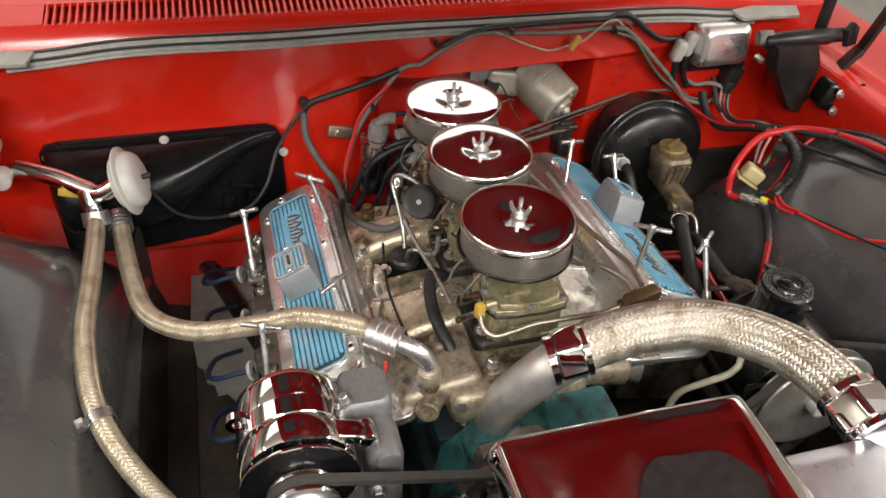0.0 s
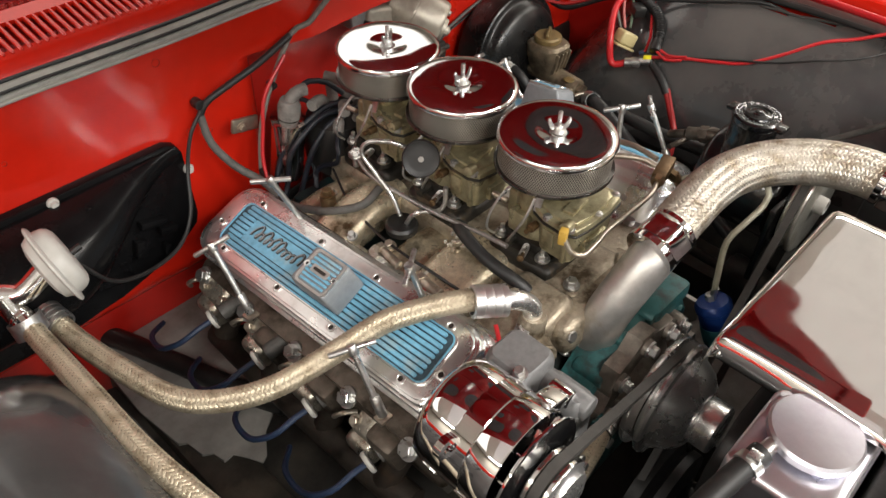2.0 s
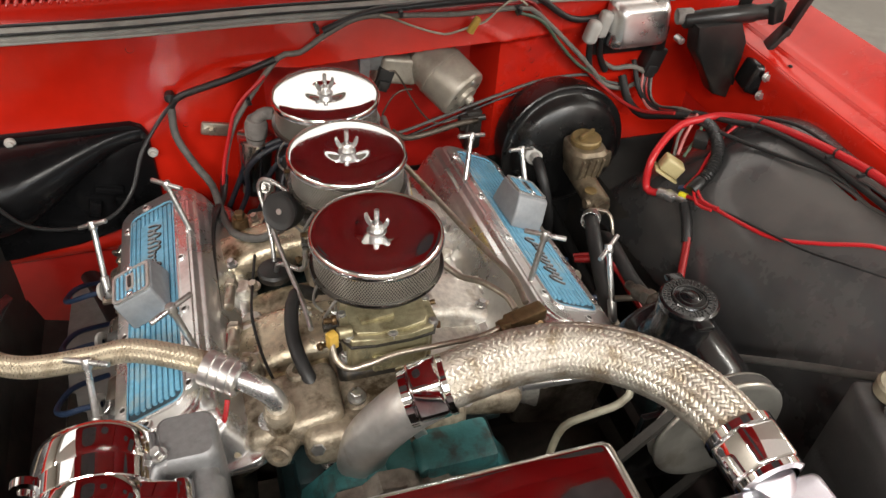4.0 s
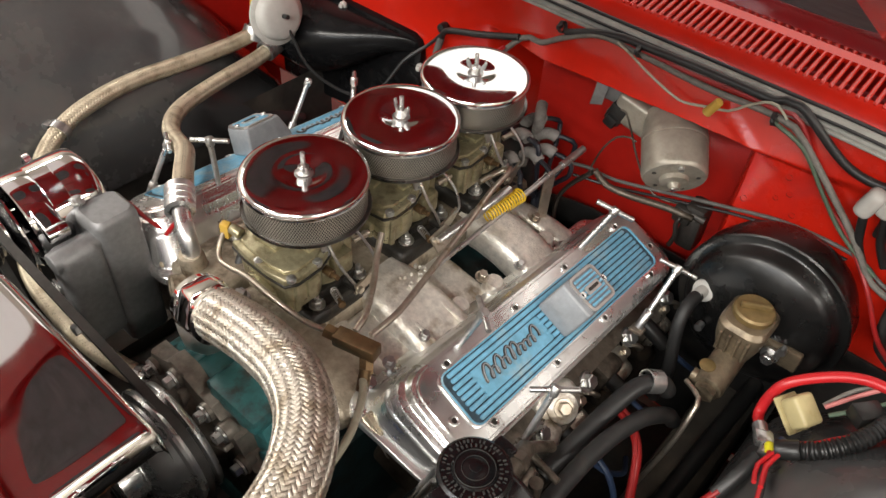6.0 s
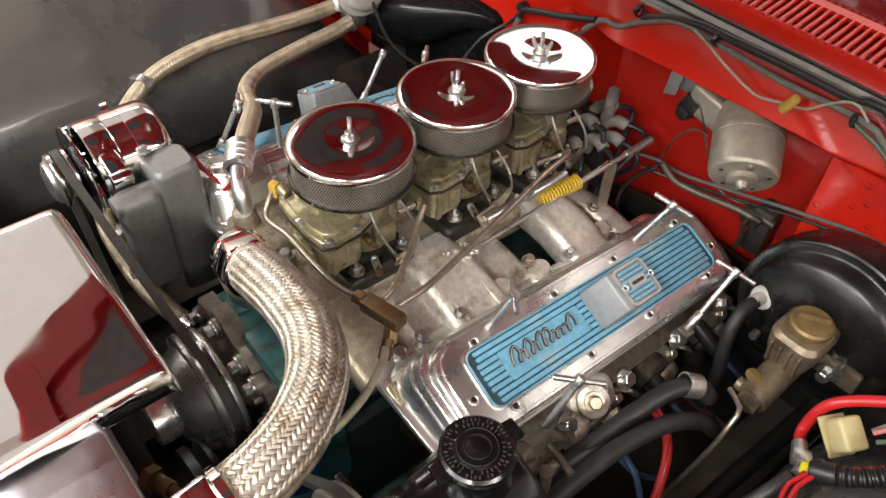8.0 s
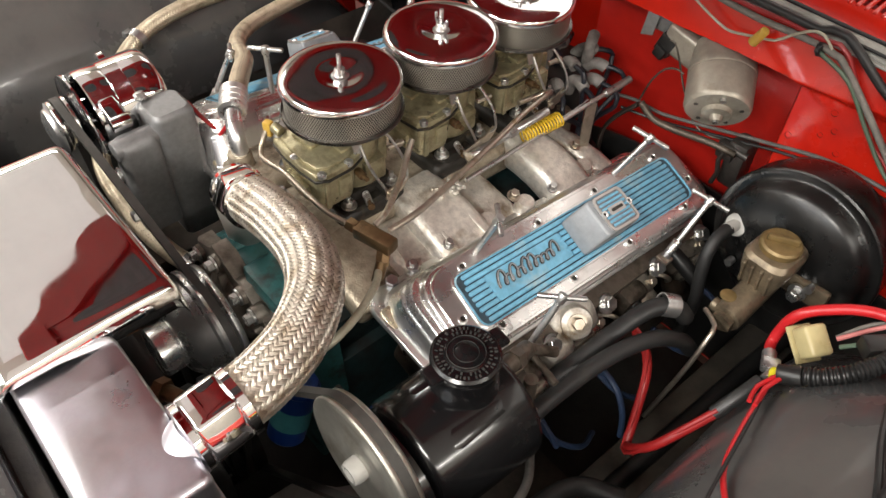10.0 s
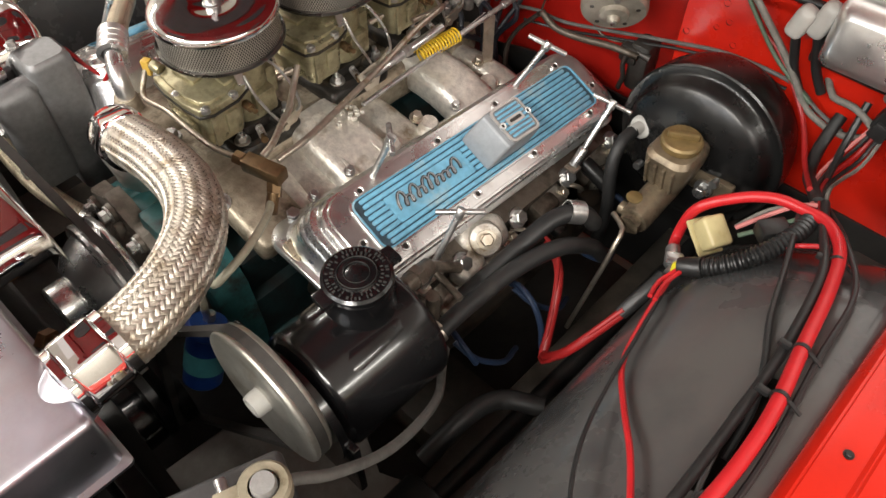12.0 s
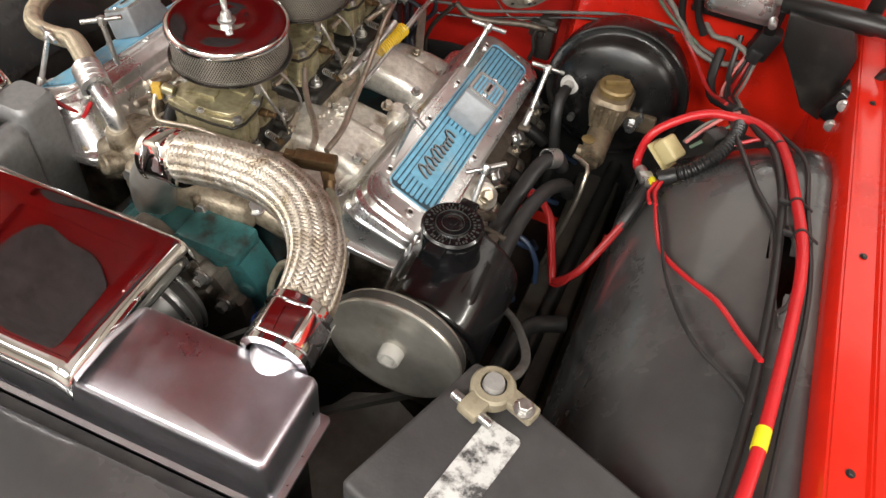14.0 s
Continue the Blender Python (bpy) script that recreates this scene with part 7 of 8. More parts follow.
for p, q, r in (((-0.17, 0.16, 0.8), (-0.178, 0.11, 0.803), 0.007), ((-0.174, 0.075, 0.8), (-0.18, 0.03, 0.806), 0.008), ((-0.165, 0.02, 0.8), (-0.168, -0.02, 0.806), 0.0065)):
    bm = B()
    cyl(bm, p, q, r, seg=12, bevel=0.001)
    prism(bm, hexagon(r * 1.4), facing(p, V(q) - V(p)), 0.01, 0.001)
    part("pipe_fitting", bm, STEEL_LINE, st)

# ---- fuel lines and throttle linkage, driver side ----
bm = B()
box(bm, (0.165, -0.078, 0.888), (0.055, 0.02, 0.018), Matrix.Rotation(0.25, 3, "Z"), 0.003)
prism(bm, hexagon(0.009), facing((0.14, -0.086, 0.89), (-1, -0.25, 0.05)), 0.013, 0.001)
cyl(bm, (0.178, -0.075, 0.88), (0.19, -0.088, 0.866), 0.009, seg=6)
cyl(bm, (0.188, -0.086, 0.872), (0.195, -0.1, 0.852), 0.0075, seg=12)
solo("fuel_tee", bm, BRASS, "brown brass fuel line tee block", "fitting")
hose("fuel_line", [(0.135, -0.087, 0.89), (0.1, -0.098, 0.892), (0.05, -0.1, 0.893), (0.0, -0.098, 0.89), (-0.03, -0.1, 0.885), (-0.055, -0.098, 0.88), (-0.068, -0.088, 0.888), (-0.07, -0.076, 0.905)], 0.0036, STEEL_LINE, "bent tarnished steel fuel line to the front carburettor", "fuel line", seg=10, step=0.006, group="fuel lines")
hose("fuel_line", [(0.155, -0.07, 0.896), (0.15, -0.05, 0.9), (0.13, -0.02, 0.9), (0.11, 0.005, 0.892), (0.09, 0.03, 0.9), (0.078, 0.05, 0.915)], 0.0042, STEEL_LINE, "tarnished steel fuel line", "fuel line", seg=10, step=0.006, group="fuel lines")
hose("fuel_line", [(0.172, -0.062, 0.895), (0.172, -0.02, 0.898), (0.16, 0.03, 0.895), (0.145, 0.09, 0.893), (0.128, 0.16, 0.893), (0.11, 0.23, 0.893), (0.096, 0.29, 0.887), (0.08, 0.305, 0.873), (0.07, 0.29, 0.866), (0.066, 0.262, 0.866)], 0.0042, STEEL_LINE, "long tarnished steel fuel line to the rear carburettor", "fuel line", seg=10, step=0.006, group="fuel lines")
bm = B()
box(bm, (-0.069, -0.074, 0.906), (0.012, 0.011, 0.022), Matrix.Rotation(0.4, 3, "Z"), 0.002)
solo("wire_plug", bm, YELLOW, "yellow plastic plug at the front carburettor", "connector")
link = thing("throttle_linkage", (0.1, 0.2, 0.82), "zinc throttle rods with turnbuckle ends", "linkage")
bm = B()
cyl(bm, (0.092, 0.145, 0.845), (0.1, 0.21, 0.856), 0.0062, seg=12, bevel=0.001)
cyl(bm, (0.1, 0.21, 0.856), (0.101, 0.222, 0.858), 0.0078, seg=6)
cyl(bm, (0.101, 0.222, 0.858), (0.108, 0.28, 0.868), 0.0062, seg=12, bevel=0.001)
part("turnbuckle", bm, ZINC, link)
bm = B()
cyl(bm, (0.11, 0.12, 0.826), (0.118, 0.4, 0.848), 0.0036, seg=10)
cyl(bm, (0.118, 0.4, 0.848), (0.12, 0.455, 0.852), 0.006, seg=10)
part("rod", bm, ZINC, link)
bm = B()
prism(bm, [(-0.008, -0.045), (0.008, -0.045), (0.009, 0.04), (0.0, 0.05), (-0.009, 0.04)], facing((0.114, 0.374, 0.80), (0.9, -0.4, 0)) @ Matrix.Rotation(0.0, 4, "Z"), 0.003)
part("bracket", bm, STEEL_LINE, link, "flat steel bracket with holes")
bm = B()
prism(bm, [(-0.01, -0.012), (0.012, -0.012), (0.03, 0.006), (0.02, 0.016), (-0.012, 0.012)], facing((0.088, 0.15, 0.838), (0.8, 0, 0.6)), 0.003)
cyl(bm, (0.088, 0.15, 0.838), (0.098, 0.15, 0.848), 0.006, seg=10)
part("bell_crank", bm, STEEL_LINE, link)
bm = B()
pts = []
a, b = V((0.102, 0.237, 0.838)), V((0.111, 0.308, 0.842))
fm = facing(a, b - a)
for k in range(14 * 12 + 1):
    t = k / (14 * 12)
    ang = 2 * math.pi * k / 12
    pts.append(fm @ V((0.0105 * math.cos(ang), 0.0105 * math.sin(ang), t * (b - a).length)))
tube(bm, pts, 0.0015, 6, 0.02)
solo("return_spring", bm, SPRING_YELLOW, "yellow coiled throttle return spring", "spring")
hose("spring_wire", [(0.111, 0.306, 0.842), (0.113, 0.335, 0.846), (0.113, 0.366, 0.85)], 0.0009, ZINC, "thin spring hook wire", "wire", seg=6)

# ---- driver side at the firewall ----
bo = thing("brake_booster", (0.46, 0.46, 0.66), "black brake booster drum on the firewall", "brake booster")
ba = V((0.0, -0.985, 0.07)).normalized()
bcn = V((0.46, 0.425, 0.764))
bm = B()
lathe(bm, [(0.0, -0.075), (0.09, -0.075), (0.113, -0.065), (0.119, -0.045), (0.1195, -0.012), (0.1225, -0.009), (0.1225, -0.001), (0.12, 0.001), (0.111, 0.001), (0.107, 0.004), (0.104, 0.014), (0.101, 0.02), (0.095, 0.025), (0.08, 0.031), (0.06, 0.037), (0.042, 0.041), (0.0, 0.042)], bcn, ba, seg=80)
part("drum", bm, BOOSTER_BLACK, bo)
for a in (20, 200):
    p = bcn + V((0.06 * math.cos(radians(a)), -0.04, 0.06 * math.sin(radians(a)) - 0.02))
    bm = B()
    cyl(bm, p, p + ba * 0.012, 0.006, seg=10)
    part("stud", bm, ZINC, bo)
bm = B()
cyl(bm, (0.388, 0.405, 0.772), (0.386, 0.39, 0.778), 0.017, seg=24, bevel=0.003)
cyl(bm, (0.386, 0.39, 0.778), (0.384, 0.372, 0.78), 0.009, seg=16)
part("check_valve", bm, WHITE_GREY, bo, "pale check valve with a clamp")
hose("vacuum_hose", [(0.385, 0.376, 0.779), (0.383, 0.355, 0.775), (0.385, 0.335, 0.755), (0.392, 0.325, 0.72), (0.4, 0.32, 0.67), (0.395, 0.32, 0.6)], 0.0095, RUBBER, "black vacuum hose from the brake booster", seg=12)
mc = thing("master_cylinder", (0.465, 0.33, 0.72), "brown-gold cast brake master cylinder with a round cap", "master cylinder")
bm = B()
cyl(bm, (0.464, 0.385, 0.755), (0.466, 0.268, 0.742), 0.021, seg=28, bevel=0.004)
cyl(bm, (0.466, 0.268, 0.742), (0.466, 0.258, 0.741), 0.0155, seg=6)
cyl(bm, (0.44, 0.277, 0.744), (0.466, 0.277, 0.744), 0.01, seg=14)
box(bm, (0.5, 0.386, 0.752), (0.085, 0.012, 0.035), None, 0.004)
part("barrel", bm, GOLD_BROWN, mc)
bm = B()
lofted(bm, [(0.04, 0.045, 0.012, 0.748), (0.05, 0.062, 0.014, 0.765), (0.061, 0.073, 0.018, 0.788), (0.065, 0.077, 0.02, 0.806), (0.065, 0.077, 0.02, 0.813), (0.058, 0.066, 0.02, 0.819)], Matrix.Translation((0.464, 0.352, 0)))
for k in range(4):
    box(bm, (0.4445 + 0.0125 * k, 0.3165, 0.787), (0.0045, 0.008, 0.044), Matrix.Rotation(0.22, 3, "X"), 0.0018)
part("reservoir", bm, GOLD_BROWN, mc, "brown-gold cast reservoir")
bm = B()
lathe(bm, [(0.026, 0.0), (0.0275, 0.003), (0.0275, 0.01), (0.025, 0.013), (0.0, 0.0135)], (0.464, 0.355, 0.818), seg=40)
box(bm, (0.464, 0.355, 0.835), (0.04, 0.007, 0.009), Matrix.Rotation(0.5, 3, "Z"), 0.002)
part("cap", bm, GOLD_CAP, mc, "gold-brown screw cap with a grip bar")
bm = B()
bolt(bm, (0.505, 0.378, 0.75), (0, -1, 0), 0.009, 0.014)
part("bolt", bm, ZINC, mc)
bm = B()
cyl(bm, (0.452, 0.285, 0.763), (0.452, 0.285, 0.766), 0.011, seg=20, bevel=0.001)
part("bleed_plug", bm, GOLD_CAP, mc)
hose("brake_line", [(0.44, 0.26, 0.744), (0.466, 0.243, 0.748), (0.47, 0.225, 0.735), (0.469, 0.21, 0.705), (0.464, 0.2, 0.665), (0.455, 0.195, 0.61), (0.445, 0.19, 0.55)], 0.0036, STEEL_LINE, "thin steel brake line", "brake line", seg=10)

wm = thing("wiper_motor", (0.25, 0.49, 0.84), "dull grey cylindrical wiper motor on the firewall", "wiper motor")
wa = V((0.52, -0.74, -0.43)).normalized()
wc = V((0.27, 0.463, 0.873))
bm = B()
lathe(bm, [(0.0, 0.016), (0.007, 0.016), (0.0085, 0.013), (0.0095, 0.008), (0.0175, 0.0075), (0.0205, 0.0065), (0.0215, -0.0005), (0.0445, -0.002), (0.0468, -0.0045), (0.048, -0.0095), (0.0487, -0.054), (0.0487, -0.0555), (0.0478, -0.0565), (0.0478, -0.0585), (0.049, -0.0595), (0.049, -0.066), (0.0475, -0.069), (0.0455, -0.105), (0.038, -0.112), (0.0, -0.114)], wc, wa, seg=48)
part("motor_can", bm, MOTOR_GREY, wm)
fm = facing(wc, wa)
for k in range(5):
    bm = B()
    a = 2 * math.pi * k / 5 + 0.3
    p = fm @ V((0.034 * math.cos(a), 0.034 * math.sin(a), -0.003))
    cyl(bm, p, p + wa * (0.006 if k == 1 else 0.0022), 0.0046 if k == 1 else 0.0034, seg=10)
    part("end_screw", bm, ZINC if k == 1 else DARK_LETTER, wm)
bm = B()
cyl(bm, wc + wa * 0.014, wc + wa * 0.018, 0.0045, seg=6)
part("shaft_cap", bm, ZINC, wm)
bm = B()
box(bm, (0.163, 0.53, 0.908), (0.07, 0.05, 0.05), Matrix.Rotation(0.2, 3, "Y"), 0.008, 3)
box(bm, (0.163 - 0.03, 0.53 - 0.006, 0.908 - 0.012), (0.03, 0.03, 0.026), Matrix.Rotation(0.5, 3, "Y"), 0.005)
box(bm, (0.195, 0.588, 0.91), (0.06, 0.1, 0.045), None, 0.006)
part("gear_housing", bm, MOTOR_GREY, wm)
bm = B()
prism(bm, [(-0.011, -0.022), (0.008, -0.018), (0.012, 0.016), (-0.007, 0.022)], facing((0.099, 0.51, 0.921), (0.3, -1, 0.1)), 0.004, 0.001)
box(bm, (0.099 + 0.022, 0.51 + 0.02, 0.921 + 0.004), (0.05, 0.03, 0.03), None, 0.004)
part("park_switch", bm, BRACKET_GREY, wm, "grey park switch plate")
bm = B()
box(bm, (0.135, 0.515, 0.899), (0.028, 0.024, 0.034), Matrix.Rotation(0.35, 3, "Y"), 0.003)
box(bm, (0.135 - 0.004, 0.515 - 0.01, 0.899 - 0.012), (0.02, 0.014, 0.02), Matrix.Rotation(0.35, 3, "Y"), 0.003)
part("plug_socket", bm, SATIN_BLACK, wm)

for pts in ([(0.142, 0.505, 0.912), (0.152, 0.505, 0.912), (0.166, 0.505, 0.89), (0.189, 0.505, 0.846), (0.219, 0.505, 0.805), (0.247, 0.505, 0.796), (0.284, 0.505, 0.806)],
            [(0.183, 0.5, 0.875), (0.17, 0.5, 0.877), (0.15, 0.5, 0.867), (0.132, 0.5, 0.837), (0.121, 0.5, 0.799), (0.116, 0.5, 0.777)]):
    hose("wiper_wire", pts, 0.0017, DIRTY_CAST, "thin brown wire hanging from the wiper motor plug", "wire", seg=8, group="wiper wires")
hose("shift_rod", [(0.141, 0.47, 0.813), (0.165, 0.475, 0.793), (0.206, 0.48, 0.792), (0.267, 0.485, 0.802), (0.309, 0.49, 0.802)], 0.0055, DIRTY_CAST, "grimy brown rod along the lower firewall", "rod", seg=10)
hose("cable_bracket", [(0.14, 0.465, 0.811), (0.114, 0.45, 0.779), (0.101, 0.44, 0.746), (0.107, 0.43, 0.713)], 0.009, BURNT_IRON, "dark curved cable bracket behind the intake", "bracket", seg=10, flat=0.4)

vr = thing("voltage_regulator", (0.59, 0.49, 0.92), "silver metal voltage regulator box on the red firewall", "voltage regulator")
bm = B()
lofted(bm, [(0.112, 0.085, 0.01, 0.0), (0.112, 0.085, 0.012, 0.026), (0.104, 0.074, 0.014, 0.038), (0.09, 0.058, 0.012, 0.044), (0.084, 0.052, 0.01, 0.045)], facing((0.602, 0.506, 0.968), (0.03, -1, 0.12)))
part("box_cover", bm, POLISHED, vr)
for k in range(2):
    bm = B()
    box(bm, (0.602, 0.4615 + 0.001 * k, 0.955 + 0.008 * k), (0.034, 0.003, 0.004), None, 0.001)
    part("stamped_mark", bm, DULL_ALU, vr)
bm = B()
box(bm, (0.6, 0.508, 0.93), (0.14, 0.012, 0.05), None, 0.004)
box(bm, (0.655, 0.49, 0.94), (0.02, 0.03, 0.05), None, 0.004)
part("base_plate", bm, SATIN_BLACK, vr)
for x, y, z, h in ((0.511, 0.486, 0.962, 0.044), (0.534, 0.492, 0.972, 0.05)):
    bm = B()
    box(bm, (x, y, z), (0.024, 0.026, h), Matrix.Rotation(0.25, 3, "Y"), 0.0095, 4)
    cap_of = part("terminal_cap", bm, WHITE_GREY, vr, "pale stubby terminal plugs")
    bm = B()
    tube(bm, [(x, y, z - h * 0.45), (x + 0.004, y + 0.004, z - 0.04), (x + 0.012, y + 0.008, z - 0.07), (x + 0.03, y + 0.01, z - 0.1)], 0.006, 10, 0.008)
    part("plug_wire", bm, BLACK_WIRE, cap_of)

bm = B()
prism(bm, [(0.662, 1.0), (0.75, 1.004), (0.772, 0.965), (0.771, 0.93), (0.768, 0.85), (0.735, 0.862), (0.7, 0.915), (0.672, 0.95)], Matrix(((1, 0, 0, 0), (0, 0, -1, 0.425), (0, 1, 0, 0), (0, 0, 0, 1))), 0.034, 0.006)
hg = part("hood_hinge", bm, SATIN_BLACK, car_body, "black hood hinge with arms and spring")
bm = B()
box(bm, (0.79, 0.35, 0.915), (0.062, 0.06, 0.055), Matrix.Rotation(0.25, 3, "Y") @ Matrix.Rotation(-0.3, 3, "Z"), 0.008, 3)
part("hinge_box", bm, GLOSS_BLACK, hg, "glossy black hinge box")
for p in ((0.77, 0.315, 0.9), (0.805, 0.318, 0.9), (0.772, 0.316, 0.935)):
    bm = B()
    bolt(bm, p, (-0.2, -1, 0.2), 0.0065, 0.006)
    part("hinge_bolt", bm, ZINC, hg)
bm = B()
tube(bm, [(0.82, 0.365, 0.945), (0.84, 0.35, 0.935), (0.85, 0.345, 0.91), (0.838, 0.35, 0.885)], 0.014, 12, 0.006)
part("cam", bm, SATIN_BLACK, hg)
bm = B()
lathe(bm, [(0.0, 0.0), (0.0125, 0.0), (0.0145, 0.003), (0.0145, 0.03), (0.016, 0.033), (0.016, 0.125), (0.0135, 0.13), (0.0135, 0.155), (0.0, 0.157)], (0.65, 0.425, 1.0), (0.155, -0.03, 0.018), seg=28)
spring = part("spring_tube", bm, SATIN_BLACK, hg, "dusty black spring tube")
bm = B()
prism(bm, [(-0.014, -0.02), (0.014, -0.02), (0.018, 0.012), (0.0, 0.024), (-0.018, 0.012)], facing((0.806, 0.39, 1.02), (0.3, -0.9, 0.2)), 0.012, 0.003)
part("tube_clevis", bm, SATIN_BLACK, spring)
bm = B()
cyl(bm, (0.64, 0.433, 1.004), (0.668, 0.427, 1.006), 0.014, seg=18, bevel=0.003)
part("spring_end", bm, BOOT_GREY, hg)
for p, q, w in (((0.775, 0.39, 0.9), (0.83, 0.37, 1.0), 0.034), ((0.825, 0.37, 0.985), (0.87, 0.36, 1.14), 0.026), ((0.765, 0.42, 1.0), (0.77, 0.43, 1.22), 0.022), ((0.7, 0.41, 0.99), (0.775, 0.4, 0.88), 0.024)):
    d = V(q) - V(p)
    m = facing(p, d)
    bm = B()
    box(bm, (V(p) + V(q)) / 2, (w, 0.01, d.length), m.to_3x3(), 0.003)
    part("arm", bm, SATIN_BLACK, hg)
for p in ((0.649, 0.43, 0.967),):
    bm = B()
    cyl(bm, p, V(p) + V((0.0, -0.02, 0)), 0.0065, seg=16, bevel=0.002)
    part("pin", bm, ZINC, hg)
for side in (-1, 1):
    bm = B()
    prism(bm, [(-0.07, -0.02), (0.06, -0.02), (0.07, 0.012), (-0.03, 0.02), (-0.08, 0.01)], Matrix.Translation((side * 0.705, 0.505, 1.02)) @ Matrix.Rotation(0.2, 4, "X"), 0.006, 0.001)
    solo("seal_plate", bm, SEAL, "grey metal end plate of the cowl seal", "plate")
bm = B()
box(bm, (-0.74, 0.44, 0.93), (0.03, 0.1, 0.15), None, 0.006)
hg2 = part("hood_hinge", bm, SATIN_BLACK, car_body, "black hood hinge arm")
for z in (0.85, 0.91, 0.985):
    bm = B()
    cyl(bm, (-0.72, 0.45, z), (-0.72, 0.42, z), 0.016, seg=18, bevel=0.003)
    part("pin", bm, WHITE_GREY, hg2)

# ---- wiring ----
hose("red_battery_cable", [(0.552, 0.212, 0.795), (0.536, 0.245, 0.785), (0.542, 0.262, 0.83), (0.578, 0.285, 0.858), (0.612, 0.297, 0.872), (0.643, 0.296, 0.878), (0.672, 0.285, 0.888), (0.7, 0.242, 0.904), (0.716, 0.17, 0.922), (0.727, 0.085, 0.938),
                           (0.738, 0.01, 0.945), (0.741, -0.045, 0.946), (0.739, -0.1, 0.946), (0.733, -0.19, 0.946), (0.724, -0.29, 0.944), (0.706, -0.4, 0.937), (0.676, -0.5, 0.917)], 0.0066, RED_CABLE, "thick red battery cable over the inner fender", "cable", seg=14, step=0.008)
hose("red_wire", [(0.568, 0.187, 0.808), (0.578, 0.13, 0.825), (0.59, 0.066, 0.838), (0.605, 0.013, 0.85), (0.637, -0.038, 0.876), (0.67, -0.085, 0.905), (0.698, -0.13, 0.918), (0.718, -0.17, 0.936)], 0.0032, RED_CABLE, "thin red wire across the inner fender", "wire", seg=8)
hose("black_wire", [(0.568, 0.18, 0.806), (0.582, 0.12, 0.828), (0.596, 0.052, 0.846), (0.612, -0.03, 0.866), (0.632, -0.1, 0.89), (0.66, -0.155, 0.905), (0.7, -0.2, 0.922), (0.718, -0.235, 0.932)], 0.0022, BLACK_WIRE, "thin black wire across the inner fender", "wire", seg=8)
hose("starter_cable", [(0.562, 0.172, 0.802), (0.554, 0.142, 0.785), (0.546, 0.12, 0.765)], 0.0088, BLACK_WIRE, "black sleeve on the red starter cable", "cable", seg=12)
hose("red_starter_cable", [(0.552, 0.13, 0.776), (0.535, 0.1, 0.742), (0.515, 0.07, 0.705), (0.495, 0.065, 0.675), (0.481, 0.075, 0.652), (0.474, 0.088, 0.66), (0.464, 0.108, 0.672), (0.455, 0.125, 0.69), (0.445, 0.142, 0.706), (0.425, 0.165, 0.712), (0.39, 0.19, 0.7)], 0.0062, DARK_RED_CABLE, "red starter cable looping down beside the block", "cable", seg=12)
hose("thin_red_wire", [(0.548, 0.12, 0.775), (0.525, 0.085, 0.73), (0.5, 0.058, 0.68), (0.48, 0.068, 0.652), (0.468, 0.095, 0.672), (0.456, 0.118, 0.69), (0.442, 0.14, 0.712), (0.42, 0.17, 0.72), (0.385, 0.19, 0.71)], 0.003, DARK_RED_CABLE, "thin red wire beside the starter cable", "wire", seg=8)
rl = thing("relay", (0.57, 0.25, 0.8), "aged cream relay box on the wiring", "relay")
bm = B()
rturn = Matrix.Rotation(radians(-28), 3, "Z") @ Matrix.Rotation(radians(28), 3, "Y") @ Matrix.Rotation(radians(-8), 3, "X")
box(bm, (0.574, 0.247, 0.825), (0.038, 0.031, 0.026), rturn, 0.005, 3)
part("case", bm, CREAM, rl)
bm = B()
box(bm, V((0.574, 0.247, 0.825)) + rturn @ V((0.0, 0, -0.016)), (0.046, 0.035, 0.005), rturn, 0.002)
part("base", bm, CREAM, rl)
bm = B()
box(bm, (0.556, 0.205, 0.795), (0.022, 0.02, 0.014), Matrix.Rotation(0.5, 3, "Z"), 0.004)
cyl(bm, (0.552, 0.208, 0.795), (0.545, 0.222, 0.792), 0.009, seg=12)
cyl(bm, (0.562, 0.2, 0.797), (0.564, 0.176, 0.803), 0.006, seg=12)
solo("cable_lug", bm, ZINC, "bright crimped cable lug with solder", "cable lug")
bm = B()
cyl(bm, (0.565, 0.194, 0.805), (0.57, 0.18, 0.808), 0.0058, seg=12, bevel=0.001)
solo("wire_sleeve", bm, LIME, "bright yellow crimp sleeve on a wire", "crimp sleeve")
bm = B()
cyl(bm, (0.572, 0.21, 0.806), (0.582, 0.2, 0.812), 0.0042, seg=12, bevel=0.001)
solo("wire_sleeve", bm, BLUE_WIRE, "small blue crimp sleeve on a wire", "crimp sleeve")
hose("ribbed_loom", [(0.588, 0.185, 0.83), (0.612, 0.195, 0.845), (0.636, 0.22, 0.862), (0.652, 0.26, 0.872), (0.656, 0.3, 0.874)], 0.0098, SPLIT_LOOM, "black ribbed split loom over the fender", "wire loom", seg=14, step=0.0016, ribs=0.0011, rib_pitch=0.0055)
bm = B()
cyl(bm, (0.572, 0.178, 0.822), (0.594, 0.187, 0.834), 0.0115, seg=16, bevel=0.002)
solo("plug_housing", bm, SATIN_BLACK, "black round plug sleeve on the loom", "connector")
bm = B()
box(bm, (0.63, 0.262, 0.86), (0.034, 0.024, 0.02), Matrix.Rotation(0.9, 3, "Z"), 0.003)
solo("plug_housing", bm, SATIN_BLACK, "black plastic plug housings on the loom", "connector")
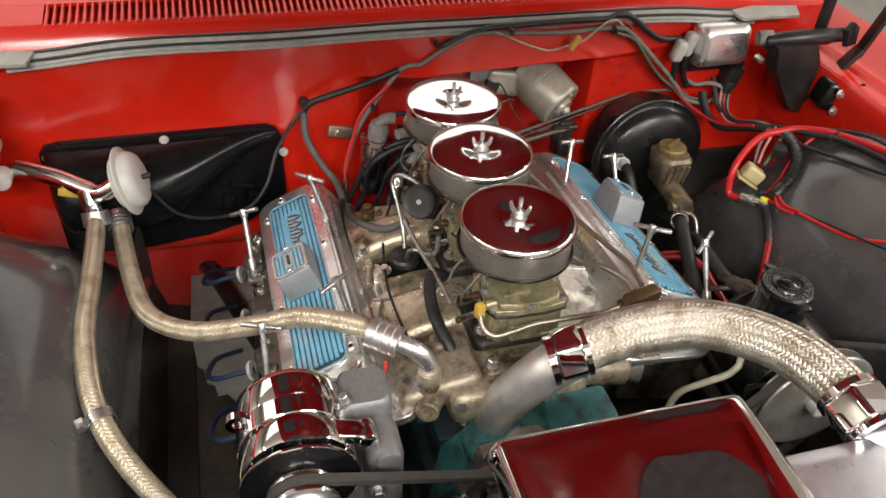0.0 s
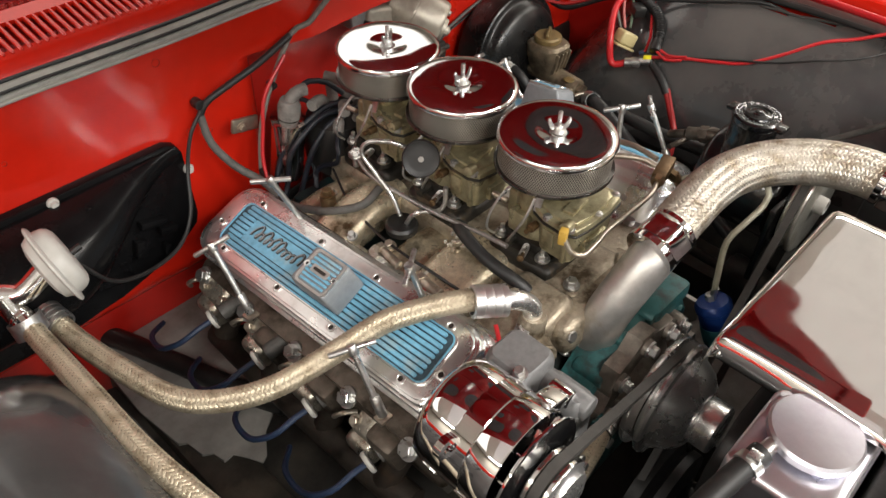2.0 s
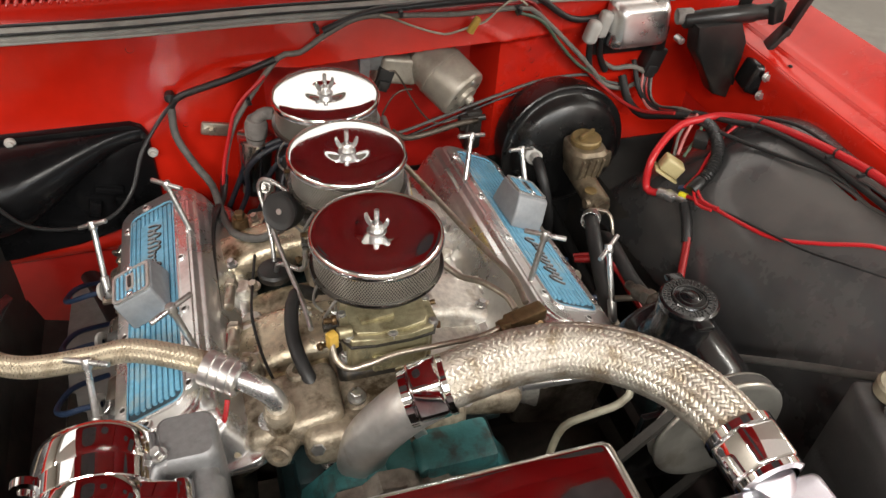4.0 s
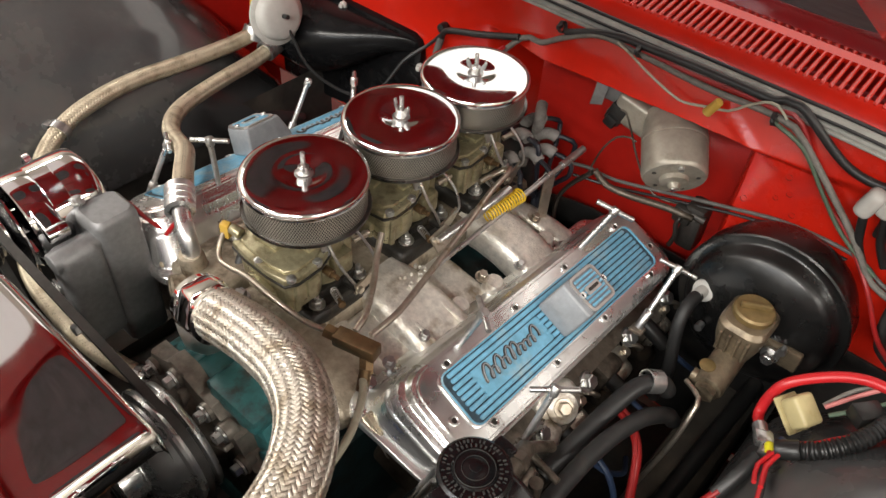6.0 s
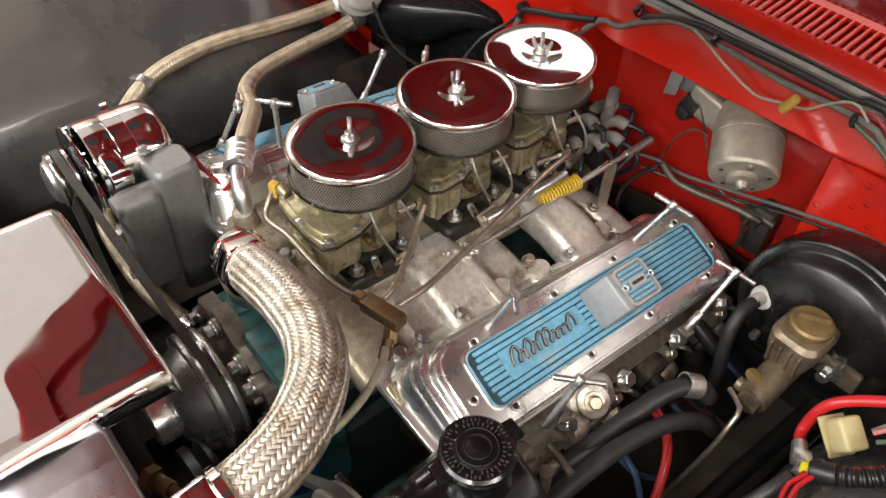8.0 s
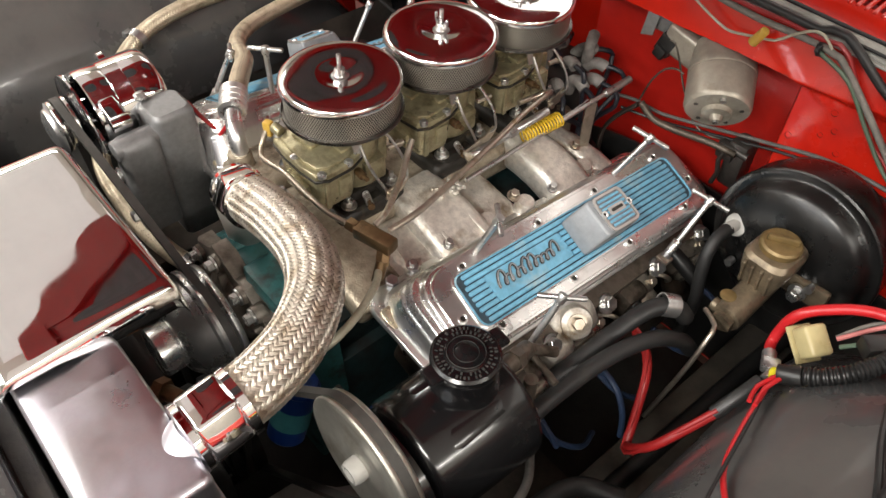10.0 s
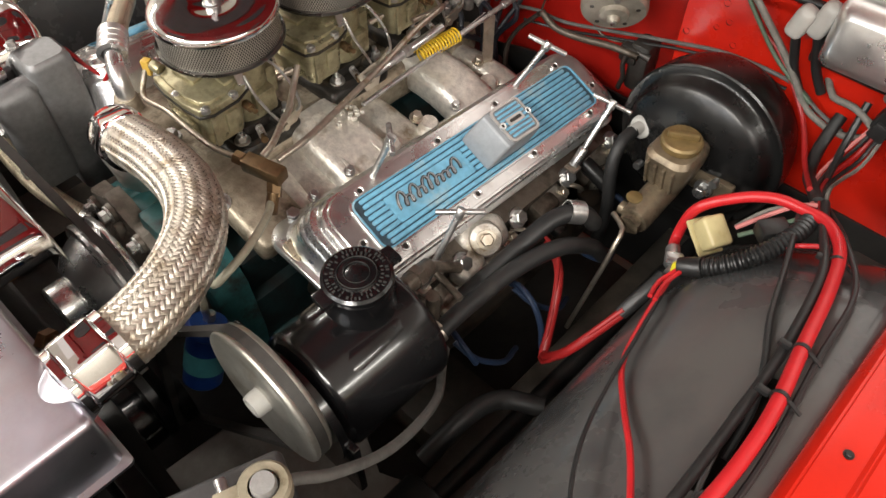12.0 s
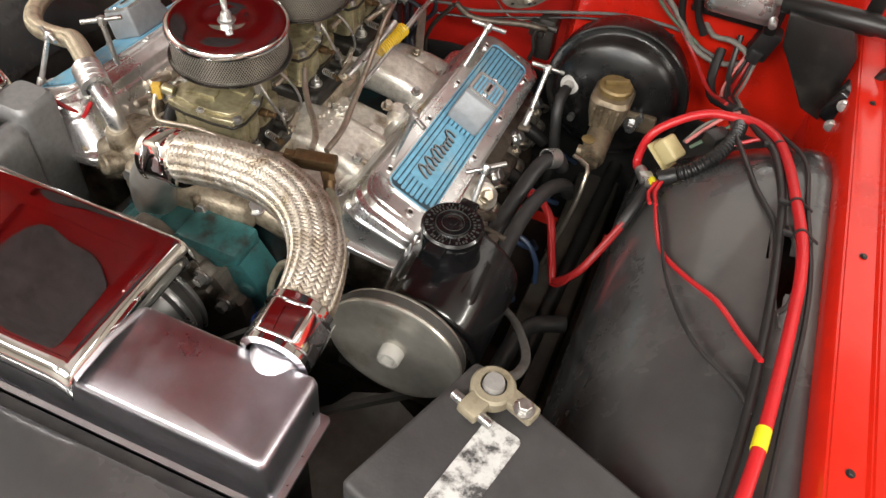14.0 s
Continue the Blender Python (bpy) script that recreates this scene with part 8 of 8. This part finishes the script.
for pts, mt, nm in (([(0.575, 0.2, 0.812), (0.6, 0.207, 0.83), (0.625, 0.225, 0.85), (0.66, 0.245, 0.875), (0.69, 0.25, 0.893)], RED_CABLE, "red"), ([(0.572, 0.12, 0.826), (0.566, 0.15, 0.818), (0.575, 0.176, 0.824)], RED_CABLE, "red"),
                    ([(0.58, 0.115, 0.832), (0.574, 0.148, 0.824), (0.58, 0.178, 0.828)], RED_CABLE, "red"), ([(0.592, 0.262, 0.835), (0.615, 0.285, 0.857), (0.635, 0.3, 0.875), (0.65, 0.315, 0.875)], PINK_WIRE, "faded pink"),
                    ([(0.59, 0.268, 0.83), (0.61, 0.295, 0.852), (0.64, 0.315, 0.868)], GREY_WIRE, "grey"), ([(0.6, 0.255, 0.834), (0.625, 0.27, 0.856), (0.65, 0.29, 0.876)], GREEN_WIRE, "green")):
    hose("relay_wire", pts, 0.0028, mt, f"thin {nm} wire at the relay", "wire", seg=8, group="relay wires")
hose("fender_loom", [(0.655, 0.33, 0.87), (0.675, 0.27, 0.888), (0.7, 0.2, 0.91), (0.714, 0.1, 0.925), (0.718, 0.02, 0.928), (0.719, -0.1, 0.93), (0.714, -0.25, 0.928), (0.7, -0.4, 0.92)], 0.0052, BLACK_WIRE, "black taped loom along the fender", "wire loom", seg=10, group="fender looms")
hose("fender_loom", [(0.66, 0.33, 0.865), (0.7, 0.26, 0.9), (0.735, 0.18, 0.926), (0.743, 0.08, 0.934), (0.753, -0.02, 0.938), (0.754, -0.1, 0.938), (0.748, -0.2, 0.936), (0.738, -0.4, 0.927)], 0.003, BLACK_WIRE, "black wire along the fender", "wire loom", seg=8, group="fender looms")
hose("fender_loom", [(0.64, 0.3, 0.87), (0.668, 0.2, 0.888), (0.688, 0.12, 0.906), (0.71, 0.06, 0.918), (0.724, 0.02, 0.912), (0.73, -0.03, 0.895)], 0.0036, BLACK_WIRE, "black twisted wire pair along the fender", "wire loom", seg=8, group="fender looms")
for p in ((0.7282, 0.078, 0.939), (0.7365, 0.02, 0.9443), (0.705, 0.22, 0.909)):
    bm = B()
    lathe(bm, [(0.0067, -0.0018), (0.008, -0.0018), (0.008, 0.0018), (0.0067, 0.0018)], p, (0.05, -1, 0.2), seg=20)
    box(bm, V(p) + V((0.012, 0, 0.0)), (0.018, 0.0035, 0.002), Matrix.Rotation(0.5, 3, "Y"))
    box(bm, V(p) + V((-0.014, 0.0, -0.004)), (0.012, 0.006, 0.006), None, 0.001)
    solo("cable_tie", bm, BLACK_WIRE, "black cable tie round the red cable", "cable tie", "cable ties")
bm = B()
lathe(bm, [(0.0067, -0.012), (0.0074, -0.012), (0.0074, 0.012), (0.0067, 0.012)], (0.7262, -0.265, 0.9446), (-0.1, -1, 0), seg=20)
solo("tape_band", bm, LIME, "bright yellow tape band round the red cable", "tape")

hose("blue_plug_lead", [(0.372, 0.02, 0.65), (0.388, 0.014, 0.655), (0.405, 0.012, 0.648), (0.418, 0.015, 0.63)], 0.0045, BLUE_WIRE, "short blue spark plug lead below the head", "wire", seg=8)
# main loom across the firewall
hose("firewall_loom", [(-0.16, 0.46, 0.745), (-0.152, 0.466, 0.79), (-0.132, 0.475, 0.85), (-0.1, 0.485, 0.896), (-0.045, 0.493, 0.962), (-0.009, 0.492, 0.969), (0.029, 0.492, 0.993), (0.074, 0.492, 1.016), (0.107, 0.492, 1.022), (0.141, 0.492, 1.019), (0.188, 0.492, 1.017), (0.233, 0.492, 1.014), (0.275, 0.492, 1.013), (0.315, 0.492, 1.015), (0.353, 0.492, 1.016), (0.38, 0.492, 1.013), (0.404, 0.492, 1.001),
                       (0.495, 0.492, 0.918), (0.532, 0.49, 0.88), (0.56, 0.489, 0.85), (0.602, 0.488, 0.838), (0.635, 0.487, 0.85), (0.64, 0.486, 0.869), (0.61, 0.49, 0.882), (0.58, 0.5, 0.876), (0.56, 0.52, 0.885)], 0.0046, GREY_WIRE, "grey wrapped wiring loom across the firewall", "wire loom", seg=10, step=0.01)
hose("firewall_loom", [(0.03, 0.494, 1.001), (0.081, 0.494, 1.021), (0.122, 0.494, 1.03), (0.164, 0.494, 1.031), (0.207, 0.494, 1.033), (0.258, 0.494, 1.034), (0.306, 0.494, 1.034), (0.351, 0.494, 1.034), (0.384, 0.494, 1.041), (0.47, 0.5, 0.985), (0.55, 0.506, 0.98), (0.66, 0.508, 0.985)], 0.0058, BLACK_WIRE, "black taped loom beside the grey one", "wire loom", seg=10, step=0.012)
hose("red_wire", [(0.128, 0.495, 1.025), (0.175, 0.495, 1.023), (0.22, 0.495, 1.021), (0.27, 0.495, 1.022), (0.309, 0.495, 1.024), (0.356, 0.495, 1.022), (0.394, 0.495, 1.019), (0.46, 0.498, 0.93), (0.5, 0.498, 0.9), (0.56, 0.48, 0.845), (0.6, 0.42, 0.83), (0.63, 0.35, 0.86)], 0.0034, DARK_RED_CABLE, "thin dull red wire along the firewall", "wire", seg=8)
hose("green_wire", [(0.36, 0.488, 1.01), (0.41, 0.489, 0.99), (0.455, 0.492, 0.94), (0.5, 0.493, 0.895), (0.56, 0.49, 0.86)], 0.003, GREEN_WIRE, "thin green wire on the loom", "wire", seg=8)
hose("pale_wire", [(0.121, 0.484, 1.026), (0.143, 0.484, 1.018), (0.17, 0.484, 1.005), (0.202, 0.484, 0.992), (0.232, 0.484, 0.983), (0.251, 0.484, 0.985), (0.273, 0.484, 0.991), (0.303, 0.484, 0.999), (0.323, 0.484, 1.017), (0.343, 0.484, 1.032), (0.36, 0.484, 1.035), (0.377, 0.484, 1.022)], 0.0019, FUEL_HOSE, "thin pale wire drooping from the loom", "wire", seg=8)
bm = B()
cyl(bm, (0.276, 0.483, 0.983), (0.289, 0.48, 1.009), 0.0072, 0.0062, seg=14, bevel=0.0015)
solo("wire_plug", bm, YELLOW, "yellow plastic plug hung on a wire", "connector")
bm = B()
box(bm, (0.657, 0.498, 0.892), (0.034, 0.034, 0.052), Matrix.Rotation(0.25, 3, "Y"), 0.004)
box(bm, (0.65, 0.49, 0.872), (0.022, 0.026, 0.024), Matrix.Rotation(0.25, 3, "Y"), 0.003)
solo("wire_connector", bm, RUBBER, "black plug connector for the loom on the firewall", "connector")
for k in range(5):
    hose("connector_wire", [(0.641 + 0.004 * k, 0.487, 0.872), (0.63 + 0.006 * k, 0.468, 0.845 - 0.004 * k), (0.622 + 0.006 * k, 0.42, 0.832), (0.632 + 0.004 * k, 0.36, 0.85 + 0.003 * k), (0.65 + 0.003 * k, 0.31, 0.872)], 0.0026, (PINK_WIRE, BLACK_WIRE, DARK_RED_CABLE, BLACK_WIRE, GREY_WIRE)[k],
         "thin wire from the firewall connector", "wire", seg=6, group="connector wires")
hose("loose_loom", [(0.6, 0.495, 0.86), (0.6, 0.46, 0.83), (0.61, 0.42, 0.82), (0.63, 0.37, 0.845), (0.648, 0.33, 0.865)], 0.008, BLACK_WIRE, "black loom from the firewall to the fender", "wire loom", seg=10)
hose("loose_loom", [(0.62, 0.5, 0.89), (0.625, 0.46, 0.84), (0.635, 0.4, 0.835), (0.65, 0.34, 0.862)], 0.005, BLACK_WIRE, "black wires from the firewall to the fender", "wire loom", seg=8)
hose("speedometer_cable", [(0.09, 0.47, 0.8), (0.118, 0.49, 0.795), (0.165, 0.5, 0.79), (0.248, 0.503, 0.812), (0.295, 0.504, 0.826), (0.343, 0.504, 0.84), (0.43, 0.506, 0.862), (0.525, 0.504, 0.866), (0.57, 0.497, 0.85), (0.61, 0.49, 0.842)], 0.003, GREY_RUBBER, "thin grey cable across the firewall", "cable", seg=8)
hose("speedometer_cable", [(0.1, 0.48, 0.775), (0.165, 0.502, 0.774), (0.248, 0.505, 0.799), (0.31, 0.506, 0.818), (0.36, 0.506, 0.834), (0.44, 0.508, 0.85), (0.52, 0.508, 0.85)], 0.0024, BLACK_WIRE, "thin dark cable below the grey one", "cable", seg=8)
bm = B()
box(bm, (0.306, 0.515, 0.775), (0.034, 0.04, 0.085), None, 0.008)
box(bm, (0.29, 0.5, 0.795), (0.03, 0.02, 0.03), None, 0.005)
cyl(bm, (0.282, 0.497, 0.803), (0.326, 0.497, 0.803), 0.006, seg=12)
tube(bm, [(0.292, 0.49, 0.8), (0.288, 0.487, 0.78), (0.293, 0.486, 0.76), (0.288, 0.487, 0.735)], 0.004, 8, 0.006)
solo("pedal_link", bm, DARK_LETTER, "tarnished steel pedal linkage at the firewall", "linkage")
for t, (x, y, z) in enumerate(((0.155, 0.49, 1.024), (0.362, 0.489, 1.013), (-0.1, 0.485, 0.896), (0.02, 0.497, 1.005))):
    bm = B()
    lathe(bm, [(0.0078, -0.003), (0.0092, -0.003), (0.0092, 0.003), (0.0078, 0.003)], (x, y, z), (1, 0, 0.3), seg=16)
    box(bm, (x, y - 0.008, z + 0.004), (0.005, 0.012, 0.006))
    solo("cable_tie", bm, BLACK_WIRE, "black cable tie on the firewall loom", "cable tie", "cable ties")
# steering gear and dark pipes low on the driver side
gear = thing("steering_gear", (0.465, -0.2, 0.44), "dark steering box and shaft low in the bay", "steering gear")
bm = B()
cyl(bm, (0.5, 0.5, 0.55), (0.47, -0.15, 0.5), 0.014, seg=14)
part("shaft", bm, SATIN_BLACK, gear)
bm = B()
cyl(bm, (0.47, -0.12, 0.5), (0.465, -0.28, 0.49), 0.05, seg=24, bevel=0.008)
part("gear_case", bm, SATIN_BLACK, gear)
for a in (40, 130, 220, 310):
    bm = B()
    bolt(bm, (0.465 + 0.038 * math.cos(radians(a)), -0.28, 0.49 + 0.038 * math.sin(radians(a))), (0, -1, 0), 0.007, 0.007)
    part("case_bolt", bm, STEEL_LINE, gear)
hose("low_hose", [(0.45, -0.12, 0.6), (0.46, -0.05, 0.63), (0.475, 0.0, 0.625), (0.52, 0.03, 0.62)], 0.013, RUBBER, "dusty black hose low beside the fender", seg=12)
hose("blue_plug_lead", [(0.372, 0.14, 0.64), (0.392, 0.13, 0.665), (0.42, 0.125, 0.66), (0.442, 0.12, 0.63), (0.45, 0.12, 0.58)], 0.0045, BLUE_WIRE, "blue spark plug lead below the head", "wire", seg=8)
